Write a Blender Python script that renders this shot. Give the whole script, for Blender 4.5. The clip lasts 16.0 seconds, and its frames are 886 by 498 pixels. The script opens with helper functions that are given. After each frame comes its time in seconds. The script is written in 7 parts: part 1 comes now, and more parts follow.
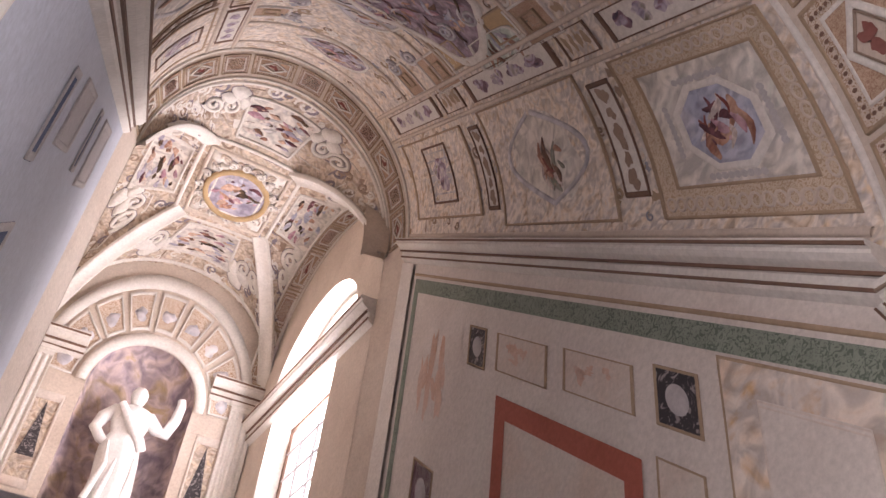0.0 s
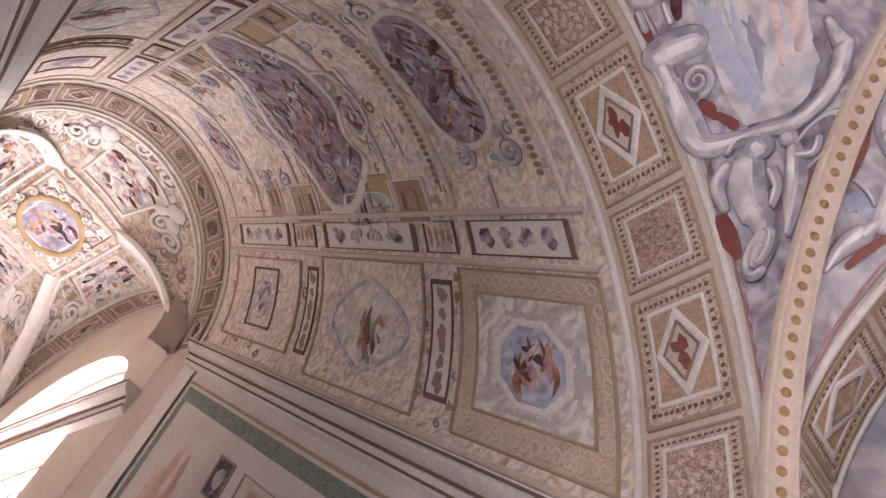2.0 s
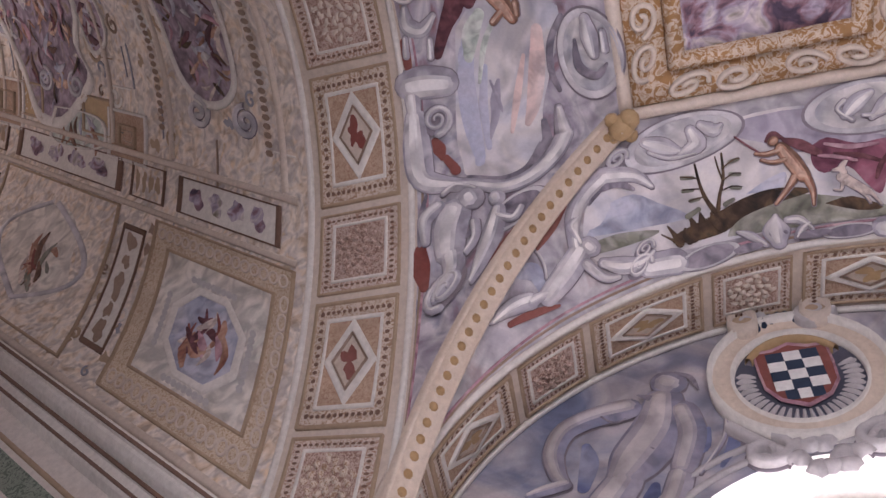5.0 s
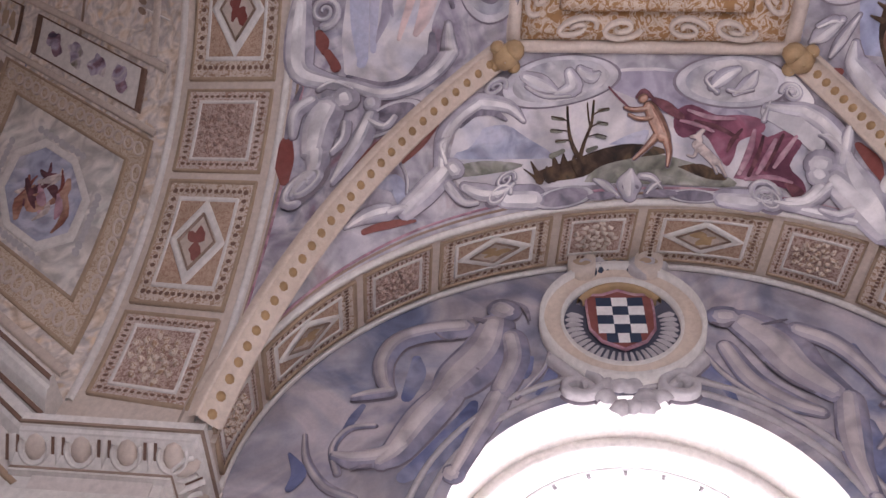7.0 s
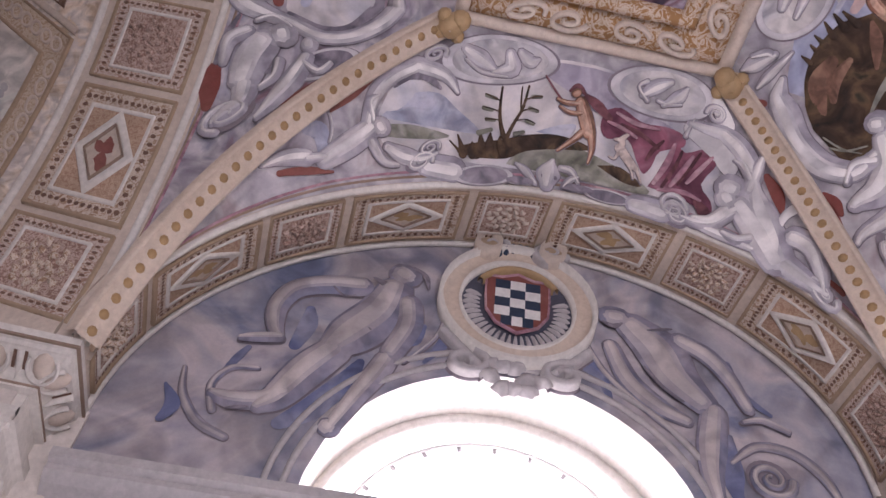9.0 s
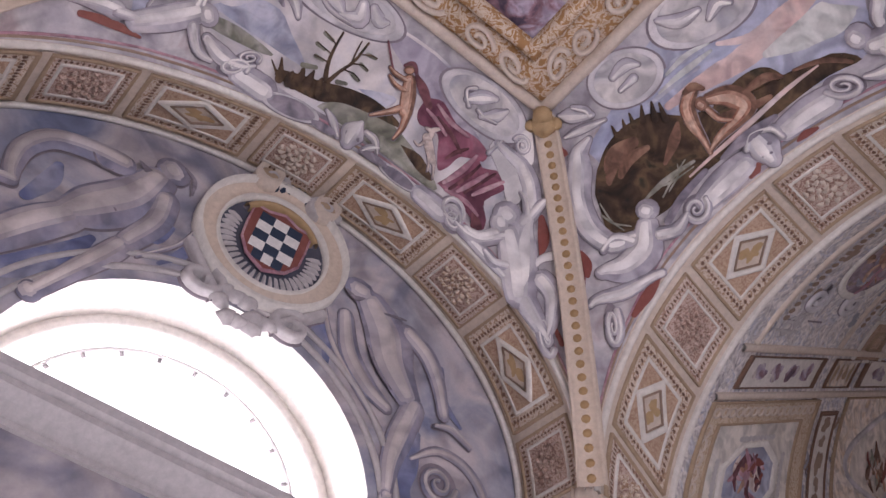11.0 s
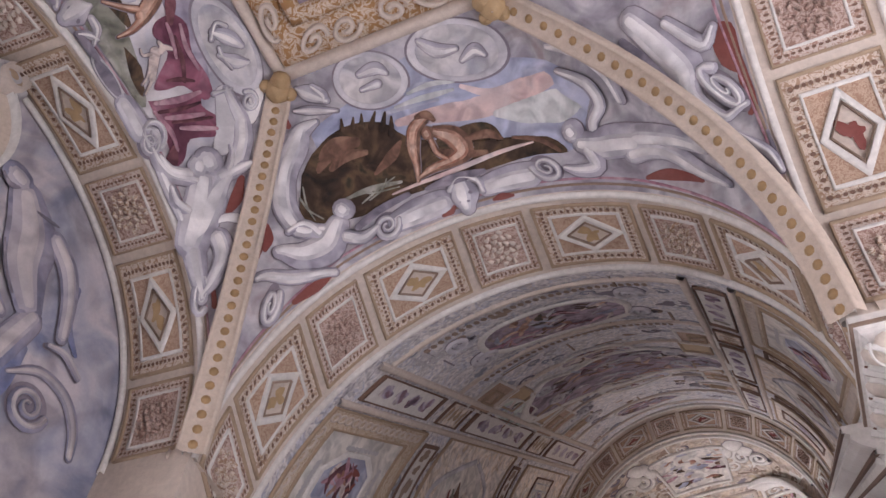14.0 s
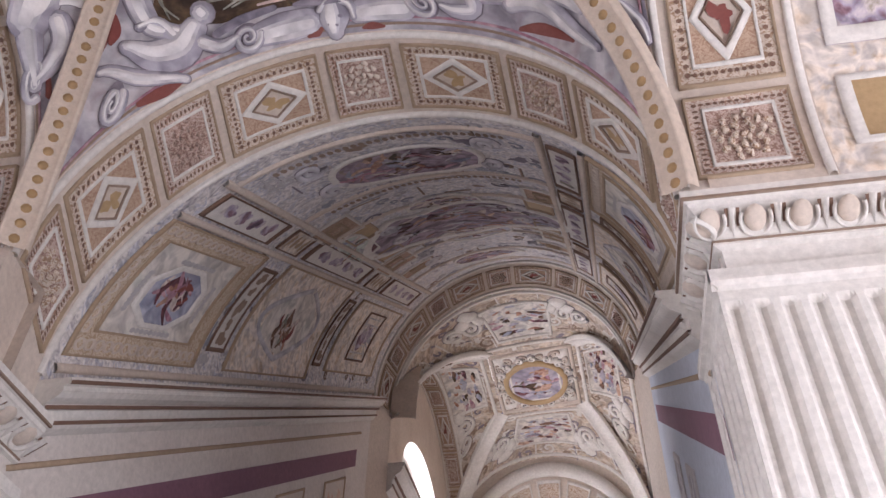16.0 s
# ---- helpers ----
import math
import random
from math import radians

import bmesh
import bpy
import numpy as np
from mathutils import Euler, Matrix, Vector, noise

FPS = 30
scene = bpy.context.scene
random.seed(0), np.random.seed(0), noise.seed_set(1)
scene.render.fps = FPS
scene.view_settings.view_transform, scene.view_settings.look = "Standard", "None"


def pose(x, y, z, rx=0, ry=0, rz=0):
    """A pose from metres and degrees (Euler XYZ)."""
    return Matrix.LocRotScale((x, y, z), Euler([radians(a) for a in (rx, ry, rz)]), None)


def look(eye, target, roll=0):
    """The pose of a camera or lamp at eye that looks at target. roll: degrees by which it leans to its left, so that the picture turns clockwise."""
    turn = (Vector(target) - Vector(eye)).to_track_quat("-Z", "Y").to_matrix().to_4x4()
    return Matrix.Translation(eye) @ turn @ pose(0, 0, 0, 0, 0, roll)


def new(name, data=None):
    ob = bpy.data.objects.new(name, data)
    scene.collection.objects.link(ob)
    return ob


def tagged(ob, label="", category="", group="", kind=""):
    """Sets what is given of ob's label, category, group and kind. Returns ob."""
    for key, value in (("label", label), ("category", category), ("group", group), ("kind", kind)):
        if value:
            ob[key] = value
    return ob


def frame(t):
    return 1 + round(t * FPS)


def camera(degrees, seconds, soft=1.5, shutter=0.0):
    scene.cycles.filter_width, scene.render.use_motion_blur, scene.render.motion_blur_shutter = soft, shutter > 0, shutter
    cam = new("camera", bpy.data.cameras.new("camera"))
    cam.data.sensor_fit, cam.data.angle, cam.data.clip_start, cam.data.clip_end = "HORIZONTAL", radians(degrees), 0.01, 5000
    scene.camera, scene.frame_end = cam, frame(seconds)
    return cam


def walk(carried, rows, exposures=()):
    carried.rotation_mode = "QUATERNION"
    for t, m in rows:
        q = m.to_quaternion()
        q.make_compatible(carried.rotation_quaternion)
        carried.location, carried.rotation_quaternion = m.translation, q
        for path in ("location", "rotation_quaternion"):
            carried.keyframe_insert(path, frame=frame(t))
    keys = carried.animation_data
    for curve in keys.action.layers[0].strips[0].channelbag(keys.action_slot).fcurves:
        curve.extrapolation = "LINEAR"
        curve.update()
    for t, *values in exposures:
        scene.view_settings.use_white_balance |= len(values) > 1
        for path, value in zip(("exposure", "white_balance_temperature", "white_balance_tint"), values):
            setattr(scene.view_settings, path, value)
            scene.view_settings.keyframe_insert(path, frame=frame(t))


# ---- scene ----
# ---- camera ----
cam = camera(54.97, 16.0)
ROWS = [
    (0.0, -0.812, 0.518, 1.614, 129.77, -5.62, -25.80),
    (0.5, -0.813, 0.516, 1.609, 132.99, -8.10, -31.75),
    (1.0, -0.815, 0.516, 1.605, 137.00, -11.95, -39.12),
    (1.5, -0.814, 0.520, 1.598, 141.20, -13.48, -46.01),
    (2.0, -0.810, 0.533, 1.613, 145.34, -13.61, -52.51),
    (2.5, -0.814, 0.525, 1.605, 148.03, -12.71, -57.96),
    (3.0, -0.814, 0.523, 1.602, 149.45, -11.08, -61.96),
    (3.5, -0.818, 0.521, 1.599, 150.45, -9.11, -66.40),
    (4.0, -0.825, 0.515, 1.592, 150.97, -7.22, -70.24),
    (6.5, -0.936, 0.451, 1.583, 144.44, -5.12, -88.10),
    (7.0, -0.934, 0.451, 1.589, 143.10, -4.12, -90.70),
    (7.5, -0.933, 0.451, 1.595, 142.42, -4.45, -92.75),
    (8.0, -0.939, 0.452, 1.588, 142.26, -4.26, -94.75),
    (10.5, -0.914, 0.489, 1.589, 141.21, -7.87, -122.01),
    (11.0, -0.898, 0.455, 1.586, 141.94, -6.78, -129.47),
    (11.5, -0.901, 0.445, 1.587, 142.38, -4.93, -134.09),
    (12.0, -0.901, 0.444, 1.588, 142.67, -4.36, -137.83),
    (12.5, -0.903, 0.441, 1.588, 142.99, -4.38, -142.77),
    (13.0, -0.905, 0.433, 1.589, 143.67, -4.31, -147.49),
    (13.5, -0.909, 0.420, 1.588, 144.20, -3.86, -153.18),
    (14.0, -0.902, 0.408, 1.596, 143.43, -3.02, -158.56),
    (14.5, -0.897, 0.393, 1.593, 141.13, -2.38, -162.96),
    (15.0, -0.902, 0.371, 1.595, 138.79, -1.00, -167.50),
    (15.5, -0.900, 0.368, 1.590, 136.32, -0.53, -169.79),
    (16.0, -0.900, 0.362, 1.591, 133.21, -0.75, -170.63),
]
walk(cam, [(t, pose(x, y, z, rx, ry, rz)) for t, x, y, z, rx, ry, rz in ROWS],
     [(0.0, 0.32, 6500.0, 25.0), (2.0, 0.60, 6350.0, 24.0), (4.0, 0.42, 6050.0, 24.0), (7.5, 0.25, 6050.0, 26.0),
      (12.0, 0.20, 6050.0, 24.0), (16.0, 0.32, 5950.0, 19.0)])

# ---- light ----
world = bpy.data.worlds.new("sky")
scene.world = world
world.use_nodes = True
wn = world.node_tree.nodes
sky = wn.new("ShaderNodeTexSky")
sky.sky_type = "NISHITA"
sky.sun_disc = False
sky.sun_elevation, sky.sun_rotation = radians(45), radians(90)
world.node_tree.links.new(sky.outputs[0], wn["Background"].inputs[0])
wn["Background"].inputs[1].default_value = 0.12


def area_lamp(name, at, towards, wide, high, watts, colour=(1.0, 0.97, 0.94)):
    data = bpy.data.lights.new(name, "AREA")
    data.shape, data.size, data.size_y, data.energy, data.color = "RECTANGLE", wide, high, watts, colour
    ob = new(name, data)
    ob.matrix_world = look(at, towards)
    return ob


sun = new("sun", bpy.data.lights.new("sun", "SUN"))
sun.data.energy, sun.data.angle, sun.data.color = 2.0, radians(3), (1.0, 0.95, 0.88)
sun.matrix_world = look((20, 2, 18), (0, 0, 3))


# ---- materials ----
def base_material(name, rough=0.75, metal=0.0):
    m = bpy.data.materials.new(name)
    m.use_nodes = True
    n, l = m.node_tree.nodes, m.node_tree.links
    b = n["Principled BSDF"]
    b.inputs["Roughness"].default_value, b.inputs["Metallic"].default_value = rough, metal
    b.inputs["Specular IOR Level"].default_value = 0.25
    return m, n, l, b


def noise_node(n, l, scale, detail=6.0, rough=0.6, distort=0.0):
    c = n.new("ShaderNodeTexCoord")
    t = n.new("ShaderNodeTexNoise")
    t.inputs["Scale"].default_value, t.inputs["Detail"].default_value = scale, detail
    t.inputs["Roughness"].default_value, t.inputs["Distortion"].default_value = rough, distort
    l.new(c.outputs["Object"], t.inputs["Vector"])
    return t


def ramp(n, l, source, stops):
    r = n.new("ShaderNodeValToRGB")
    while len(r.color_ramp.elements) < len(stops):
        r.color_ramp.elements.new(0.5)
    for e, (p, c) in zip(r.color_ramp.elements, stops):
        e.position, e.color = p, (*c, 1)
    l.new(source, r.inputs[0])
    return r


def mixed(n, l, a, b, fac, how="MIX"):
    x = n.new("ShaderNodeMix")
    x.data_type, x.blend_type = "RGBA", how
    for k, v in ((0, fac), (6, a), (7, b)):
        if hasattr(v, "links"):
            l.new(v, x.inputs[k])
        else:
            x.inputs[k].default_value = v if k == 0 else (*v, 1)
    return x.outputs[2]


def bump(n, l, b, source, strength, distance=0.01):
    k = n.new("ShaderNodeBump")
    k.inputs["Strength"].default_value, k.inputs["Distance"].default_value = strength, distance
    l.new(source, k.inputs["Height"])
    l.new(k.outputs[0], b.inputs["Normal"])


def plaster(name, colour, stain=(0.30, 0.21, 0.15), amount=0.35, rough=0.8):
    """Painted lime plaster: a plain colour with broad stains, fine grain and a little relief."""
    m, n, l, b = base_material(name, rough)
    big, fine = noise_node(n, l, 1.3, 8, 0.65, 0.4), noise_node(n, l, 28, 5, 0.7)
    f = ramp(n, l, big.outputs[0], [(0.42, (0, 0, 0)), (0.75, (1, 1, 1))])
    k = n.new("ShaderNodeMath")
    k.operation = "MULTIPLY"
    k.inputs[1].default_value = amount
    l.new(f.outputs[0], k.inputs[0])
    c = mixed(n, l, colour, stain, k.outputs[0])
    g = ramp(n, l, fine.outputs[0], [(0.3, (0.78, 0.78, 0.78)), (0.7, (1.08, 1.08, 1.08))])
    l.new(mixed(n, l, c, g.outputs[0], 0.8, "MULTIPLY"), b.inputs["Base Color"])
    bump(n, l, b, fine.outputs[0], 0.25, 0.004)
    return m


def painted(name, colours, scale=3.0, distort=1.2, rough=0.7):
    """A fresco: patches of several pigments run into one another, with a fine craquelure."""
    m, n, l, b = base_material(name, rough)
    t = noise_node(n, l, scale, 4, 0.5, distort)
    stops = [(0.30 + 0.40 * i / (len(colours) - 1), c) for i, c in enumerate(colours)]
    r = ramp(n, l, t.outputs[0], stops)
    light = noise_node(n, l, scale * 1.9, 2, 0.45, distort)
    s = ramp(n, l, light.outputs[0], [(0.35, (0.62, 0.6, 0.6)), (0.62, (1.25, 1.22, 1.18))])
    c = mixed(n, l, r.outputs[0], s.outputs[0], 0.75, "MULTIPLY")
    fine = noise_node(n, l, 60, 4, 0.7)
    g = ramp(n, l, fine.outputs[0], [(0.3, (0.9, 0.9, 0.9)), (0.7, (1.04, 1.04, 1.04))])
    l.new(mixed(n, l, c, g.outputs[0], 0.8, "MULTIPLY"), b.inputs["Base Color"])
    bump(n, l, b, fine.outputs[0], 0.08, 0.003)
    return m


def ornament(name, ground, mark, scale=26.0, cover=0.42, rough=0.75):
    """Small painted ornament: curling marks of one pigment on a ground of another."""
    m, n, l, b = base_material(name, rough)
    t = noise_node(n, l, scale, 2, 0.5, 2.4)
    r = ramp(n, l, t.outputs[0], [(cover, mark), (cover + 0.07, ground), (0.60, ground), (0.66, tuple(0.6 * x + 0.4 * y for x, y in zip(mark, ground)))])
    big = noise_node(n, l, 4, 5, 0.6)
    s = ramp(n, l, big.outputs[0], [(0.3, (0.78, 0.76, 0.74)), (0.7, (1.08, 1.06, 1.05))])
    l.new(mixed(n, l, r.outputs[0], s.outputs[0], 0.8, "MULTIPLY"), b.inputs["Base Color"])
    bump(n, l, b, t.outputs[0], 0.3, 0.006)
    return m


def metal(name, colour, rough=0.4):
    m, n, l, b = base_material(name, rough, 0.7)
    t = noise_node(n, l, 35, 4, 0.6)
    r = ramp(n, l, t.outputs[0], [(0.3, tuple(0.5 * c for c in colour)), (0.65, colour)])
    l.new(r.outputs[0], b.inputs["Base Color"])
    return m


CREAM = plaster("cream_plaster", (0.62, 0.53, 0.45))
WALL = plaster("wall_plaster", (0.66, 0.60, 0.55), (0.45, 0.36, 0.31), 0.3)
WHITE = plaster("white_stucco", (0.72, 0.68, 0.63), (0.42, 0.35, 0.29), 0.35)
STONE = plaster("grey_stone", (0.48, 0.45, 0.45), (0.3, 0.27, 0.27), 0.3)
# WALL's plaster with the west stair walls' bluish shade mixed into its colour.
SHADED_WALL = plaster("blue_shade_plaster", (0.50, 0.53, 0.60), (0.36, 0.38, 0.46), 0.4)
MARBLE = plaster("white_marble", (0.78, 0.76, 0.74), (0.55, 0.5, 0.46), 0.2, 0.45)
OCHRE = plaster("ochre_line", (0.42, 0.31, 0.21), (0.20, 0.13, 0.09), 0.4)
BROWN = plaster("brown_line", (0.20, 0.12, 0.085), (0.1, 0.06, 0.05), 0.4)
RED = plaster("red_band", (0.40, 0.115, 0.08), (0.3, 0.07, 0.04), 0.4)
DARKRED = plaster("dark_red", (0.21, 0.06, 0.05), (0.30, 0.16, 0.13), 0.6)
GREEN = ornament("green_band", (0.24, 0.28, 0.23), (0.12, 0.15, 0.12), 22)
PURPLE = plaster("purple_band", (0.24, 0.12, 0.16), (0.15, 0.07, 0.1), 0.4)
BLACK = ornament("black_marble", (0.05, 0.045, 0.05), (0.3, 0.27, 0.27), 9, 0.36)
SLATE = plaster("slate_blue_paint", (0.07, 0.075, 0.105), (0.13, 0.11, 0.12), 0.5)
NAVY = plaster("navy_paint", (0.035, 0.05, 0.085), (0.02, 0.03, 0.05), 0.4)
BLUE = plaster("dark_blue", (0.06, 0.09, 0.17), (0.03, 0.04, 0.08), 0.4)
SKYBLUE = plaster("sky_blue", (0.42, 0.45, 0.58), (0.6, 0.5, 0.5), 0.6)
GILT = plaster("gilt_paint", (0.46, 0.32, 0.17), (0.24, 0.14, 0.07), 0.5, 0.55)
GRISAILLE = painted("grisaille", [(0.26, 0.23, 0.26), (0.36, 0.34, 0.38), (0.48, 0.46, 0.48), (0.38, 0.32, 0.33)], 3.0)
GRISAILLE_LIGHT = painted("pale_grisaille", [(0.36, 0.36, 0.405), (0.486, 0.468, 0.477), (0.576, 0.549, 0.54)], 3.5)
BODY = painted("painted_stucco_figure", [(0.46, 0.451, 0.488), (0.524, 0.506, 0.534), (0.589, 0.561, 0.561)], 3, 0.6)
WEB_A = painted("web_rose", [(0.24, 0.12, 0.14), (0.34, 0.31, 0.37), (0.52, 0.49, 0.52), (0.27, 0.27, 0.34)], 3.2)
DARKSCENE = painted("dark_landscape", [(0.015, 0.013, 0.012), (0.05, 0.03, 0.02), (0.11, 0.07, 0.04), (0.03, 0.03, 0.02)], 5.0)
SCENE = painted("figure_scene", [(0.07, 0.05, 0.08), (0.24, 0.14, 0.17), (0.38, 0.33, 0.42), (0.56, 0.50, 0.50), (0.25, 0.22, 0.16)], 6)
PURPLE_ROBE = painted("purple_drapery", [(0.104, 0.032, 0.056), (0.24, 0.088, 0.128), (0.336, 0.176, 0.224)], 4)
SKIN = painted("ochre_figure", [(0.234, 0.101, 0.0702), (0.39, 0.218, 0.156), (0.484, 0.328, 0.25)], 6)
LUNETTE = painted("lunette_fresco", [(0.15, 0.17, 0.26), (0.30, 0.30, 0.36), (0.44, 0.40, 0.42), (0.24, 0.24, 0.31)], 1.8)
LUNETTE_FIGURE = painted("lunette_figure", [(0.34, 0.32, 0.37), (0.40, 0.37, 0.40), (0.46, 0.42, 0.43)], 2.5, 0.6)
BODY_LIGHT = painted("painted_stucco_light", [(0.626, 0.616, 0.626), (0.672, 0.653, 0.653), (0.718, 0.69, 0.672)], 2.5, 0.6)
BODY_DARK = painted("painted_stucco_shade", [(0.30, 0.28, 0.33), (0.38, 0.36, 0.41), (0.45, 0.42, 0.45)], 4, 0.6)
LUNETTE_DARK = painted("lunette_figure_shade", [(0.17, 0.18, 0.26), (0.25, 0.24, 0.31), (0.31, 0.29, 0.34)], 4, 0.6)
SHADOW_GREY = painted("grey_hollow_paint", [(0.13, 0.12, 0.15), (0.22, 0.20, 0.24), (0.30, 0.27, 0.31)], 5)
PALESKY = painted("pale_sky_fresco", [(0.361, 0.37, 0.447), (0.499, 0.49, 0.533), (0.585, 0.55, 0.55), (0.447, 0.439, 0.499)], 1.8)
DUSK = painted("dusk_fresco", [(0.26, 0.24, 0.31), (0.38, 0.35, 0.42), (0.46, 0.43, 0.50)], 3)
HAZE = painted("blue_haze_fresco", [(0.27, 0.29, 0.39), (0.38, 0.39, 0.48), (0.50, 0.49, 0.55)], 4)
MEADOW = painted("meadow_fresco", [(0.14, 0.14, 0.11), (0.24, 0.24, 0.20), (0.34, 0.33, 0.30)], 6)
ROSE_FOLD = painted("rose_fold_fresco", [(0.306, 0.145, 0.196), (0.408, 0.238, 0.281), (0.476, 0.332, 0.357)], 6)
RUST = painted("rust_ground_paint", [(0.26, 0.11, 0.06), (0.38, 0.19, 0.10), (0.44, 0.26, 0.15)], 9)
WINE = painted("wine_fresco", [(0.06, 0.025, 0.035), (0.13, 0.05, 0.06), (0.20, 0.085, 0.10)], 7)
SKIN_LIGHT = painted("ochre_figure_light", [(0.425, 0.255, 0.187), (0.527, 0.357, 0.272), (0.578, 0.425, 0.34)], 8)
FLESH_PALE = painted("pale_figure", [(0.48, 0.40, 0.37), (0.64, 0.56, 0.51)], 8)
EVENING_BLUE = painted("evening_blue_fresco", [(0.28, 0.31, 0.45), (0.40, 0.42, 0.54), (0.52, 0.51, 0.58)], 2.5)
EVENING_PINK = painted("evening_pink_fresco", [(0.515, 0.359, 0.35), (0.607, 0.46, 0.432), (0.607, 0.515, 0.506)], 3)
MIST = painted("mist_fresco", [(0.44, 0.47, 0.46), (0.56, 0.57, 0.56), (0.62, 0.61, 0.60)], 4)
EARTH = painted("earth_fresco", [(0.09, 0.05, 0.035), (0.18, 0.10, 0.07), (0.26, 0.16, 0.11)], 7)
ROBE_GREEN = painted("pale_green_robe", [(0.36, 0.42, 0.38), (0.50, 0.55, 0.50), (0.58, 0.58, 0.57)], 6)
LUNETTE_BLUE = painted("lunette_blue", [(0.09, 0.11, 0.22), (0.16, 0.18, 0.30), (0.26, 0.27, 0.36)], 3)
LUNETTE_LIGHT = painted("lunette_figure_light", [(0.44, 0.41, 0.43), (0.50, 0.46, 0.46), (0.56, 0.51, 0.50)], 2.5, 0.6)
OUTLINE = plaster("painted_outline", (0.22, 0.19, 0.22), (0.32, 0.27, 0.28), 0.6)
SEPIA = plaster("sepia_ornament", (0.27, 0.19, 0.14), (0.42, 0.32, 0.25), 0.6)
GREYLINE = plaster("grey_ornament", (0.29, 0.29, 0.33), (0.42, 0.41, 0.43), 0.6)
GROTESQUE = painted("grotesque_ground", [(0.475, 0.367, 0.27), (0.626, 0.529, 0.432), (0.691, 0.626, 0.562), (0.583, 0.529, 0.497), (0.637, 0.508, 0.367)], 5, 1.6)
FIELD = painted("pale_field_paint", [(0.48, 0.45, 0.42), (0.60, 0.56, 0.51), (0.64, 0.60, 0.56), (0.52, 0.52, 0.48)], 4, 1.0)
CROWN_DARK = painted("dark_crown_scene", [(0.12, 0.09, 0.11), (0.24, 0.18, 0.22), (0.36, 0.29, 0.35), (0.28, 0.22, 0.18)], 5)
TANBAND = ornament("tan_guilloche_ground", (0.58, 0.48, 0.37), (0.42, 0.31, 0.21), 30, 0.42)
COFFER = ornament("coffer_ornament", (0.64, 0.55, 0.46), (0.36, 0.24, 0.16), 30, 0.42)
COFFER_ROSE = ornament("coffer_rosette", (0.63, 0.54, 0.47), (0.38, 0.24, 0.18), 34, 0.42)
GREYVAULT = painted("grey_vault_ground", [(0.352, 0.33, 0.352), (0.572, 0.539, 0.539), (0.66, 0.627, 0.605), (0.44, 0.451, 0.528), (0.605, 0.528, 0.462)], 8, 2.0)
CHAPEL = painted("chapel_ground", [(0.30, 0.21, 0.16), (0.46, 0.37, 0.29), (0.58, 0.50, 0.41), (0.44, 0.36, 0.31), (0.54, 0.43, 0.30)], 4, 1.8)
GILT_GROUND = ornament("coffer_ochre_ground", (0.50, 0.37, 0.27), (0.36, 0.23, 0.16), 40, 0.45)
ROSE_GROUND = ornament("coffer_rose_ground", (0.54, 0.42, 0.36), (0.30, 0.19, 0.15), 36, 0.45)
TAN = plaster("tan_rib", (0.60, 0.50, 0.41), (0.42, 0.31, 0.22), 0.4)
STUD = plaster("dull_gilt_stud", (0.36, 0.23, 0.11), (0.20, 0.12, 0.06), 0.5, 0.5)
NICHE = painted("niche_clouds", [(0.22, 0.18, 0.22), (0.38, 0.31, 0.33), (0.50, 0.40, 0.38), (0.40, 0.30, 0.18)], 2.2)
GILT_SCROLL = ornament("gilt_scroll_ornament", (0.58, 0.48, 0.38), (0.34, 0.19, 0.08), 16, 0.45)
GLOW = bpy.data.materials.new("daylight")
GLOW.use_nodes = True
gb = GLOW.node_tree.nodes["Principled BSDF"]
gb.inputs["Emission Color"].default_value, gb.inputs["Emission Strength"].default_value = (1, 0.99, 0.97, 1), 3.0


# ---- mesh helpers ----
def link(name, verts, faces, mat, parent=None, label="", smooth=True):
    me = bpy.data.meshes.new(name)
    me.from_pydata([tuple(v) for v in verts], [], faces)
    me.materials.append(mat)
    if smooth:
        me.polygons.foreach_set("use_smooth", [True] * len(faces))
    me.update()
    ob = new(name, me)
    if parent:
        ob.parent = parent
    if label:
        ob["label"] = label
    return ob


def thing(name, label, category, group="", kind=""):
    return tagged(new(name), label, category, group, kind)


class Mesh:
    """Gathers vertices and faces of one mesh."""

    def __init__(self):
        self.v, self.f = [], []

    def add(self, verts, faces):
        k = len(self.v)
        self.v += [Vector(p) for p in verts]
        self.f += [tuple(i + k for i in q) for q in faces]
        return self

    def box(self, lo, hi):
        (a, b, c), (d, e, g) = lo, hi
        return self.add([(a, b, c), (d, b, c), (d, e, c), (a, e, c), (a, b, g), (d, b, g), (d, e, g), (a, e, g)],
                        [(0, 3, 2, 1), (4, 5, 6, 7), (0, 1, 5, 4), (1, 2, 6, 5), (2, 3, 7, 6), (3, 0, 4, 7)])

    def rows(self, rows, closed=False):
        """A skin over rows of points of one length."""
        n, k = len(rows[0]), len(self.v)
        for r in rows:
            self.v += [Vector(p) for p in r]
        for i in range(len(rows) - 1):
            for j in range(n if closed else n - 1):
                a, b = k + i * n + j, k + i * n + (j + 1) % n
                self.f.append((a, b, b + n, a + n))
        return self

    def done(self, name, mat, parent=None, label="", smooth=True):
        if name in SPLIT and parent:
            return self.split(SPLIT[name], mat, parent, label, smooth)
        return link(name, self.v, self.f, mat, parent, label, smooth)


def _pieces(count, faces):
    root = list(range(count))
    def top(i):
        while root[i] != i:
            root[i] = root[root[i]]
            i = root[i]
        return i
    for q in faces:
        for i in q[1:]:
            root[top(i)] = top(q[0])
    out = {}
    for q in faces:
        out.setdefault(top(q[0]), []).append(q)
    return out.values()


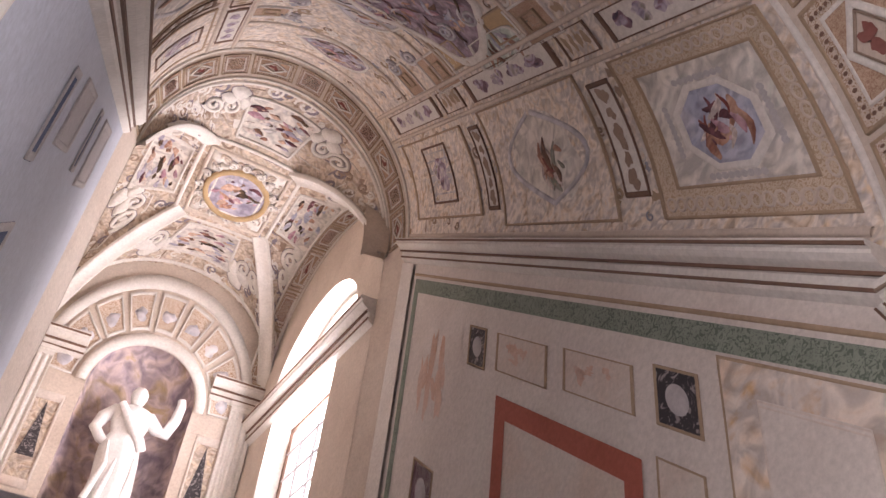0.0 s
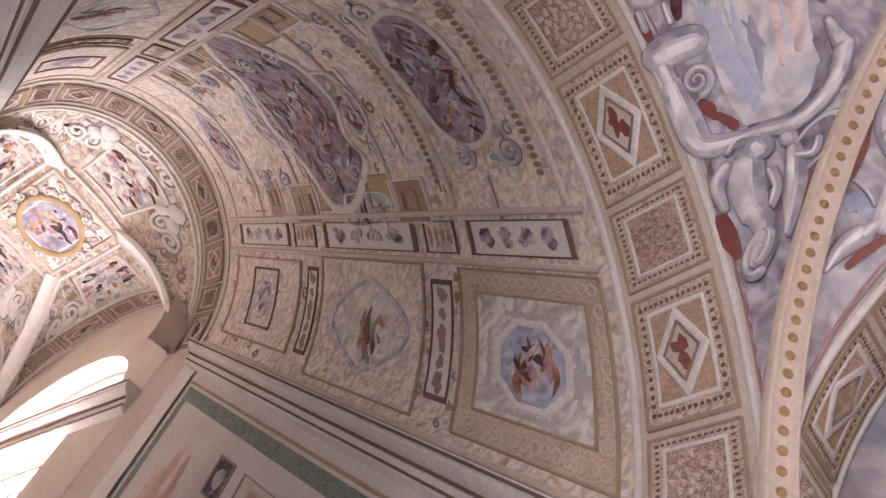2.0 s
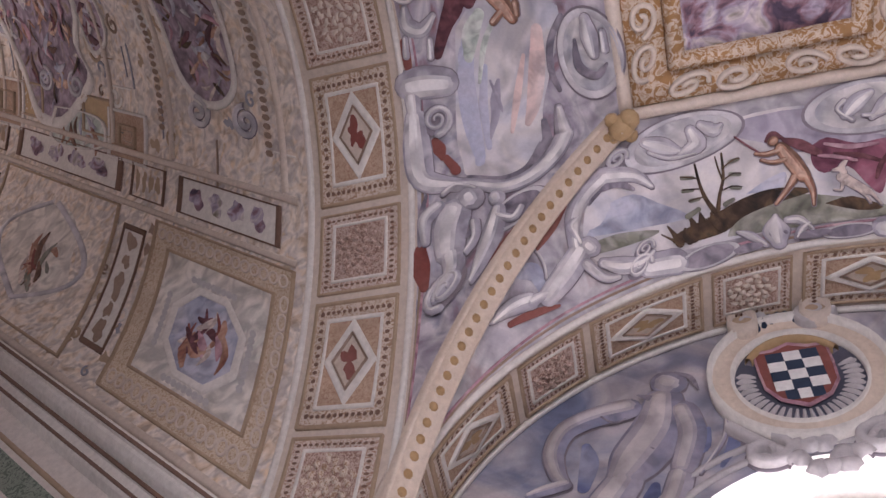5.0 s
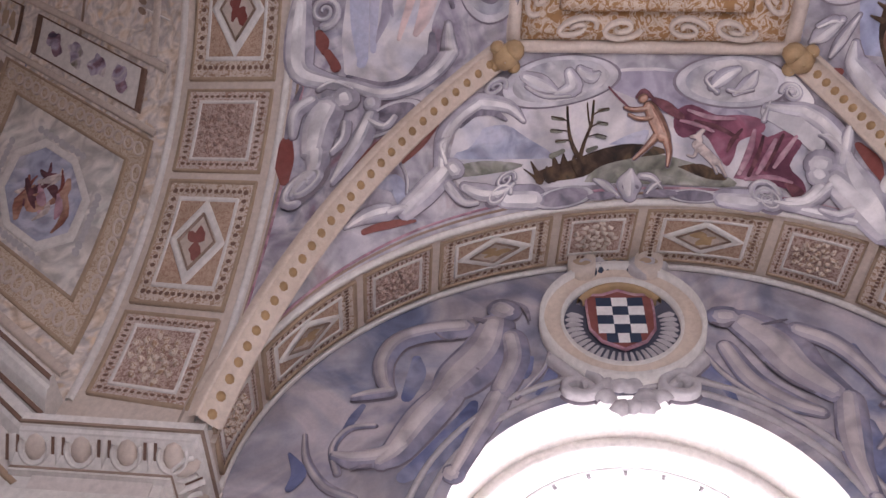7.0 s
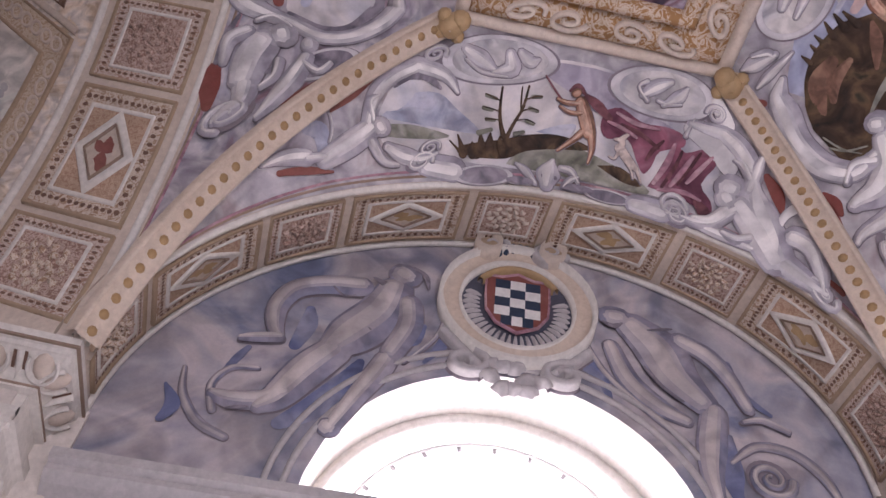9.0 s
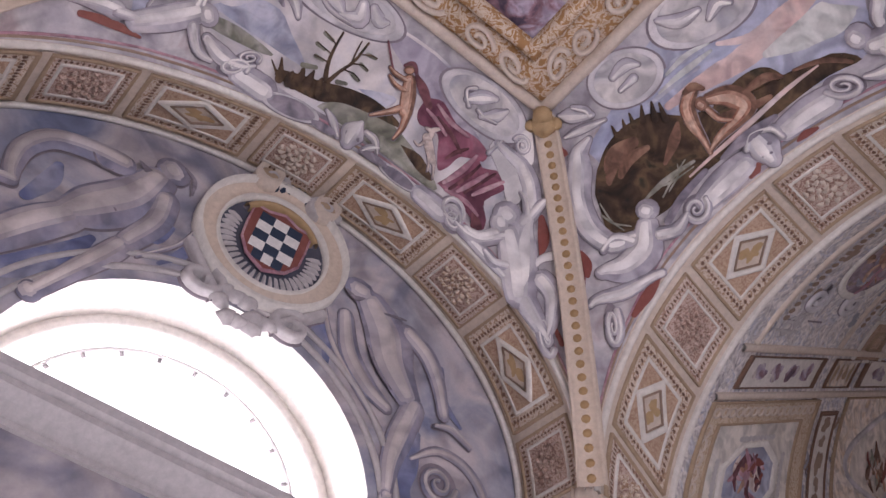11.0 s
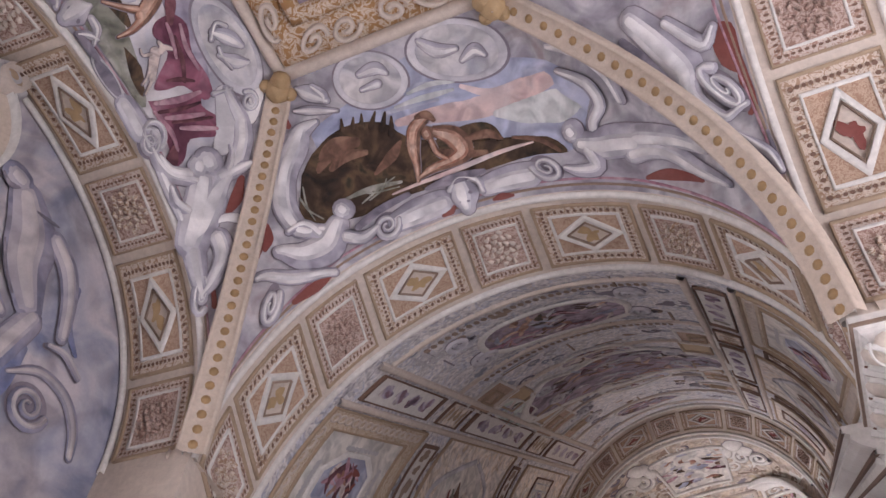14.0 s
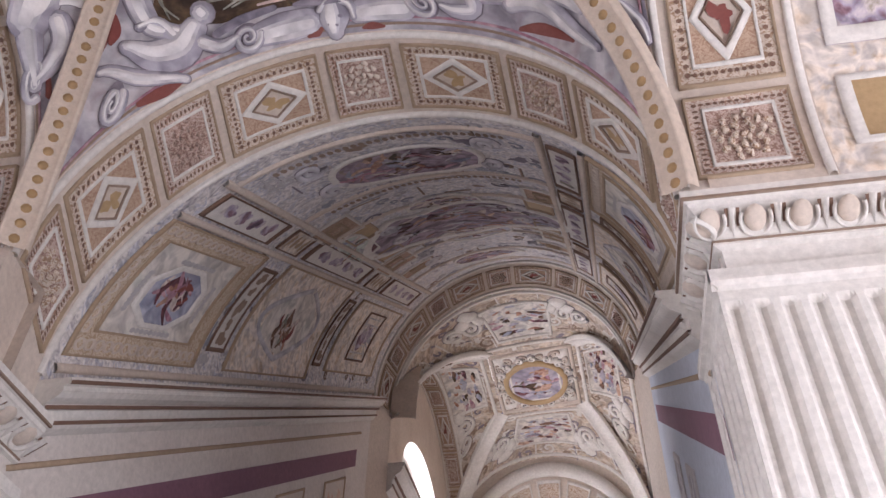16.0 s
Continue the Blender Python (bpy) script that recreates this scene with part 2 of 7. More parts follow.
SPLIT = {"scrollwork": "scroll", "rosette": "petal", "guilloche": "guilloche_ring", "red_ground": "red_field", "mask_bracket": "bracket_piece",
         "candelabra": "candelabra_motif", "blue_ground": "blue_field", "shell_hollow": "hollow", "drapery": "robe"}


def split_mesh(self, name, mat, parent, label, smooth):
    """Links each loose piece as a part of its own."""
    first = None
    for faces in _pieces(len(self.v), self.f):
        used = sorted({i for q in faces for i in q})
        at = {i: k for k, i in enumerate(used)}
        ob = link(name, [self.v[i] for i in used], [tuple(at[i] for i in q) for q in faces], mat, parent, label, smooth)
        first = first or ob
    return first


Mesh.split = split_mesh
ROOM = Vector((0.1, -0.3, 3.0))


class Surf:
    """A curved surface: a place for (u, v), and the way that faces the room."""

    def __init__(self, place, eye=ROOM):
        self.place, self.eye = place, Vector(eye)

    def at(self, u, v, off=0.0):
        p = self.place(u, v)
        if not off:
            return p
        e = 1e-3
        a = self.place(u + e, v) - self.place(u - e, v)
        b = self.place(u, v + e) - self.place(u, v - e)
        n = a.cross(b)
        if n.length < 1e-12:
            return p + (self.eye - p).normalized() * off
        n.normalize()
        if n.dot(self.eye - p) < 0:
            n = -n
        return p + n * off

    def sheet(self, m, u0=0.0, u1=1.0, v0=0.0, v1=1.0, nu=40, nv=8, off=0.0):
        return m.rows([[self.at(u0 + (u1 - u0) * i / nu, v0 + (v1 - v0) * j / nv, off) for i in range(nu + 1)] for j in range(nv + 1)])

    def patch(self, m, pts, off=0.006, rings=4):
        """A filled shape, from its outline in (u, v), that follows the surface."""
        cu, cv = sum(p[0] for p in pts) / len(pts), sum(p[1] for p in pts) / len(pts)
        k, n = len(m.v), len(pts)
        m.v.append(self.at(cu, cv, off))
        for r in range(1, rings + 1):
            s = r / rings
            m.v += [self.at(cu + (u - cu) * s, cv + (v - cv) * s, off) for u, v in pts]
        m.f += [(k, k + 1 + j, k + 1 + (j + 1) % n) for j in range(n)]
        for r in range(rings - 1):
            for j in range(n):
                a, b = k + 1 + r * n + j, k + 1 + r * n + (j + 1) % n
                m.f.append((a, a + n, b + n, b))
        return m

    def ring(self, m, pts, wide, high=0.02, low=0.002):
        """A raised moulding along a closed outline; wide is a share of its size."""
        cu, cv = sum(p[0] for p in pts) / len(pts), sum(p[1] for p in pts) / len(pts)
        rows = []
        for s, h in ((1.0, low), (1.0 - 0.15 * wide, high), (1.0 - 0.5 * wide, high * 0.75), (1.0 - 0.85 * wide, high), (1.0 - wide, low)):
            rows.append([self.at(cu + (u - cu) * s, cv + (v - cv) * s, h) for u, v in pts])
        return m.rows(rows, closed=True)

    def strip(self, m, path, wide, high=0.02):
        """A raised half-round moulding along a path in (u, v); wide in metres."""
        ps = [self.at(u, v) for u, v in path]
        up = [self.at(u, v, 1.0) for u, v in path]
        rows = []
        for i, p in enumerate(ps):
            t = (ps[min(i + 1, len(ps) - 1)] - ps[max(i - 1, 0)]).normalized()
            n = (up[i] - p).normalized()
            s = t.cross(n).normalized()
            rows.append([p + s * wide * a + n * (high * h + 0.001) for a, h in ((-0.5, 0), (-0.42, 0.8), (-0.2, 1), (0.2, 1), (0.42, 0.8), (0.5, 0))])
        return m.rows(rows)


def box_uv(u0, u1, v0, v1, n=5):
    e = [i / n for i in range(n)]
    return ([(u0 + (u1 - u0) * s, v0) for s in e] + [(u1, v0 + (v1 - v0) * s) for s in e]
            + [(u1 - (u1 - u0) * s, v1) for s in e] + [(u0, v1 - (v1 - v0) * s) for s in e])


def oval_uv(u, v, a, b, n=28, turn=0.0):
    return [(u + a * math.cos(2 * math.pi * i / n + turn), v + b * math.sin(2 * math.pi * i / n + turn)) for i in range(n)]


def poly_uv(u, v, a, b, sides, turn=0.0, n=4):
    c = [(u + a * math.cos(2 * math.pi * i / sides + turn), v + b * math.sin(2 * math.pi * i / sides + turn)) for i in range(sides)]
    return [(c[i][0] + (c[(i + 1) % sides][0] - c[i][0]) * k / n, c[i][1] + (c[(i + 1) % sides][1] - c[i][1]) * k / n) for i in range(sides) for k in range(n)]


def blob_uv(u, v, a, b, seed, n=26, rough=0.28):
    """An uneven painted shape."""
    rnd = random.Random(seed)
    ph = [rnd.uniform(0, 6.28) for _ in range(4)]
    out = []
    for i in range(n):
        t = 2 * math.pi * i / n
        r = 1 + rough * (math.sin(2 * t + ph[0]) * 0.6 + math.sin(3 * t + ph[1]) * 0.5 + math.sin(5 * t + ph[2]) * 0.35 + math.sin(8 * t + ph[3]) * 0.2)
        out.append((u + a * r * math.cos(t), v + b * r * math.sin(t)))
    return out


def spiral_uv(u, v, a, b, turns=1.6, flip=1, n=26, start=0.0):
    out = []
    for i in range(n + 1):
        s = i / n
        t = start + flip * 2 * math.pi * turns * s
        out.append((u + a * (1 - 0.85 * s) * math.cos(t), v + b * (1 - 0.85 * s) * math.sin(t)))
    return out


def mix3(a, b, s):
    return Vector(a) * (1 - s) + Vector(b) * s


class Arch:
    """Half an ellipse over two feet. u runs from the first foot (0) to the second (1)."""

    def __init__(self, p, q, rise, lean=(0, 0, 0)):
        self.p, self.q, self.rise, self.lean = Vector(p), Vector(q), rise, Vector(lean)

    def __call__(self, u):
        t = math.pi * u
        c = (self.p + self.q) / 2
        return c + (self.p - c) * math.cos(t) + (Vector((0, 0, 1)) * self.rise + self.lean) * math.sin(t)


def loft(a, b, eye=ROOM):
    return Surf(lambda u, v: a(u) * (1 - v) + b(u) * v, eye)
# ---- plan ----
S = 4.1                                              # springing of the landing's arches
PA, PB, PC, PD = Vector((1.78, 1.57, S - 0.20)), Vector((1.42, -1.98, S)), Vector((-1.42, -2.08, S)), Vector((-1.35, 1.55, S))
ARM_A = ((1.92, 2.30, S), (-1.42, 2.25, S))          # feet of the flights' lower arches
ARM_B = ((1.55, -2.62, 3.86), (-1.50, -2.66, 4.08))
END_A = ((1.63, 8.00, 8.13), (-1.79, 8.00, 8.44))    # feet of the upper arches
END_B = ((1.40, -8.00, 7.24), (-1.83, -8.00, 7.52))
arch_a, arch_w = Arch(PA, PD, 2.40), Arch(PA, PB, 1.47)
arch_b, arch_c = Arch(PB, PC, 1.42), Arch(PC, PD, 1.55)
arm_a, arm_b = Arch(*ARM_A, 2.36), Arch(*ARM_B, 1.56)
end_a, end_b = Arch(*END_A, 2.15), Arch(*END_B, 1.84)
PAW, PBW = PA + Vector((0.46, 0.02, 0)), PB + Vector((0.52, 0.0, 0))
PCW, PDW = PC + Vector((-0.62, 0.0, 0)), PD + Vector((-0.62, 0, 0))
wall_w, wall_c = Arch(PAW, PBW, 1.50), Arch(PCW, PDW, 1.6)
FRAME_Z = 6.02
FA, FB, FC, FD = Vector((1.02, 0.40, FRAME_Z)), Vector((0.97, -1.17, FRAME_Z)), Vector((-0.33, -1.13, FRAME_Z)), Vector((-0.40, 0.42, FRAME_Z))

area_lamp("light_lunette", (2.95, -0.45, 4.5), (1.0, -0.45, 4.0), 1.6, 0.8, 60)
# Fill lamps at two unseen openings, added to brighten the landing evenly.
area_lamp("fill_landing_low", (2.5, -0.3, 2.0), (0.0, -0.3, 3.5), 2.0, 2.2, 60)
area_lamp("fill_court_side", (-3.95, -0.3, 2.0), (0.5, -0.3, 4.5), 3.0, 3.4, 140)
area_lamp("light_upper_a", (1.75, 10.6, 7.2), (-0.5, 10.4, 8.2), 2.0, 2.6, 260)
area_lamp("light_upper_b", (1.5, -10.6, 6.3), (-0.5, -10.4, 7.3), 2.0, 2.6, 105)


# ---- bands, vaults, cornices ----
def arc_table(surf, n=400, v=0.5):
    d, last, out = 0.0, surf.at(0, v), [0.0]
    for i in range(1, n + 1):
        p = surf.at(i / n, v)
        d += (p - last).length
        last = p
        out.append(d)
    return out


def at_length(tab, d):
    n = len(tab) - 1
    return float(np.interp(d, tab, [i / n for i in range(n + 1)]))


def coffered_band(name, surf, kinds, label, v0=0.14, v1=0.86, tone="a"):
    """A flat arch face with raised frames in a row: long ones with a diamond (d) and square ones with a rosette (s)."""
    band = thing(name, label, "arch")
    m = surf.sheet(Mesh(), nu=72, nv=3)
    surf.sheet(m, nu=72, nv=3, off=-0.12)
    m.done("soffit", CREAM, band)
    for v in (0.045, 0.955):
        surf.strip(Mesh(), [(i / 70, v) for i in range(71)], 0.035, 0.022).done("edge_moulding", WHITE, band)
    tab = arc_table(surf)
    gap = 0.05
    unit = (tab[-1] - gap * (len(kinds) + 1)) / sum(1.55 if k == "d" else 1.0 for k in kinds)
    d = gap
    for i, k in enumerate(kinds):
        w = unit * (1.55 if k == "d" else 1.0)
        u0, u1 = at_length(tab, d), at_length(tab, d + w)
        d += w + gap
        uc, vc, a, b = (u0 + u1) / 2, (v0 + v1) / 2, (u1 - u0) / 2, (v1 - v0) / 2
        cof = surf.patch(Mesh(), box_uv(u0, u1, v0, v1), 0.006).done("coffer", COFFER if k == "d" else COFFER_ROSE, band)
        surf.ring(Mesh(), box_uv(u0, u1, v0, v1), 0.055, 0.022).done("coffer_frame", OCHRE, cof)
        surf.patch(Mesh(), box_uv(uc - a * 0.68, uc + a * 0.68, vc - b * 0.64, vc + b * 0.64), 0.0075).done("ground", (GILT_GROUND if k == "d" else ROSE_GROUND), cof)
        surf.ring(Mesh(), box_uv(uc - a * 0.72, uc + a * 0.72, vc - b * 0.68, vc + b * 0.68), 0.09, 0.018, 0.007).done("inner_frame", WHITE, cof)
        beads = Mesh()
        for s in np.linspace(-0.8, 0.8, 13):
            for q in (-0.8, 0.8):
                surf.patch(beads, oval_uv(uc + a * s, vc + b * q, a * 0.035, b * 0.06, 6), 0.014, 1)
                surf.patch(beads, oval_uv(uc + a * q * 1.02, vc + b * s, a * 0.035, b * 0.05, 6), 0.014, 1)
        tagged(beads.done("beading", BROWN, cof), kind="stuff")
        if k == "d":
            surf.patch(Mesh(), poly_uv(uc, vc, a * 0.66, b * 0.6, 4), 0.009).done("diamond", CREAM, cof)
            surf.ring(Mesh(), poly_uv(uc, vc, a * 0.68, b * 0.62, 4), 0.30, 0.024, 0.008).done("diamond_frame", WHITE, cof)
            surf.ring(Mesh(), poly_uv(uc, vc, a * 0.46, b * 0.42, 4), 0.10, 0.026, 0.012).done("diamond_fillet", SEPIA, cof)
            surf.patch(Mesh(), blob_uv(uc, vc, a * 0.19, b * 0.2, i * 7 + len(name), 26, 0.6), 0.016, 3).done("motif", GILT if "window" in name or "b" in tone else DARKRED, cof)
        else:
            petals = Mesh()
            for q in range(26):
                t = q * 2.4
                r = 0.58 * (q / 26) ** 0.5
                dome(surf, petals, blob_uv(uc + a * r * math.cos(t), vc + b * r * math.sin(t), a * 0.085, b * 0.07, q + i * 11, 10, 0.5), 0.009, 0.022, 3)
            petals.done("rosette", (COFFER, ROSE_GROUND, CREAM)[i // 2 % 3], cof)
    return band


def dome(surf, m, pts, off=0.006, swell=0.03, rings=4):
    """A low relief shape, raised in its middle."""
    cu, cv = sum(p[0] for p in pts) / len(pts), sum(p[1] for p in pts) / len(pts)
    k, n = len(m.v), len(pts)
    m.v.append(surf.at(cu, cv, off + swell))
    for r in range(1, rings + 1):
        s = r / rings
        m.v += [surf.at(cu + (u - cu) * s, cv + (v - cv) * s, off + swell * math.sqrt(max(0, 1 - s * s))) for u, v in pts]
    m.f += [(k, k + 1 + j, k + 1 + (j + 1) % n) for j in range(n)]
    for r in range(rings - 1):
        for j in range(n):
            a, b = k + 1 + r * n + j, k + 1 + r * n + (j + 1) % n
            m.f.append((a, a + n, b + n, b))
    return m


PROFILE = [(0.0, 0.0), (0.17, 0.0), (0.17, -0.035), (0.145, -0.05), (0.15, -0.075), (0.12, -0.11), (0.075, -0.14), (0.08, -0.165), (0.055, -0.175),
           (0.05, -0.235), (0.06, -0.25), (0.045, -0.275), (0.0, -0.31)]


def cornice(name, path, inward, label, mat=None, scale=1.0, parent=None, back=0.16):
    """A moulded cornice along a path; inward: for each point the level way into the room."""
    rows = []
    for p, n in zip(path, inward):
        n = Vector(n).normalized()
        rows.append([Vector(p) + n * ((x * scale) - back * 0.0) + Vector((0, 0, z * scale)) for x, z in PROFILE])
    m = Mesh().rows(rows)
    k = len(m.v)
    for r in (0, len(rows) - 1):
        m.f.append(tuple(r * len(PROFILE) + j for j in range(len(PROFILE))))
    ob = m.done(name, mat or WHITE, parent, "", False)
    if not parent:
        tagged(ob, label, "cornice", kind="structure")
        # Brown strips put the shadow lines under the mouldings into colour.
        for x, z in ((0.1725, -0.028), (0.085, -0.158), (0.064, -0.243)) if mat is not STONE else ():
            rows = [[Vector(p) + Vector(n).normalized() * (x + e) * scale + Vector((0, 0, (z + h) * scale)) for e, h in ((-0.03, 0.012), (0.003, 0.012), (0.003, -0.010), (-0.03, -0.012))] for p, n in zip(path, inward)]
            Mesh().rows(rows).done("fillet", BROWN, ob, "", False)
    return ob


def line(a, b, n=2):
    return [mix3(a, b, i / (n - 1)) for i in range(n)]


# the landing's four coffered arches
band_a = loft(arch_a, arm_a)
band_b = loft(arch_b, arm_b)
band_w = loft(arch_w, wall_w)
band_c = loft(arch_c, wall_c)
coffered_band("flight_arch", band_a, "sdsdsdsds", "cream arch face with red-brown diamond and rosette coffers")
coffered_band("flight_arch", band_b, "sdsdsdsds", "cream arch face with olive and gilt diamond coffers", tone="b")
coffered_band("window_arch", band_w, "sdsdsdsds", "cream arch face with gilt diamond coffers over the lunette window")
coffered_band("court_arch", band_c, "sdsdsdsds", "cream arch face with ochre diamond coffers beside the fluted pier")


def rib_curve(p, q, lift=0.30, bend=None):
    """A rib's line from its foot to the corner of the crown frame; bend: the place that it bows towards."""
    p, q = Vector(p), Vector(q)
    if bend:
        c = Vector(bend)
        return lambda s: p * (1 - s) ** 2 + c * 2 * s * (1 - s) + q * s * s
    c = mix3(p, q, 0.45) + Vector((0, 0, 1)) * lift + (p - q).normalized() * 0.05
    c.x, c.y = mix3(p, q, 0.32).x, mix3(p, q, 0.32).y
    return lambda s: p * (1 - s) ** 2 + c * 2 * s * (1 - s) + q * s * s


def web_surface(arch, rib0, rib1, f0, f1, eye=ROOM, cut=0.30):
    """The vault's field between an arch, two ribs and one side of the crown frame."""
    def inner(u):
        u = min(max(u, 0.0), 1.0)
        if u < cut:
            return rib0(u / cut)
        if u > 1 - cut:
            return rib1((1 - u) / cut)
        return mix3(f0, f1, (u - cut) / (1 - 2 * cut))

    def place(u, v):
        p = arch(min(max(u, 0.0), 1.0)) * (1 - v) + inner(u) * v
        return p + Vector((0, 0, 0.10 * math.sin(math.pi * u) * 4 * v * (1 - v)))
    return Surf(place, eye)


def rib(name, curve, eye, label, wide=0.085, beads=30, mat=None, bead_mat=None):
    r = thing(name, label, "rib")
    s = Surf(lambda u, v: curve(u) + Vector((0, 0, 0)), eye)
    pts = [curve(i / 24) for i in range(25)]
    rows, dots = [], Mesh()
    for i, p in enumerate(pts):
        t = (pts[min(i + 1, 24)] - pts[max(i - 1, 0)]).normalized()
        n = (Vector(eye) - p)
        n = (n - t * n.dot(t)).normalized()
        w = t.cross(n)
        rows.append([p + w * wide * a + n * h for a, h in ((-0.75, -0.03), (-0.7, 0.02), (-0.55, 0.032), (-0.5, 0.018), (0.5, 0.018), (0.55, 0.032), (0.7, 0.02), (0.75, -0.03))])
    Mesh().rows(rows).done("moulding", mat or TAN, r)
    for k in range(beads):
        s = (k + 0.5) / beads
        p, q = curve(s), curve(min(s + 0.01, 1))
        t = (q - p).normalized()
        n = (Vector(eye) - p)
        n = (n - t * n.dot(t)).normalized()
        w = t.cross(n)
        base = p + n * 0.018
        ring0 = [base + (t * math.cos(a) + w * math.sin(a)) * wide * 0.24 for a in [j * math.pi / 4 for j in range(8)]]
        ring1 = [base + n * 0.014 + (t * math.cos(a) + w * math.sin(a)) * wide * 0.13 for a in [j * math.pi / 4 for j in range(8)]]
        c = len(dots.v)
        dots.rows([ring0, ring1], True)
        dots.f.append(tuple(range(c + 8, c + 16)))
    if beads:
        tagged(dots.done("gilt_studs", bead_mat or GILT, r), kind="stuff")
    return r


RA, RB = rib_curve(PA, FA, bend=(1.43, 1.335, 5.12)), rib_curve(PB, FB, bend=(1.27, -1.725, 5.225))
RC, RD = rib_curve(PC, FC, bend=(-1.42, -1.74, 5.10)), rib_curve(PD, FD)
web_w = web_surface(arch_w, RA, RB, FA, FB)
web_b = web_surface(arch_b, RB, RC, FB, FC)
web_c = web_surface(arch_c, RC, RD, FC, FD)
web_a = web_surface(Arch(PD, PA, 2.40), RD, RA, FD, FA)
for nm, w, mt, lb in (("ceiling_web_window", web_w, GRISAILLE, "vault field painted with a pale landscape and grey scrollwork"),
                      ("ceiling_web_flight", web_b, GRISAILLE, "vault field painted with a dark landscape and an evening sky"),
                      ("ceiling_web_flight", web_a, WEB_A, "vault field painted with rose and blue drapery and a faun"),
                      ("ceiling_web_court", web_c, GRISAILLE, "vault field painted with grey scrollwork")):
    tagged(w.sheet(Mesh(), nu=64, nv=14).done(nm, mt), lb, "ceiling", kind="structure")
for c in (RA, RB, RC, RD):
    rib("vault_rib", c, ROOM, "cream vault rib set with a row of gilt studs", 0.10, 30, None, STUD)


# crown frame of the landing's vault
def crown(name, corners, label, wide=0.30, mat=None, field=None):
    th = thing(name, label, "ceiling frame")
    c = sum(corners, Vector()) / 4
    def edge(k, s, inset, h):
        p = mix3(corners[k], corners[(k + 1) % 4], s)
        return p + (c - p) * inset + Vector((0, 0, h))
    for ins, w, h, mt in ((0.0, 0.10, -0.02, CREAM), (0.10, 0.26, 0.0, mat or GILT), (0.36, 0.12, -0.04, mat or GILT)):
        rows = []
        for k in range(4):
            for j in range(8):
                s = j / 8
                rows.append([edge(k, s, ins, 0.02), edge(k, s, ins + 0.01, h), edge(k, s, ins + w * 0.5, h - 0.02), edge(k, s, ins + w - 0.01, h), edge(k, s, ins + w, 0.02)])
        rows.append(rows[0])
        Mesh().rows(rows).done("moulding", mt, th)
    m = Mesh()
    m.add([edge(k, 0, 0.3, 0.03) for k in range(4)], [(0, 1, 2, 3)])
    m.done("picture", field or SCENE, th, "dark painted scene")
    flat = Surf(lambda u, v: edge(int(u) % 4, u - int(u), v, -0.005), c - Vector((0, 0, 3)))
    for k in range(4):
        for s0, fl in ((0.16, 1), (0.36, -1), (0.64, 1), (0.84, -1)):
            flat.strip(Mesh(), spiral_uv(k + s0, 0.22, 0.09, 0.10, 1.5, fl, 24), 0.03, 0.035).done("scroll", CREAM, th)
    return th


crown("framed_ceiling_painting", [FA, FB, FC, FD], "gilt and cream scrolled frame round a dark ceiling painting", mat=GILT_SCROLL)


SHADES = {}


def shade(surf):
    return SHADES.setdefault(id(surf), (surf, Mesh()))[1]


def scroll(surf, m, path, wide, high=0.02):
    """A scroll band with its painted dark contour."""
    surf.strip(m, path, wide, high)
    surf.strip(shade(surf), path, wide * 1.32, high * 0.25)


def sprinkle(surf, name, u0, u1, v0, v1, n, seed, mats, size=0.10, keep=None):
    """Small painted curls and leaves strewn in mirrored pairs over a field."""
    rnd = random.Random(seed)
    sets = [Mesh() for _ in mats]
    for k in range(n):
        u, v = rnd.uniform(u0, u1), rnd.uniform(v0, v1)
        if keep and not keep(u, v):
            continue
        e = 1e-3
        lu = (surf.at(u + e, v) - surf.at(u - e, v)).length / (2 * e) + 1e-6
        lv = (surf.at(u, v + e) - surf.at(u, v - e)).length / (2 * e) + 1e-6
        r = size * rnd.uniform(0.5, 1.1)
        a, b = r / lu, r / lv
        m = sets[k % len(sets)]
        kind = rnd.random()
        if kind < 0.55:
            surf.strip(m, spiral_uv(u, v, a * 0.6, b * 0.6, rnd.uniform(0.8, 1.5), rnd.choice((-1, 1)), 14, rnd.uniform(0, 6.28)), r * 0.20, 0.006)
        elif kind < 0.8:
            surf.patch(m, blob_uv(u, v, a * 0.4, b * 0.4, seed + k, 12, 0.5), 0.005, 2)
        else:
            t = rnd.choice((0, 1))
            surf.strip(m, [(u + a * (i - 3) / 3 * t, v + b * (i - 3) / 3 * (1 - t)) for i in range(7)], r * 0.12, 0.006)
    for m, mt in zip(sets, mats):
        if m.v:
            tagged(m.done(name, mt), "small painted curls and leaves strewn over the vault", "ornament", kind="stuff")


def volute(surf, m, u, v, a, b, flip=1, wide=0.05, high=0.03, turns=1.7, start=0.0):
    scroll(surf, m, spiral_uv(u, v, a, b, turns, flip, 30, start), wide, high)


def fresco(name, label):
    return thing(name, label, "fresco")


def figure(surf, fr, parts, seed, mat=None, name="figure", swell=0.05):
    m = Mesh()
    for i, (u, v, a, b) in enumerate(parts):
        dome(surf, m, blob_uv(u, v, a, b, seed + i, 30, 0.13), 0.010 + 0.002 * i, swell, 4)
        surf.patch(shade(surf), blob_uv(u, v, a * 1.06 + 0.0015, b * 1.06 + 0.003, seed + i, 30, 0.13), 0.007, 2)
    return m.done(name, mat or BODY, fr)

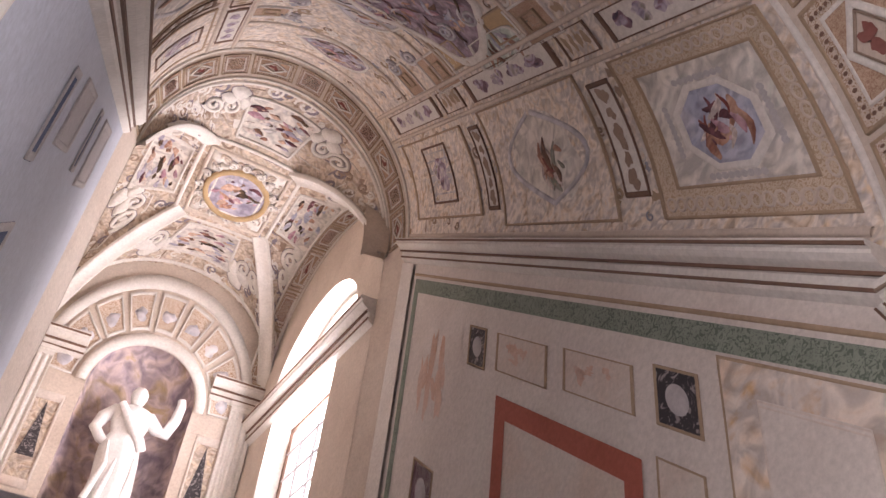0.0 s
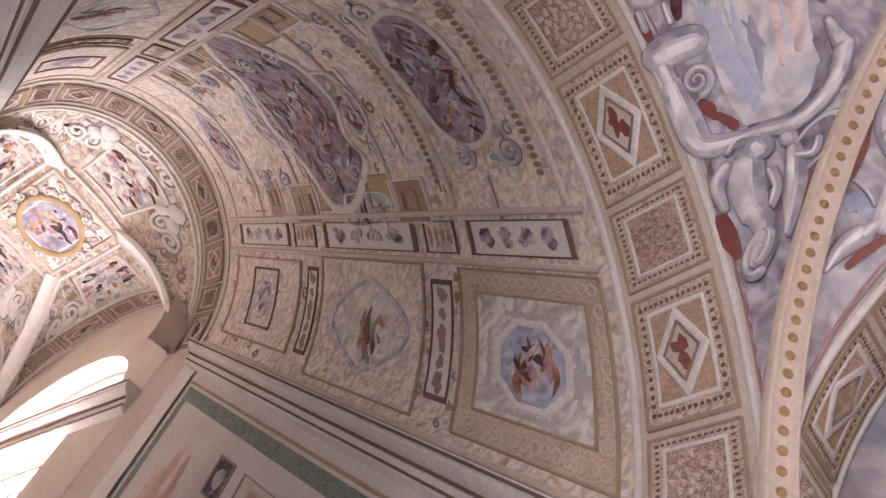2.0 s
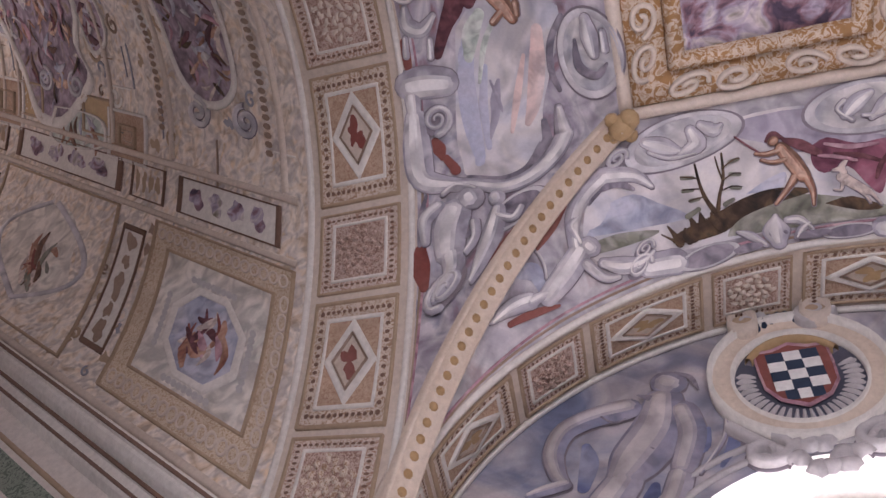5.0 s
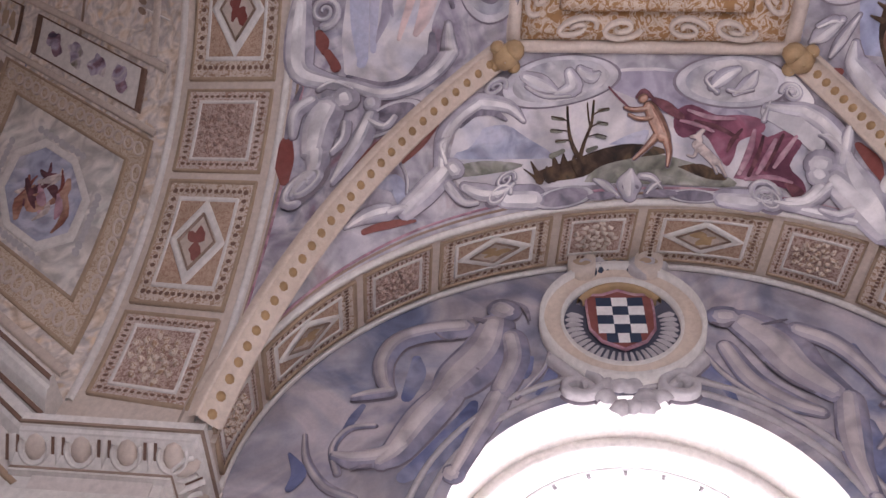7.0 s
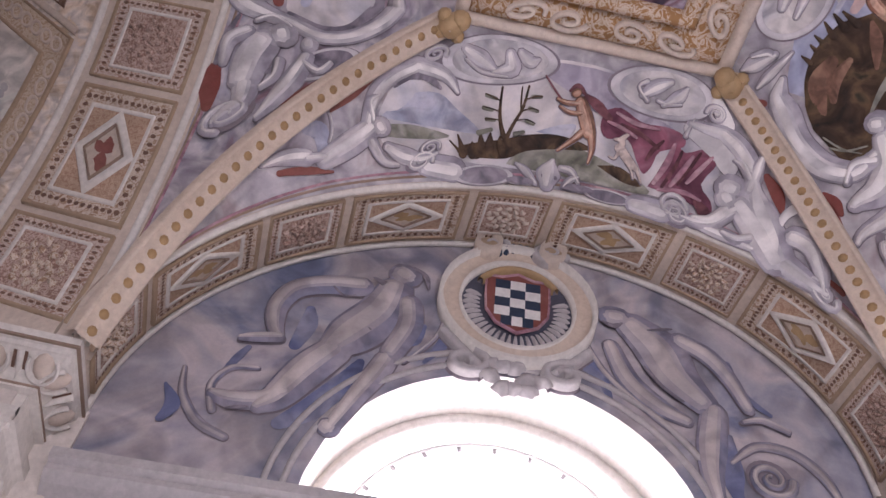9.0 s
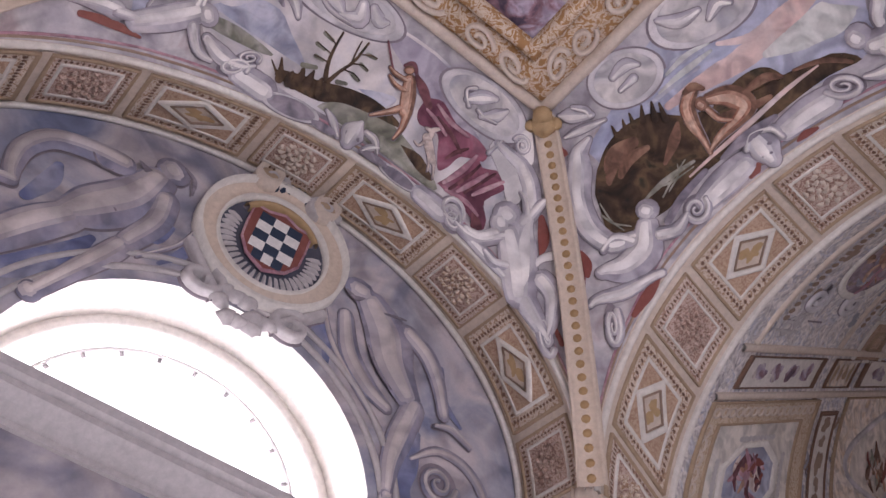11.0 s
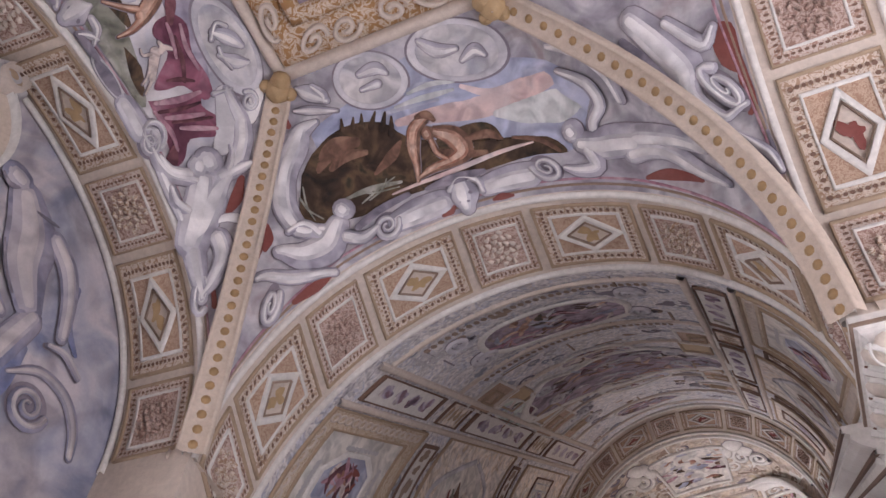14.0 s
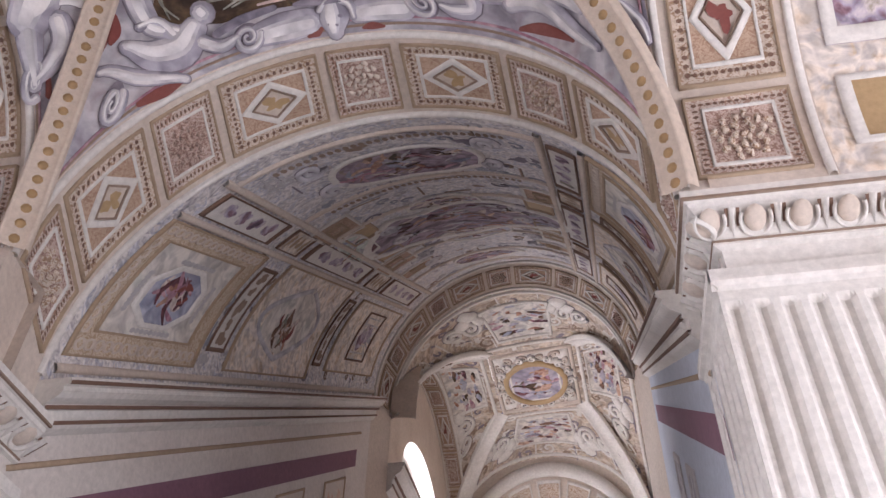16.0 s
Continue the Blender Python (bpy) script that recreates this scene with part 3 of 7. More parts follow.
def bend_path(pts, n=5):
    """A smooth line through points whose last number is the brush's width."""
    if len(pts) == 2:
        pts = [pts[0], tuple((a + b) / 2 for a, b in zip(*pts)), pts[1]]
    out = []
    for i in range(len(pts) - 1):
        p0, p1, p2, p3 = pts[max(i - 1, 0)], pts[i], pts[i + 1], pts[min(i + 2, len(pts) - 1)]
        for k in range(n):
            t = k / n
            out.append(tuple(0.5 * (2 * b + (c - a) * t + (2 * a - 5 * b + 4 * c - d) * t * t + (3 * b - a - 3 * c + d) * t ** 3) for a, b, c, d in zip(p0, p1, p2, p3)))
    return out + [tuple(pts[-1])]


def brush_line(surf, m, path, off, high, scale=1.0, shift=0.0):
    """One brush stroke with round ends: a low swollen band of changing width that follows the surface."""
    ps = [surf.at(u, v) for u, v, _ in path]
    ns = [(surf.at(u, v, 1.0) - p).normalized() for (u, v, _), p in zip(path, ps)]
    ws = [max(w, 0.004) * scale for _, _, w in path]
    last = len(ps) - 1
    rows = []

    def row(p, n, t, w, lift):
        s = t.cross(n).normalized()
        p = p + s * shift * w
        rows.append([p + s * w * a + n * (off + high * h * lift) for a, h in ((-0.5, 0), (-0.44, 0.45), (-0.25, 0.85), (0, 1), (0.25, 0.85), (0.44, 0.45), (0.5, 0))])
    ts = [(ps[min(i + 1, last)] - ps[max(i - 1, 0)]) for i in range(last + 1)]
    ts = [t.normalized() if t.length > 1e-9 else Vector((0, 0, 1)) for t in ts]
    for a in (88, 60, 30):
        row(ps[0] - ts[0] * ws[0] * 0.5 * math.sin(radians(a)), ns[0], ts[0], ws[0] * math.cos(radians(a)), math.cos(radians(a)))
    for p, n, t, w in zip(ps, ns, ts, ws):
        row(p, n, t, w, 1.0)
    for a in (30, 60, 88):
        row(ps[-1] + ts[-1] * ws[-1] * 0.5 * math.sin(radians(a)), ns[-1], ts[-1], ws[-1] * math.cos(radians(a)), math.cos(radians(a)))
    return m.rows(rows)


ONE_SHAPE = {"putto_shape", "painted_figure", "figure_shape", "skull", "mask_shape", "bare_tree", "wing_shape"}
TONES = {"painted_stucco_figure": BODY_DARK, "lunette_figure": LUNETTE_DARK, "ochre_figure": EARTH}


def toned(name, layers, parent):
    """One mesh of several layers (mesh, material)."""
    verts, faces, slots = [], [], []
    for k, (m, _) in enumerate(layers):
        faces += [tuple(i + len(verts) for i in q) for q in m.f]
        slots += [k] * len(m.f)
        verts += m.v
    ob = link(name, verts, faces, layers[0][1], parent)
    for _, mat in layers[1:]:
        ob.data.materials.append(mat)
    ob.data.polygons.foreach_set("material_index", slots)
    return ob


def brush(surf, parent, name, mats, strokes, off=0.01, high=0.012, contour=True):
    """A painted shape of one or more strokes, modelled in three tones within its dark contour."""
    mid, light = mats
    groups = [list(enumerate(strokes))] if name in ONE_SHAPE else [[q] for q in enumerate(strokes)]
    for group in groups:
        low, m, lit = Mesh(), Mesh(), Mesh()
        for i, pts in group:
            path = bend_path(pts)
            o = off + 0.0016 * i
            if light:
                brush_line(surf, low, path, o, high)
                brush_line(surf, m, path, o, high * 1.15 + 0.001, 0.84, 0.06)
                brush_line(surf, lit, path, o, high * 1.35 + 0.002, 0.54, 0.15)
            else:
                brush_line(surf, m, path, o, high)
            if contour:
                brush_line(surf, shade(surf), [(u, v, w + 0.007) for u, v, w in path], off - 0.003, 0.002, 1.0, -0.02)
        toned(name, [(low, TONES.get(mid.name, mid)), (m, mid), (lit, light)] if light else [(m, mid)], parent)


def field(surf, parent, name, mat, pts, off=0.006):
    """A painted patch with a soft outline."""
    closed = [(*q, 0.0) for q in pts + pts[:1]]
    return surf.patch(Mesh(), [(u, v) for u, v, _ in bend_path(closed, 3)][:-1], off, 5).done(name, mat, parent)


def medallion(surf, parent, name, mat, rim, u, v, a, b, off=0.012):
    ob = surf.patch(Mesh(), oval_uv(u, v, a, b, 32), off, 5).done(name, mat, parent)
    surf.ring(Mesh(), oval_uv(u, v, a * 1.07, b * 1.07, 36), 0.17, 0.016, off).done("rim", rim, ob)
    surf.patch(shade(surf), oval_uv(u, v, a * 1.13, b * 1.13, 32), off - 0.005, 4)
    return ob


def curl(surf, parent, mats, u, v, radius, wide, flip=1, start=0.0, off=0.012):
    """A painted volute of a radius in metres."""
    e = 1e-3
    a = radius * 2 * e / (surf.at(u + e, v) - surf.at(u - e, v)).length
    b = radius * 2 * e / (surf.at(u, v + e) - surf.at(u, v - e)).length
    path = [(x, y, wide * (1.15 - 0.75 * i / 28)) for i, (x, y) in enumerate(spiral_uv(u, v, a, b, 1.75, flip, 28, start))]
    low, m, lit = Mesh(), Mesh(), Mesh()
    brush_line(surf, low, path, off, 0.014)
    brush_line(surf, m, path, off, 0.017, 0.8, 0.06)
    brush_line(surf, lit, path, off, 0.021, 0.45, 0.14)
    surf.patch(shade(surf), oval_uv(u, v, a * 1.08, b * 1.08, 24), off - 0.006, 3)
    return toned("volute", [(low, TONES.get(mats[0].name, mats[0])), (m, mats[0]), (lit, mats[1])], parent)


# ---- window wall of the landing ----
def arched_wall(name, arch, z0, holes, out, mat, label, reveal_mat=None, n=72, parent=None):
    """A wall under an arch with openings (s0, s1, low, high at s) that go through it; out: the way out of the room."""
    p, q, out = arch.p, arch.q, Vector(out)
    cols = sorted({i / n for i in range(n + 1)} | {s for h in holes for s in (h[0], h[1], h[0] + 1e-4, h[1] - 1e-4)})
    def top(s):
        return mix3(p, q, s).z + arch.rise * math.sqrt(max(0, 1 - (2 * s - 1) ** 2))
    def pt(s, z, d=0.0):
        b = mix3(p, q, s)
        return Vector((b.x, b.y, z)) + out * d
    m, rv = Mesh(), Mesh()
    for a, b in zip(cols, cols[1:]):
        mid = (a + b) / 2
        spans = sorted([h for h in holes if h[0] < mid < h[1]], key=lambda h: h[2])
        lo = (z0, z0)
        for h in spans:
            m.rows([[pt(a, lo[0]), pt(b, lo[1])], [pt(a, h[2]), pt(b, h[2])]])
            hi = (h[3](a), h[3](b))
            rv.rows([[pt(a, h[2]), pt(b, h[2])], [pt(a, h[2], 0.4), pt(b, h[2], 0.4)]])
            rv.rows([[pt(a, hi[0]), pt(b, hi[1])], [pt(a, hi[0], 0.4), pt(b, hi[1], 0.4)]])
            lo = hi
        m.rows([[pt(a, lo[0]), pt(b, lo[1])], [pt(a, max(top(a), lo[0])), pt(b, max(top(b), lo[1]))]])
    for h in holes:
        for s in (h[0], h[1]):
            zz = h[3](s + (1e-4 if s == h[0] else -1e-4))
            if zz - h[2] > 0.02:
                rv.rows([[pt(s, h[2]), pt(s, zz)], [pt(s, h[2], 0.4), pt(s, zz, 0.4)]])
    wall = tagged(m.done(name, mat), label, "wall", kind="structure")
    if rv.v:
        rv.done("reveal", reveal_mat or WHITE, wall, "white plastered window reveal")
    return wall, pt, top


WIN0, WIN1, WINZ, WINH = 0.275, 0.775, 3.64, 0.86
def lunette_top(s):
    x = (2 * s - WIN0 - WIN1) / (WIN1 - WIN0)
    return WINZ + WINH * math.sqrt(max(0, 1 - x * x))


# Unseen lower opening, added so that the landing's fill lamp shines in.
low_opening = (0.22, 0.80, 1.0, lambda s: 3.0)
wall_east, pt_w, top_w = arched_wall("wall_window_side", wall_w, 0.0, [(WIN0, WIN1, WINZ, lunette_top), low_opening], (1, 0, 0), LUNETTE,
                                     "plastered wall with a frescoed lunette round a half-round window")
surf_w = Surf(lambda s, z: pt_w(s, z))


def backdrop(name, pts):
    return tagged(link(name, pts, [(0, 1, 2, 3)], GLOW), "bright overexposed daylight outside the window", "sky", kind="structure")


def lunette_window(name, pt, s0, s1, z, h, label, depth=0.34, bars=12):
    w = tagged(new(name), label, "window", kind="structure")
    sc, sh = (s0 + s1) / 2, (s1 - s0) / 2
    def ring(r, d):
        return [pt(sc + sh * r * math.cos(math.pi * i / 40), z + h * r * math.sin(math.pi * i / 40), d) for i in range(41)]
    Mesh().rows([ring(0.99, depth), ring(0.99, depth - 0.05), ring(0.94, depth - 0.05), ring(0.94, depth)]).done("window_frame", WHITE, w)
    Mesh().rows([ring(0.80, depth), ring(0.80, depth - 0.025), ring(0.785, depth - 0.025), ring(0.785, depth)]).done("inner_arc", MARBLE, w)
    for k in range(1, bars):
        a = math.pi * k / bars
        c, s = math.cos(a), math.sin(a)
        e = 0.006
        q = [pt(sc + sh * (r * c - e * g * s * 2), z + h * (r * s + e * g * c * 2), depth - 0.01) for r, g in ((0.755, -1), (0.805, -1), (0.805, 1), (0.755, 1))]
        m = Mesh().add(q + [p + Vector((0.012, 0, 0)) for p in q], [(0, 1, 2, 3), (7, 6, 5, 4), (0, 4, 5, 1), (1, 5, 6, 2), (2, 6, 7, 3), (3, 7, 4, 0)])
        m.done("glazing_bar", STONE, w)
    return w


lunette_window("window_1", pt_w, WIN0, WIN1, WINZ, WINH, "half-round window with a white frame against bright sky")
backdrop("backdrop", [(4.2, 3.5, 0.5), (4.2, -4.5, 0.5), (4.2, -4.5, 7.5), (4.2, 3.5, 7.5)])

# sill cornice under the lunette
cornice("cornice_window_sill", line(PAW + Vector((0.08, 0, -0.28)), PBW + Vector((0.08, 0, -0.48)), 3), [(-1, 0, 0)] * 3, "grey moulded stone sill cornice below the lunette window", STONE, 1.2)

# painted figures and mouldings of the lunette
lun = fresco("lunette_fresco", "grey and blue painted reclining figures round the half-round window")
m = Mesh()
for r0, r1, d in ((1.06, 1.09, 0.02), (1.15, 1.18, 0.02)):
    sc, sh = (WIN0 + WIN1) / 2, (WIN1 - WIN0) / 2
    rows = [[pt_w(sc + sh * r * math.cos(math.pi * i / 40), WINZ + WINH * r * math.sin(math.pi * i / 40), -h) for i in range(41)] for r, h in ((r0, 0.002), (r0, d), (r1, d), (r1, 0.002))]
    m.rows(rows)
m.done("window_moulding", STONE, lun)
brush(surf_w, lun, "blue_field", (LUNETTE_BLUE, None), [[(0.314, 4.438, 0.046), (0.296, 4.258, 0.134), (0.266, 4.107, 0.13), (0.232, 3.998, 0.071)],
    [(0.228, 4.746, 0.049), (0.231, 4.631, 0.097), (0.222, 4.479, 0.063)],
    [(0.429, 4.791, 0.033), (0.423, 4.654, 0.064), (0.4, 4.503, 0.022)],
    [(0.163, 4.415, 0.031), (0.153, 4.332, 0.046), (0.141, 4.214, 0.021)],
    [(0.079, 4.117, 0.015), (0.098, 4.008, 0.072), (0.091, 3.921, 0.042)],
    [(0.357, 4.632, 0.032), (0.379, 4.632, 0.079), (0.392, 4.745, 0.032)]], 0.006, 0.002, False)
brush(surf_w, lun, "figure_shape", (LUNETTE_FIGURE, LUNETTE_LIGHT), [[(0.348, 4.481, 0.124), (0.338, 4.378, 0.128), (0.317, 4.202, 0.103), (0.296, 4.019, 0.082)],
    [(0.292, 4.019, 0.105), (0.294, 4.012, 0.105)],
    [(0.227, 4.16, 0.132), (0.2, 4.104, 0.117), (0.164, 4.084, 0.102), (0.14, 4.101, 0.059)],
    [(0.275, 4.479, 0.187), (0.248, 4.335, 0.207), (0.22, 4.142, 0.161), (0.202, 4.068, 0.087)],
    [(0.341, 4.987, 0.204), (0.328, 4.792, 0.28), (0.294, 4.609, 0.271), (0.274, 4.501, 0.172)],
    [(0.365, 4.887, 0.15), (0.37, 4.722, 0.146), (0.353, 4.523, 0.125)],
    [(0.289, 4.963, 0.153), (0.242, 4.939, 0.146), (0.199, 4.866, 0.135), (0.182, 4.723, 0.118), (0.187, 4.586, 0.09), (0.197, 4.51, 0.063)],
    [(0.199, 4.5, 0.063), (0.169, 4.478, 0.063), (0.148, 4.452, 0.025)],
    [(0.35, 5.116, 0.174), (0.355, 5.102, 0.173)]], 0.009, 0.02, True)
brush(surf_w, lun, "scroll", (LUNETTE_FIGURE, LUNETTE_LIGHT), [[(0.185, 4.293, 0.024), (0.151, 4.273, 0.036), (0.134, 4.156, 0.039), (0.147, 4.011, 0.037)],
    [(0.093, 4.231, 0.021), (0.104, 4.081, 0.038), (0.134, 3.94, 0.048), (0.173, 3.875, 0.042)],
    [(0.422, 4.874, 0.02), (0.41, 4.676, 0.022), (0.372, 4.471, 0.015)]], 0.008, 0.008, True)
brush(surf_w, lun, "hollow", (SHADOW_GREY, None), [[(0.307, 5.039, 0.014), (0.327, 5, 0.044), (0.346, 4.987, 0.017)],
    [(0.364, 5.168, 0.018), (0.384, 5.114, 0.028), (0.391, 5.011, 0.014)],
    [(0.241, 4.964, 0.009), (0.267, 4.865, 0.013), (0.286, 4.876, 0.007)],
    [(0.165, 4.012, 0.011), (0.179, 4.03, 0.02), (0.19, 4.04, 0.009)],
    [(0.316, 4.649, 0.01), (0.319, 4.64, 0.01)]], 0.032, 0.002, False)
brush(surf_w, lun, "blue_field", (LUNETTE_BLUE, None), [[(0.601, 4.67, 0.055), (0.623, 4.703, 0.13), (0.648, 4.593, 0.074), (0.659, 4.456, 0.029)],
    [(0.761, 4.583, 0.031), (0.785, 4.525, 0.085), (0.786, 4.445, 0.027)],
    [(0.818, 4.334, 0.038), (0.813, 4.141, 0.108), (0.81, 3.991, 0.087), (0.834, 3.881, 0.052)],
    [(0.839, 4.837, 0.029), (0.851, 4.635, 0.048), (0.884, 4.516, 0.028)]], 0.006, 0.002, False)
brush(surf_w, lun, "figure_shape", (LUNETTE_FIGURE, LUNETTE_LIGHT), [[(0.666, 4.829, 0.097), (0.688, 4.604, 0.124), (0.727, 4.458, 0.115), (0.762, 4.39, 0.074)],
    [(0.804, 4.476, 0.134), (0.792, 4.275, 0.154), (0.785, 4.104, 0.117), (0.787, 3.95, 0.075)],
    [(0.787, 3.915, 0.068), (0.789, 3.914, 0.068)],
    [(0.704, 4.997, 0.225), (0.737, 4.863, 0.302), (0.756, 4.686, 0.267), (0.788, 4.533, 0.174)],
    [(0.773, 4.944, 0.124), (0.811, 4.859, 0.129), (0.837, 4.705, 0.098), (0.853, 4.525, 0.071)],
    [(0.841, 4.433, 0.027), (0.868, 4.464, 0.039), (0.903, 4.411, 0.028)],
    [(0.672, 5.05, 0.171), (0.678, 5.05, 0.171)]], 0.009, 0.02, True)
brush(surf_w, lun, "scroll", (LUNETTE_FIGURE, LUNETTE_LIGHT), [[(0.629, 4.831, 0.023), (0.656, 4.623, 0.037), (0.709, 4.419, 0.036), (0.761, 4.251, 0.025)],
    [(0.814, 4.18, 0.025), (0.853, 4.3, 0.053), (0.9, 4.296, 0.066), (0.934, 4.193, 0.065), (0.948, 4.064, 0.045)],
    [(0.792, 3.81, 0.04), (0.821, 3.804, 0.04), (0.856, 3.83, 0.034)]], 0.008, 0.008, True)
brush(surf_w, lun, "hollow", (SHADOW_GREY, None), [[(0.655, 4.988, 0.016), (0.674, 4.967, 0.032), (0.692, 5.05, 0.012)],
    [(0.721, 4.966, 0.016), (0.749, 4.997, 0.021), (0.76, 5.008, 0.01)],
    [(0.71, 4.692, 0.012), (0.734, 4.57, 0.019), (0.76, 4.494, 0.011)]], 0.032, 0.002, False)
curl(surf_w, lun, (LUNETTE_FIGURE, LUNETTE_LIGHT), 0.861, 4.113, 0.106, 0.047, -1, 0, 0.014)

# coat of arms
coat = thing("coat_of_arms", "oval stone cartouche with a blue and white checked shield", "coat of arms")
CS, CZ, CA, CB = 0.525, 5.00, 0.112, 0.43
surf_w.patch(Mesh(), oval_uv(CS, CZ, CA * 0.80, CB * 0.80), 0.012).done("ground", SLATE, coat)
surf_w.ring(Mesh(), oval_uv(CS, CZ, CA * 1.08, CB * 1.06, 40), 0.07, 0.09).done("rim", WHITE, coat)
m = Mesh()
m.rows([[surf_w.at(CS + CA * r * math.cos(a), CZ + CB * r * math.sin(a), h) for a in [2 * math.pi * i / 40 for i in range(41)]] for r, h in ((1.02, 0.05), (0.95, 0.035), (0.86, 0.03), (0.79, 0.045))])
m.done("cavetto", TAN, coat)
surf_w.ring(Mesh(), oval_uv(CS, CZ, CA * 0.80, CB * 0.80, 40), 0.06, 0.06, 0.012).done("inner_rim", WHITE, coat)
for k in range(27):
    t = math.pi * (0.92 + 1.16 * k / 26)
    m = Mesh()
    dome(surf_w, m, [(CS + CA * (r * math.cos(t) - w * math.sin(t)), CZ + CB * (r * math.sin(t) + w * math.cos(t))) for r, w in ((0.50, -0.014), (0.62, -0.028), (0.71, -0.034), (0.74, 0), (0.71, 0.034), (0.62, 0.028), (0.50, 0.014))], 0.014, 0.02, 2)
    m.done("gadroon", STONE, coat)
def shield_line(k):
    return [(CS + CA * x * k, CZ + CB * (0.03 + y * k)) for x, y in ((-0.44, 0.46), (-0.22, 0.46), (0, 0.55), (0.22, 0.46), (0.44, 0.46), (0.44, 0.1), (0.42, -0.18), (0.28, -0.40), (0, -0.54), (-0.28, -0.40), (-0.42, -0.18), (-0.44, 0.1))]
surf_w.patch(Mesh(), shield_line(1.0), 0.034).done("shield", DARKRED, coat, "dark red edged shield")
surf_w.ring(Mesh(), shield_line(1.03), 0.07, 0.044, 0.03).done("shield_rim", ROSE_FOLD, coat)
for i in range(3):
    for j in range(5):
        x0, y0 = -0.31 + i * 0.207, 0.43 - j * 0.165
        x1, y1 = x0 + 0.207, y0 - 0.165
        if j == 4:
            x0, x1 = x0 * 0.7, x1 * 0.7
        q = [(CS + CA * x, CZ + CB * y) for x, y in ((x0, y0), (x1, y0), (x1, y1), (x0, y1))]
        surf_w.patch(Mesh(), q, 0.040, 1).done("chequer", MARBLE if (i + j) % 2 else NAVY, coat)
for x in (-0.46, 0.46):
    disc = surf_w.patch(Mesh(), oval_uv(CS + CA * x, CZ + CB * 0.98, CA * 0.14, CB * 0.13, 20), 0.09, 2).done("roundel", OCHRE, coat)
    surf_w.ring(Mesh(), oval_uv(CS + CA * x, CZ + CB * 0.98, CA * 0.20, CB * 0.19, 24), 0.3, 0.13, 0.03).done("roundel_rim", CREAM, disc)
for fl, x in ((1, -0.42), (-1, 0.42)):
    m = Mesh()
    volute(surf_w, m, CS + CA * x, CZ + CB * 1.02, CA * 0.26, CB * 0.2, fl, 0.05, 0.09, 1.5)
    m.done("scroll", STONE, coat)
m = Mesh()
for k in range(7):
    dome(surf_w, m, oval_uv(CS + CA * (-0.3 + 0.1 * k), CZ + CB * (0.98 + 0.1 * math.sin(k * 0.5)), CA * 0.07, CB * 0.1, 10), 0.03, 0.05, 3)
m.done("crown", NAVY, coat)
m = Mesh()
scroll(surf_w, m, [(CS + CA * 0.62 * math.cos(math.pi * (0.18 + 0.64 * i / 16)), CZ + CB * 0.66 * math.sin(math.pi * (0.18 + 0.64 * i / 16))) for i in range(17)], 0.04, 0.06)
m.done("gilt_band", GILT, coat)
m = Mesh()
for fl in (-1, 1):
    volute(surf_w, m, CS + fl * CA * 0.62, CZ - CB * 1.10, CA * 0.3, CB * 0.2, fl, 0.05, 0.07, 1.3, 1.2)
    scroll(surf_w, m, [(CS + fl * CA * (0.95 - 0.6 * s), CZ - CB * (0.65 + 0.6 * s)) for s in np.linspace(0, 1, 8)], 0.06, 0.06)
for k in range(9):
    dome(surf_w, m, blob_uv(CS + CA * (-0.3 + 0.15 * (k % 5)), CZ - CB * (1.10 + 0.16 * (k // 3)), CA * 0.14, CB * 0.09, k, 12), 0.03, 0.05, 3)
m.done("mask_bracket", STONE, coat)

# ---- painted fields of the landing's vault ----
f = fresco("landscape_fresco", "painted landscape with a huntsman shape, bare trees and purple drapery")
field(web_w, f, "sky", PALESKY, [(0.297, 0.413), (0.292, 0.605), (0.338, 0.62), (0.356, 0.665), (0.422, 0.634), (0.458, 0.753), (0.459, 0.865), (0.544, 0.864), (0.563, 0.691), (0.624, 0.622), (0.653, 0.608), (0.684, 0.528), (0.694, 0.4), (0.686, 0.149), (0.61, 0.082), (0.495, 0.085), (0.422, 0.111), (0.334, 0.203)], 0.004)
field(web_w, f, "dusk", DUSK, [(0.456, 0.843), (0.545, 0.84), (0.569, 0.636), (0.624, 0.558), (0.64, 0.502), (0.592, 0.485), (0.534, 0.529), (0.5, 0.638), (0.467, 0.724)], 0.0055)
field(web_w, f, "mountain", HAZE, [(0.303, 0.391), (0.318, 0.51), (0.352, 0.525), (0.387, 0.424), (0.425, 0.3), (0.411, 0.279), (0.312, 0.369)], 0.0065)
field(web_w, f, "shore", MEADOW, [(0.311, 0.336), (0.346, 0.328), (0.396, 0.261), (0.378, 0.238), (0.327, 0.264)], 0.0065)
field(web_w, f, "mountain", HAZE, [(0.486, 0.322), (0.507, 0.385), (0.526, 0.406), (0.521, 0.313)], 0.0065)
field(web_w, f, "meadow", MEADOW, [(0.47, 0.107), (0.479, 0.215), (0.511, 0.27), (0.556, 0.233), (0.614, 0.124), (0.606, 0.07), (0.517, 0.079)], 0.0075)
field(web_w, f, "hill", DARKSCENE, [(0.415, 0.16), (0.416, 0.204), (0.452, 0.247), (0.48, 0.297), (0.509, 0.32), (0.54, 0.293), (0.549, 0.255), (0.512, 0.226), (0.484, 0.192), (0.468, 0.138), (0.439, 0.133)], 0.009)
field(web_w, f, "hill", DARKSCENE, [(0.561, 0.175), (0.586, 0.195), (0.61, 0.116), (0.589, 0.113)], 0.009)
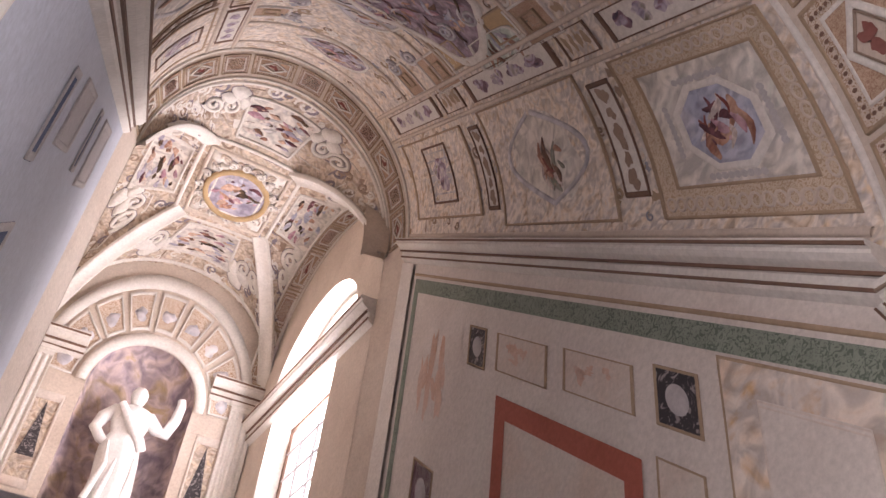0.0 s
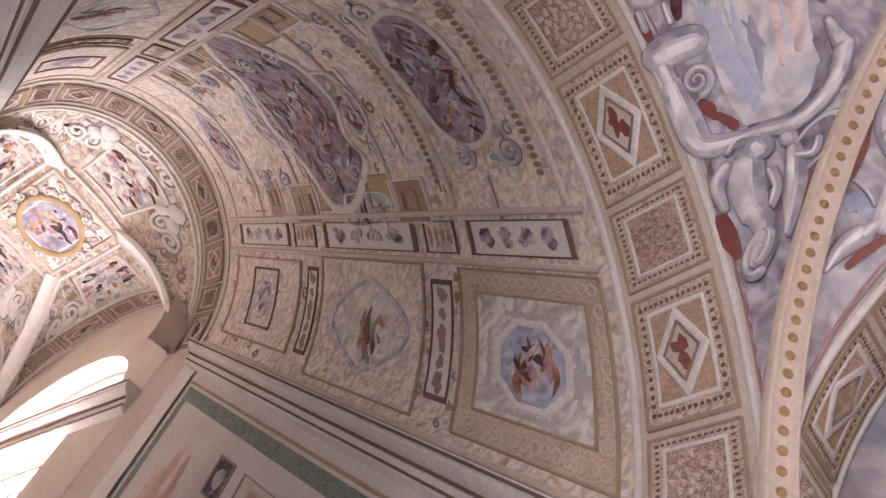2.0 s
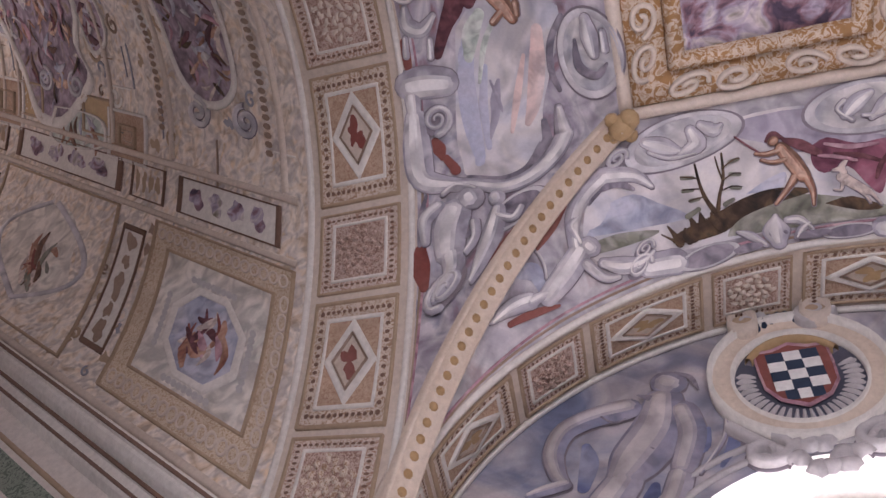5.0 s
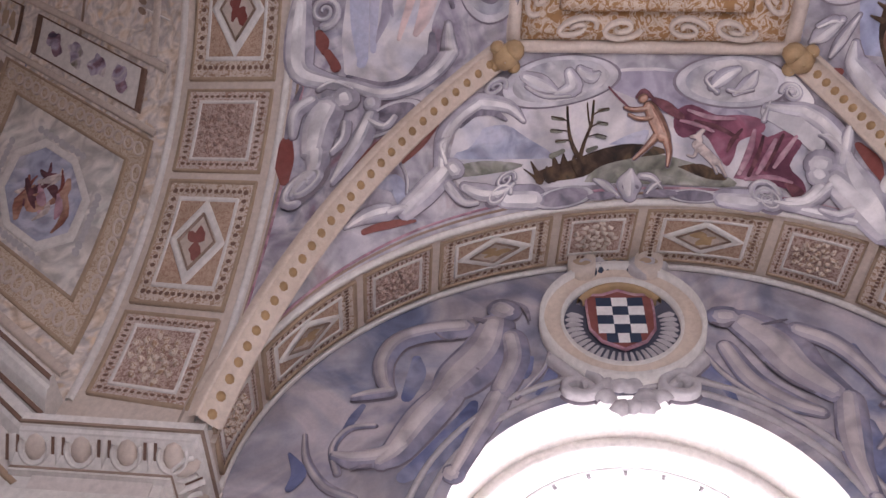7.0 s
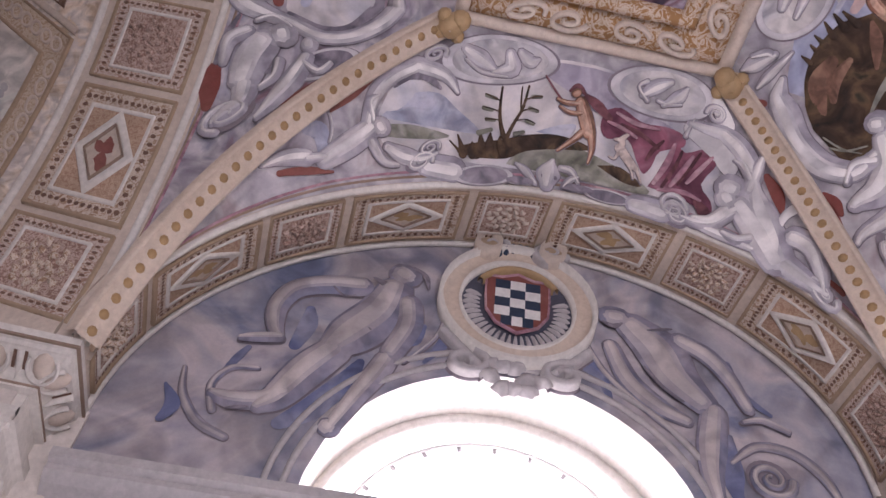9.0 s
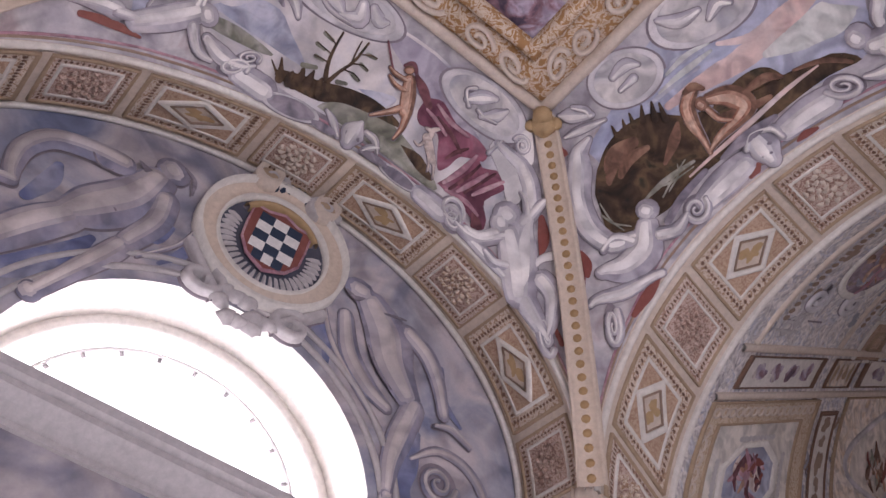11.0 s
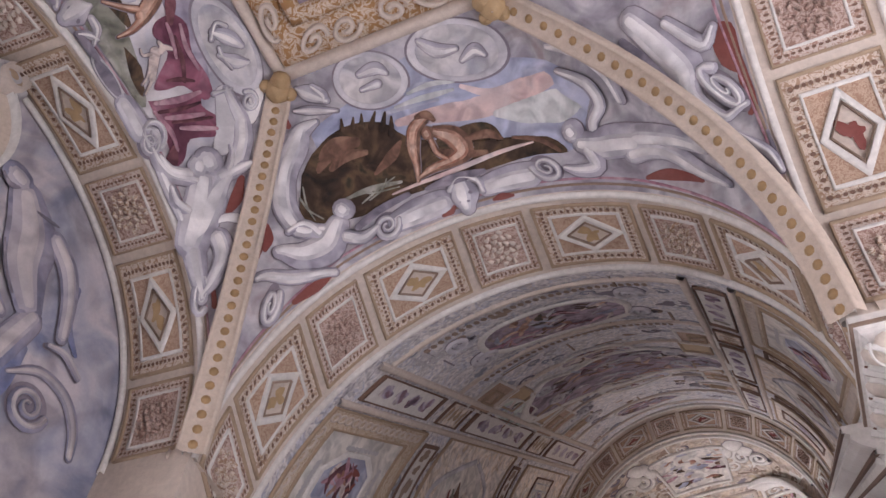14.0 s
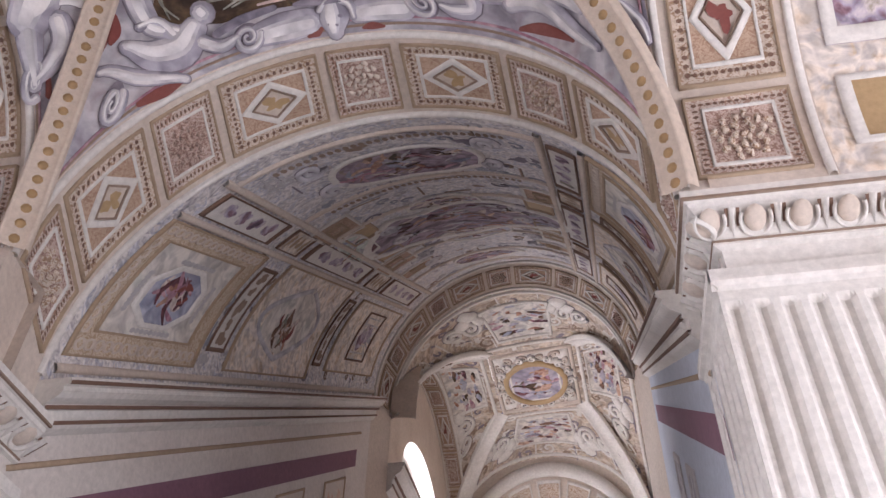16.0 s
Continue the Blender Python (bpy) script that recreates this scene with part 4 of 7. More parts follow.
brush(web_w, f, "bare_tree", (DARKSCENE, None), [[(0.422, 0.597, 0.012), (0.435, 0.437, 0.018), (0.445, 0.341, 0.024), (0.455, 0.266, 0.031)],
    [(0.452, 0.628, 0.012), (0.459, 0.472, 0.016), (0.458, 0.357, 0.018), (0.458, 0.264, 0.026)],
    [(0.445, 0.613, 0.008), (0.452, 0.523, 0.01), (0.459, 0.444, 0.01)],
    [(0.43, 0.497, 0.008), (0.418, 0.521, 0.008), (0.407, 0.54, 0.006)],
    [(0.437, 0.424, 0.008), (0.426, 0.438, 0.008), (0.414, 0.45, 0.006)],
    [(0.456, 0.521, 0.008), (0.466, 0.558, 0.008), (0.474, 0.565, 0.006)],
    [(0.46, 0.443, 0.008), (0.469, 0.468, 0.008), (0.478, 0.46, 0.006)],
    [(0.46, 0.378, 0.008), (0.471, 0.387, 0.008), (0.481, 0.369, 0.006)],
    [(0.442, 0.365, 0.008), (0.433, 0.37, 0.008), (0.424, 0.367, 0.006)]], 0.011, 0.003, False)
brush(web_w, f, "bush", (DARKSCENE, None), [[(0.4, 0.228, 0.008), (0.411, 0.188, 0.014), (0.424, 0.139, 0.027)],
    [(0.405, 0.263, 0.01), (0.414, 0.206, 0.027), (0.422, 0.146, 0.047)],
    [(0.429, 0.27, 0.016), (0.435, 0.21, 0.043), (0.436, 0.148, 0.051)],
    [(0.439, 0.28, 0.012), (0.443, 0.225, 0.043), (0.448, 0.16, 0.055)],
    [(0.451, 0.262, 0.012), (0.455, 0.217, 0.039), (0.462, 0.162, 0.039)],
    [(0.425, 0.217, 0.012), (0.427, 0.175, 0.035), (0.432, 0.138, 0.039)]], 0.0115, 0.003, False)
brush(web_w, f, "foliage", (MEADOW, None), [[(0.41, 0.529, 0.024), (0.423, 0.513, 0.02)],
    [(0.415, 0.444, 0.024), (0.426, 0.433, 0.02)],
    [(0.463, 0.554, 0.024), (0.473, 0.561, 0.02)],
    [(0.467, 0.469, 0.024), (0.477, 0.456, 0.02)],
    [(0.47, 0.383, 0.024), (0.479, 0.366, 0.02)],
    [(0.426, 0.368, 0.024), (0.435, 0.365, 0.02)],
    [(0.426, 0.278, 0.031), (0.437, 0.303, 0.024)],
    [(0.465, 0.287, 0.028), (0.473, 0.305, 0.02)]], 0.0112, 0.002, False)
field(web_w, f, "drapery", PURPLE_ROBE, [(0.552, 0.542), (0.57, 0.588), (0.599, 0.517), (0.628, 0.527), (0.65, 0.503), (0.651, 0.425), (0.625, 0.354), (0.618, 0.251), (0.61, 0.19), (0.6, 0.265), (0.587, 0.375), (0.564, 0.354), (0.553, 0.424)], 0.01)
field(web_w, f, "drapery", PURPLE_ROBE, [(0.616, 0.125), (0.63, 0.268), (0.641, 0.436), (0.654, 0.393), (0.678, 0.455), (0.693, 0.399), (0.674, 0.237), (0.685, 0.158), (0.683, 0.09), (0.655, 0.112)], 0.0105)
brush(web_w, f, "fold", (ROSE_FOLD, None), [[(0.641, 0.427, 0.019), (0.634, 0.292, 0.038), (0.622, 0.154, 0.023)],
    [(0.663, 0.381, 0.019), (0.651, 0.26, 0.034), (0.64, 0.165, 0.019)],
    [(0.686, 0.415, 0.019), (0.669, 0.294, 0.03), (0.658, 0.213, 0.019)],
    [(0.567, 0.543, 0.016), (0.592, 0.497, 0.027), (0.62, 0.494, 0.016)],
    [(0.56, 0.467, 0.016), (0.576, 0.444, 0.024), (0.596, 0.401, 0.016)],
    [(0.628, 0.121, 0.019), (0.653, 0.149, 0.03), (0.673, 0.137, 0.015)]], 0.012, 0.004, False)
brush(web_w, f, "fold", (WINE, None), [[(0.576, 0.469, 0.016), (0.6, 0.433, 0.027), (0.622, 0.371, 0.019)],
    [(0.611, 0.28, 0.015), (0.617, 0.35, 0.027), (0.627, 0.425, 0.015)],
    [(0.669, 0.124, 0.037), (0.677, 0.084, 0.067), (0.677, 0.047, 0.037)],
    [(0.65, 0.391, 0.015), (0.643, 0.276, 0.023), (0.631, 0.144, 0.019)],
    [(0.672, 0.416, 0.015), (0.66, 0.298, 0.019), (0.648, 0.185, 0.015)]], 0.0125, 0.004, False)
brush(web_w, f, "painted_figure", (SKIN, SKIN_LIGHT), [[(0.538, 0.381, 0.051), (0.529, 0.307, 0.035), (0.52, 0.246, 0.024), (0.516, 0.221, 0.018)],
    [(0.544, 0.381, 0.055), (0.551, 0.266, 0.035), (0.551, 0.175, 0.017)],
    [(0.521, 0.569, 0.071), (0.533, 0.466, 0.087), (0.543, 0.362, 0.079)],
    [(0.521, 0.556, 0.032), (0.505, 0.548, 0.03), (0.493, 0.565, 0.022)],
    [(0.528, 0.489, 0.028), (0.513, 0.481, 0.026), (0.5, 0.513, 0.02)],
    [(0.51, 0.626, 0.048), (0.512, 0.636, 0.047)]], 0.013, 0.004, True)
brush(web_w, f, "cloak", (WINE, None), [[(0.503, 0.643, 0.02), (0.51, 0.68, 0.04), (0.523, 0.63, 0.016)],
    [(0.524, 0.622, 0.028), (0.541, 0.568, 0.059), (0.56, 0.489, 0.039)],
    [(0.496, 0.57, 0.012), (0.479, 0.652, 0.012), (0.464, 0.725, 0.01)]], 0.0165, 0.003, False)
brush(web_w, f, "painted_figure", (FLESH_PALE, None), [[(0.58, 0.31, 0.055), (0.592, 0.247, 0.05), (0.601, 0.207, 0.035)],
    [(0.582, 0.338, 0.035), (0.581, 0.373, 0.031), (0.586, 0.41, 0.016)],
    [(0.578, 0.361, 0.027), (0.573, 0.36, 0.016)],
    [(0.58, 0.281, 0.019), (0.577, 0.236, 0.014), (0.571, 0.242, 0.01)],
    [(0.589, 0.239, 0.017), (0.597, 0.184, 0.013), (0.6, 0.144, 0.01)],
    [(0.601, 0.211, 0.019), (0.605, 0.171, 0.015), (0.609, 0.127, 0.01)]], 0.014, 0.004, True)
f = fresco("scrollwork_fresco", "grey painted scrolls, ovals and putti shapes round the landscape")
medallion(web_w, f, "medallion", GRISAILLE_LIGHT, BODY, 0.397, 0.794, 0.069, 0.173, 0.012)
medallion(web_w, f, "medallion", GRISAILLE_LIGHT, BODY, 0.615, 0.784, 0.065, 0.193, 0.012)
brush(web_w, f, "relief", (BODY, BODY_LIGHT), [[(0.346, 0.832, 0.059), (0.373, 0.776, 0.099), (0.397, 0.718, 0.04)],
    [(0.404, 0.845, 0.059), (0.418, 0.737, 0.099), (0.399, 0.693, 0.032)],
    [(0.356, 0.758, 0.02), (0.386, 0.686, 0.028), (0.419, 0.673, 0.02)],
    [(0.416, 0.87, 0.047), (0.435, 0.812, 0.079), (0.443, 0.839, 0.024)],
    [(0.591, 0.722, 0.047), (0.605, 0.811, 0.086), (0.622, 0.872, 0.039)],
    [(0.591, 0.838, 0.031), (0.583, 0.778, 0.024), (0.598, 0.682, 0.031)],
    [(0.619, 0.674, 0.031), (0.636, 0.761, 0.078), (0.645, 0.848, 0.027)],
    [(0.611, 0.699, 0.023), (0.623, 0.689, 0.027), (0.641, 0.708, 0.016)]], 0.016, 0.008, True)
brush(web_w, f, "scroll", (BODY, BODY_LIGHT), [[(0.296, 0.306, 0.058), (0.275, 0.571, 0.089), (0.279, 0.697, 0.093), (0.307, 0.687, 0.099), (0.346, 0.637, 0.079), (0.374, 0.531, 0.028)],
    [(0.661, 0.632, 0.019), (0.652, 0.497, 0.031)],
    [(0.657, 0.597, 0.05), (0.694, 0.593, 0.096), (0.723, 0.608, 0.109), (0.74, 0.524, 0.096), (0.735, 0.371, 0.055)]], 0.012, 0.016, True)
brush(web_w, f, "hollow", (SHADOW_GREY, None), [[(0.292, 0.579, 0.012), (0.301, 0.617, 0.035), (0.324, 0.623, 0.051), (0.35, 0.554, 0.02)]], 0.0145, 0.003, False)
curl(web_w, f, (BODY, BODY_LIGHT), 0.313, 0.77, 0.059, 0.03, 1, 0, 0.014)
curl(web_w, f, (BODY, BODY_LIGHT), 0.688, 0.706, 0.058, 0.029, -1, 3.1, 0.014)
curl(web_w, f, (BODY, BODY_LIGHT), 0.382, 0.104, 0.066, 0.031, 1, 0, 0.014)
curl(web_w, f, (BODY, BODY_LIGHT), 0.648, 0.021, 0.071, 0.034, -1, 3, 0.014)
brush(web_w, f, "block", (BODY, BODY_LIGHT), [[(0.392, 0.087, 0.135), (0.42, 0.061, 0.151)],
    [(0.606, 0.012, 0.113), (0.634, 0.012, 0.131)]], 0.01, 0.008, True)
medallion(web_w, f, "hollow", SHADOW_GREY, BODY, 0.453, 0.035, 0.027, 0.054, 0.012)
medallion(web_w, f, "hollow", SHADOW_GREY, BODY, 0.578, 0.012, 0.022, 0.034, 0.012)
brush(web_w, f, "skull", (BODY, BODY_LIGHT), [[(0.48, 0.112, 0.02), (0.492, 0.077, 0.051), (0.506, 0.012, 0.027)],
    [(0.515, 0.151, 0.031), (0.515, 0.079, 0.136), (0.517, 0.012, 0.077)],
    [(0.526, 0.118, 0.039), (0.537, 0.106, 0.047), (0.547, 0.046, 0.019)],
    [(0.533, 0.012, 0.027), (0.538, 0.056, 0.042), (0.545, 0.076, 0.019)]], 0.013, 0.016, True)
brush(web_w, f, "hollow", (SHADOW_GREY, None), [[(0.51, 0.057, 0.017), (0.511, 0.049, 0.017)],
    [(0.523, 0.054, 0.017), (0.524, 0.046, 0.017)],
    [(0.479, 0.012, 0.027), (0.49, 0.012, 0.05), (0.501, 0.012, 0.027)],
    [(0.533, 0.012, 0.027), (0.546, 0.012, 0.046), (0.56, 0.012, 0.027)]], 0.03, 0.002, False)
brush(web_w, f, "putto_shape", (BODY, BODY_LIGHT), [[(0.753, 0.012, 0.105), (0.75, 0.107, 0.195), (0.74, 0.236, 0.199), (0.738, 0.392, 0.092), (0.741, 0.502, 0.055)],
    [(0.713, 0.169, 0.073), (0.689, 0.051, 0.073), (0.669, 0.012, 0.066), (0.653, 0.012, 0.033)],
    [(0.729, 0.063, 0.072), (0.712, 0.012, 0.061), (0.696, 0.014, 0.036)],
    [(0.705, 0.222, 0.148), (0.706, 0.215, 0.148)],
    [(0.735, 0.44, 0.055), (0.725, 0.49, 0.045), (0.713, 0.47, 0.019)]], 0.014, 0.02, True)
brush(web_w, f, "putto_shape", (BODY, BODY_LIGHT), [[(0.244, 0.279, 0.098), (0.212, 0.387, 0.081), (0.179, 0.5, 0.032)],
    [(0.3, 0.314, 0.121), (0.288, 0.252, 0.132), (0.271, 0.202, 0.106)],
    [(0.294, 0.376, 0.046), (0.272, 0.557, 0.046), (0.279, 0.573, 0.03)],
    [(0.314, 0.237, 0.066), (0.342, 0.122, 0.053), (0.36, 0.093, 0.028)],
    [(0.31, 0.326, 0.109), (0.313, 0.314, 0.108)],
    [(0.268, 0.223, 0.049), (0.244, 0.273, 0.061)]], 0.014, 0.02, True)
brush(web_w, f, "scroll", (BODY, BODY_LIGHT), [[(0.337, 0.2, 0.062), (0.362, 0.144, 0.102), (0.384, 0.125, 0.061), (0.394, 0.156, 0.024)],
    [(0.226, 0.668, 0.012), (0.251, 0.437, 0.019), (0.26, 0.331, 0.014)]], 0.012, 0.012, True)
curl(web_w, f, (BODY, BODY_LIGHT), 0.383, 0.182, 0.053, 0.025, 1, 0, 0.016)
brush(web_w, f, "blue_field", (HAZE, None), [[(0.212, 0.61, 0.061), (0.237, 0.471, 0.103), (0.259, 0.28, 0.049)],
    [(0.269, 0.183, 0.041), (0.291, 0.109, 0.028)]], 0.008, 0.002, False)
brush(web_w, f, "red_field", (DARKRED, None), [[(0.192, 0.829, 0.033), (0.171, 0.863, 0.04), (0.145, 0.968, 0.016)],
    [(0.254, 0.781, 0.025), (0.245, 0.698, 0.038), (0.229, 0.666, 0.021)],
    [(0.221, 0.247, 0.032), (0.258, 0.169, 0.045), (0.291, 0.109, 0.02)]], 0.007, 0.002, False)
brush(web_w, f, "putto_shape", (BODY, BODY_LIGHT), [[(0.768, 0.026, 0.132), (0.793, 0.012, 0.101), (0.818, 0.012, 0.058)],
    [(0.788, 0.305, 0.122), (0.815, 0.373, 0.108), (0.819, 0.171, 0.076), (0.815, 0.012, 0.033)],
    [(0.722, 0.227, 0.175), (0.745, 0.138, 0.216), (0.758, 0.022, 0.179)],
    [(0.702, 0.134, 0.087), (0.684, 0.049, 0.082), (0.665, 0.027, 0.051)],
    [(0.731, 0.357, 0.084), (0.744, 0.561, 0.076), (0.755, 0.732, 0.045)],
    [(0.707, 0.284, 0.168), (0.709, 0.287, 0.168)]], 0.014, 0.02, True)
brush(web_w, f, "panel_shape", (BODY_LIGHT, None), [[(0.77, 0.146, 0.022), (0.768, 0.284, 0.035), (0.794, 0.577, 0.057)],
    [(0.662, 0.566, 0.113), (0.689, 0.515, 0.158), (0.707, 0.4, 0.09)],
    [(0.688, 0.794, 0.069), (0.703, 0.656, 0.092)]], 0.013, 0.006, True)
curl(web_w, f, (BODY, BODY_LIGHT), 0.644, 0.058, 0.077, 0.034, 1, 0, 0.014)
curl(web_w, f, (BODY, BODY_LIGHT), 0.812, 0.012, 0.092, 0.038, -1, 0, 0.014)
brush(web_w, f, "scroll", (BODY, BODY_LIGHT), [[(0.637, 0.012, 0.025), (0.662, 0.012, 0.051), (0.701, 0.012, 0.077), (0.73, 0.012, 0.043)]], 0.012, 0.012, True)
brush(web_w, f, "red_field", (DARKRED, None), [[(0.758, 0.611, 0.036), (0.772, 0.546, 0.067), (0.775, 0.418, 0.022)],
    [(0.715, 0.012, 0.021), (0.748, 0.012, 0.047), (0.782, 0.012, 0.03)],
    [(0.819, 0.171, 0.021), (0.848, 0.201, 0.029)]], 0.007, 0.002, False)
f = fresco("evening_fresco", "painted dark hillside with ochre figures under a pink and blue sky")
field(web_b, f, "sky", EVENING_BLUE, [(0.314, 0.687), (0.379, 0.739), (0.437, 0.79), (0.521, 0.89), (0.526, 0.791), (0.564, 0.695), (0.642, 0.707), (0.689, 0.671), (0.723, 0.623), (0.716, 0.469), (0.661, 0.216), (0.572, 0.177), (0.491, 0.194), (0.423, 0.333), (0.325, 0.525)], 0.004)
brush(web_b, f, "cloud", (EVENING_PINK, None), [[(0.444, 0.535, 0.043), (0.501, 0.509, 0.093), (0.567, 0.482, 0.124), (0.647, 0.529, 0.121), (0.709, 0.577, 0.058)],
    [(0.56, 0.621, 0.025), (0.592, 0.546, 0.045), (0.647, 0.577, 0.024)]], 0.0055, 0.002, False)
brush(web_b, f, "cloud", (MIST, None), [[(0.579, 0.429, 0.041), (0.621, 0.416, 0.142), (0.671, 0.417, 0.178), (0.7, 0.419, 0.078)],
    [(0.453, 0.622, 0.017), (0.497, 0.62, 0.038), (0.546, 0.616, 0.017)],
    [(0.482, 0.675, 0.017), (0.523, 0.684, 0.029), (0.555, 0.655, 0.013)]], 0.0062, 0.002, False)
brush(web_b, f, "cloud", (HAZE, None), [[(0.45, 0.681, 0.034), (0.504, 0.689, 0.051), (0.541, 0.651, 0.021)],
    [(0.431, 0.611, 0.021), (0.469, 0.605, 0.03), (0.516, 0.587, 0.017)]], 0.0058, 0.002, False)
field(web_b, f, "hill", DARKSCENE, [(0.277, 0.558), (0.304, 0.567), (0.338, 0.616), (0.381, 0.626), (0.424, 0.568), (0.443, 0.457), (0.486, 0.361), (0.517, 0.407), (0.551, 0.405), (0.565, 0.363), (0.57, 0.277), (0.622, 0.271), (0.635, 0.185), (0.594, 0.186), (0.528, 0.163), (0.473, 0.147), (0.41, 0.162), (0.342, 0.168), (0.288, 0.247), (0.255, 0.381)], 0.009)
brush(web_b, f, "earth", (EARTH, None), [[(0.305, 0.477, 0.043), (0.338, 0.545, 0.108), (0.372, 0.526, 0.065)],
    [(0.325, 0.449, 0.035), (0.349, 0.479, 0.073), (0.38, 0.451, 0.034)],
    [(0.516, 0.337, 0.029), (0.549, 0.337, 0.05), (0.563, 0.296, 0.021)],
    [(0.477, 0.306, 0.042), (0.503, 0.264, 0.05), (0.532, 0.245, 0.029)],
    [(0.381, 0.326, 0.021), (0.412, 0.377, 0.064), (0.433, 0.432, 0.021)],
    [(0.578, 0.29, 0.016), (0.609, 0.26, 0.028), (0.626, 0.194, 0.02)]], 0.0105, 0.002, False)
brush(web_b, f, "grass", (MEADOW, None), [[(0.331, 0.278, 0.017), (0.367, 0.268, 0.034), (0.409, 0.237, 0.017)],
    [(0.349, 0.222, 0.009), (0.376, 0.249, 0.013), (0.403, 0.272, 0.006)],
    [(0.36, 0.219, 0.009), (0.381, 0.24, 0.011), (0.392, 0.281, 0.006)],
    [(0.35, 0.281, 0.009), (0.369, 0.242, 0.013), (0.404, 0.217, 0.006)],
    [(0.264, 0.481, 0.011), (0.272, 0.373, 0.013), (0.29, 0.261, 0.008)],
    [(0.273, 0.506, 0.009), (0.271, 0.399, 0.011), (0.278, 0.293, 0.006)]], 0.011, 0.002, False)
brush(web_b, f, "bush", (DARKSCENE, None), [[(0.379, 0.609, 0.03), (0.387, 0.657, 0.011)],
    [(0.391, 0.586, 0.035), (0.401, 0.657, 0.011)],
    [(0.405, 0.571, 0.039), (0.422, 0.641, 0.011)],
    [(0.418, 0.533, 0.043), (0.435, 0.616, 0.013)],
    [(0.427, 0.491, 0.043), (0.44, 0.58, 0.013)],
    [(0.363, 0.617, 0.03), (0.369, 0.674, 0.011)]], 0.0105, 0.003, False)
brush(web_b, f, "ledge", (EVENING_PINK, None), [[(0.392, 0.197, 0.013), (0.432, 0.196, 0.021), (0.484, 0.2, 0.029), (0.551, 0.232, 0.025), (0.599, 0.251, 0.01)]], 0.0112, 0.003, False)
brush(web_b, f, "painted_figure", (SKIN, SKIN_LIGHT), [[(0.484, 0.512, 0.055), (0.46, 0.467, 0.085), (0.445, 0.374, 0.073), (0.439, 0.292, 0.043), (0.431, 0.209, 0.025)],
    [(0.485, 0.423, 0.064), (0.504, 0.367, 0.118), (0.506, 0.282, 0.118), (0.484, 0.249, 0.072), (0.455, 0.241, 0.051), (0.434, 0.22, 0.025)],
    [(0.473, 0.384, 0.034), (0.472, 0.314, 0.038), (0.481, 0.265, 0.025)],
    [(0.474, 0.431, 0.072), (0.474, 0.42, 0.072)]], 0.0125, 0.005, True)
brush(web_b, f, "hair", (EARTH, None), [[(0.474, 0.53, 0.03), (0.488, 0.525, 0.047), (0.493, 0.484, 0.025)]], 0.0205, 0.003, False)
f = fresco("scrollwork_fresco", "grey painted putti shapes and scrolls along the flight arch")
medallion(web_b, f, "medallion", GRISAILLE_LIGHT, BODY, 0.444, 0.834, 0.055, 0.174, 0.012)
medallion(web_b, f, "medallion", GRISAILLE_LIGHT, BODY, 0.594, 0.825, 0.071, 0.18, 0.012)
brush(web_b, f, "relief", (BODY, BODY_LIGHT), [[(0.434, 0.883, 0.043), (0.463, 0.885, 0.076), (0.474, 0.834, 0.03)],
    [(0.423, 0.79, 0.03), (0.451, 0.791, 0.051)],
    [(0.555, 0.944, 0.041), (0.568, 0.857, 0.083), (0.596, 0.834, 0.037)],
    [(0.591, 0.759, 0.033), (0.619, 0.795, 0.074), (0.628, 0.753, 0.029)]], 0.016, 0.008, True)
brush(web_b, f, "red_field", (DARKRED, None), [[(0.417, 0.961, 0.043), (0.434, 0.973, 0.072), (0.449, 0.985, 0.034)],
    [(0.596, 0.967, 0.033), (0.608, 0.934, 0.045), (0.626, 0.923, 0.024)],
    [(0.283, 0.897, 0.03), (0.283, 0.843, 0.043)],
    [(0.442, 0.012, 0.025), (0.452, 0.027, 0.063), (0.46, 0.034, 0.017)],
    [(0.508, 0.014, 0.016), (0.519, 0.02, 0.041), (0.533, 0.014, 0.016)],
    [(0.196, 0.722, 0.041), (0.197, 0.609, 0.05), (0.185, 0.61, 0.029)]], 0.007, 0.002, False)
brush(web_b, f, "wing_shape", (BODY, BODY_LIGHT), [[(0.325, 0.944, 0.026), (0.339, 0.892, 0.096), (0.362, 0.81, 0.043)],
    [(0.305, 0.824, 0.026), (0.33, 0.792, 0.057), (0.37, 0.729, 0.022)],
    [(0.352, 0.923, 0.03), (0.362, 0.851, 0.048), (0.358, 0.805, 0.026)]], 0.013, 0.014, True)
brush(web_b, f, "scroll", (BODY, BODY_LIGHT), [[(0.329, 0.718, 0.043), (0.287, 0.704, 0.139), (0.251, 0.717, 0.141), (0.236, 0.591, 0.148), (0.252, 0.351, 0.118), (0.285, 0.227, 0.063)],
    [(0.159, 0.565, 0.04), (0.22, 0.184, 0.09), (0.287, 0.012, 0.05)],
    [(0.722, 0.821, 0.058), (0.751, 0.91, 0.094), (0.766, 0.832, 0.093), (0.76, 0.61, 0.056)]], 0.012, 0.018, True)
curl(web_b, f, (BODY, BODY_LIGHT), 0.37, 0.072, 0.076, 0.038, -1, 0, 0.014)
curl(web_b, f, (BODY, BODY_LIGHT), 0.593, 0.117, 0.08, 0.036, 1, 3, 0.014)
brush(web_b, f, "block", (BODY, BODY_LIGHT), [[(0.386, 0.068, 0.127), (0.414, 0.071, 0.16), (0.447, 0.072, 0.147)],
    [(0.51, 0.086, 0.124), (0.542, 0.095, 0.148), (0.569, 0.096, 0.142)]], 0.01, 0.01, True)
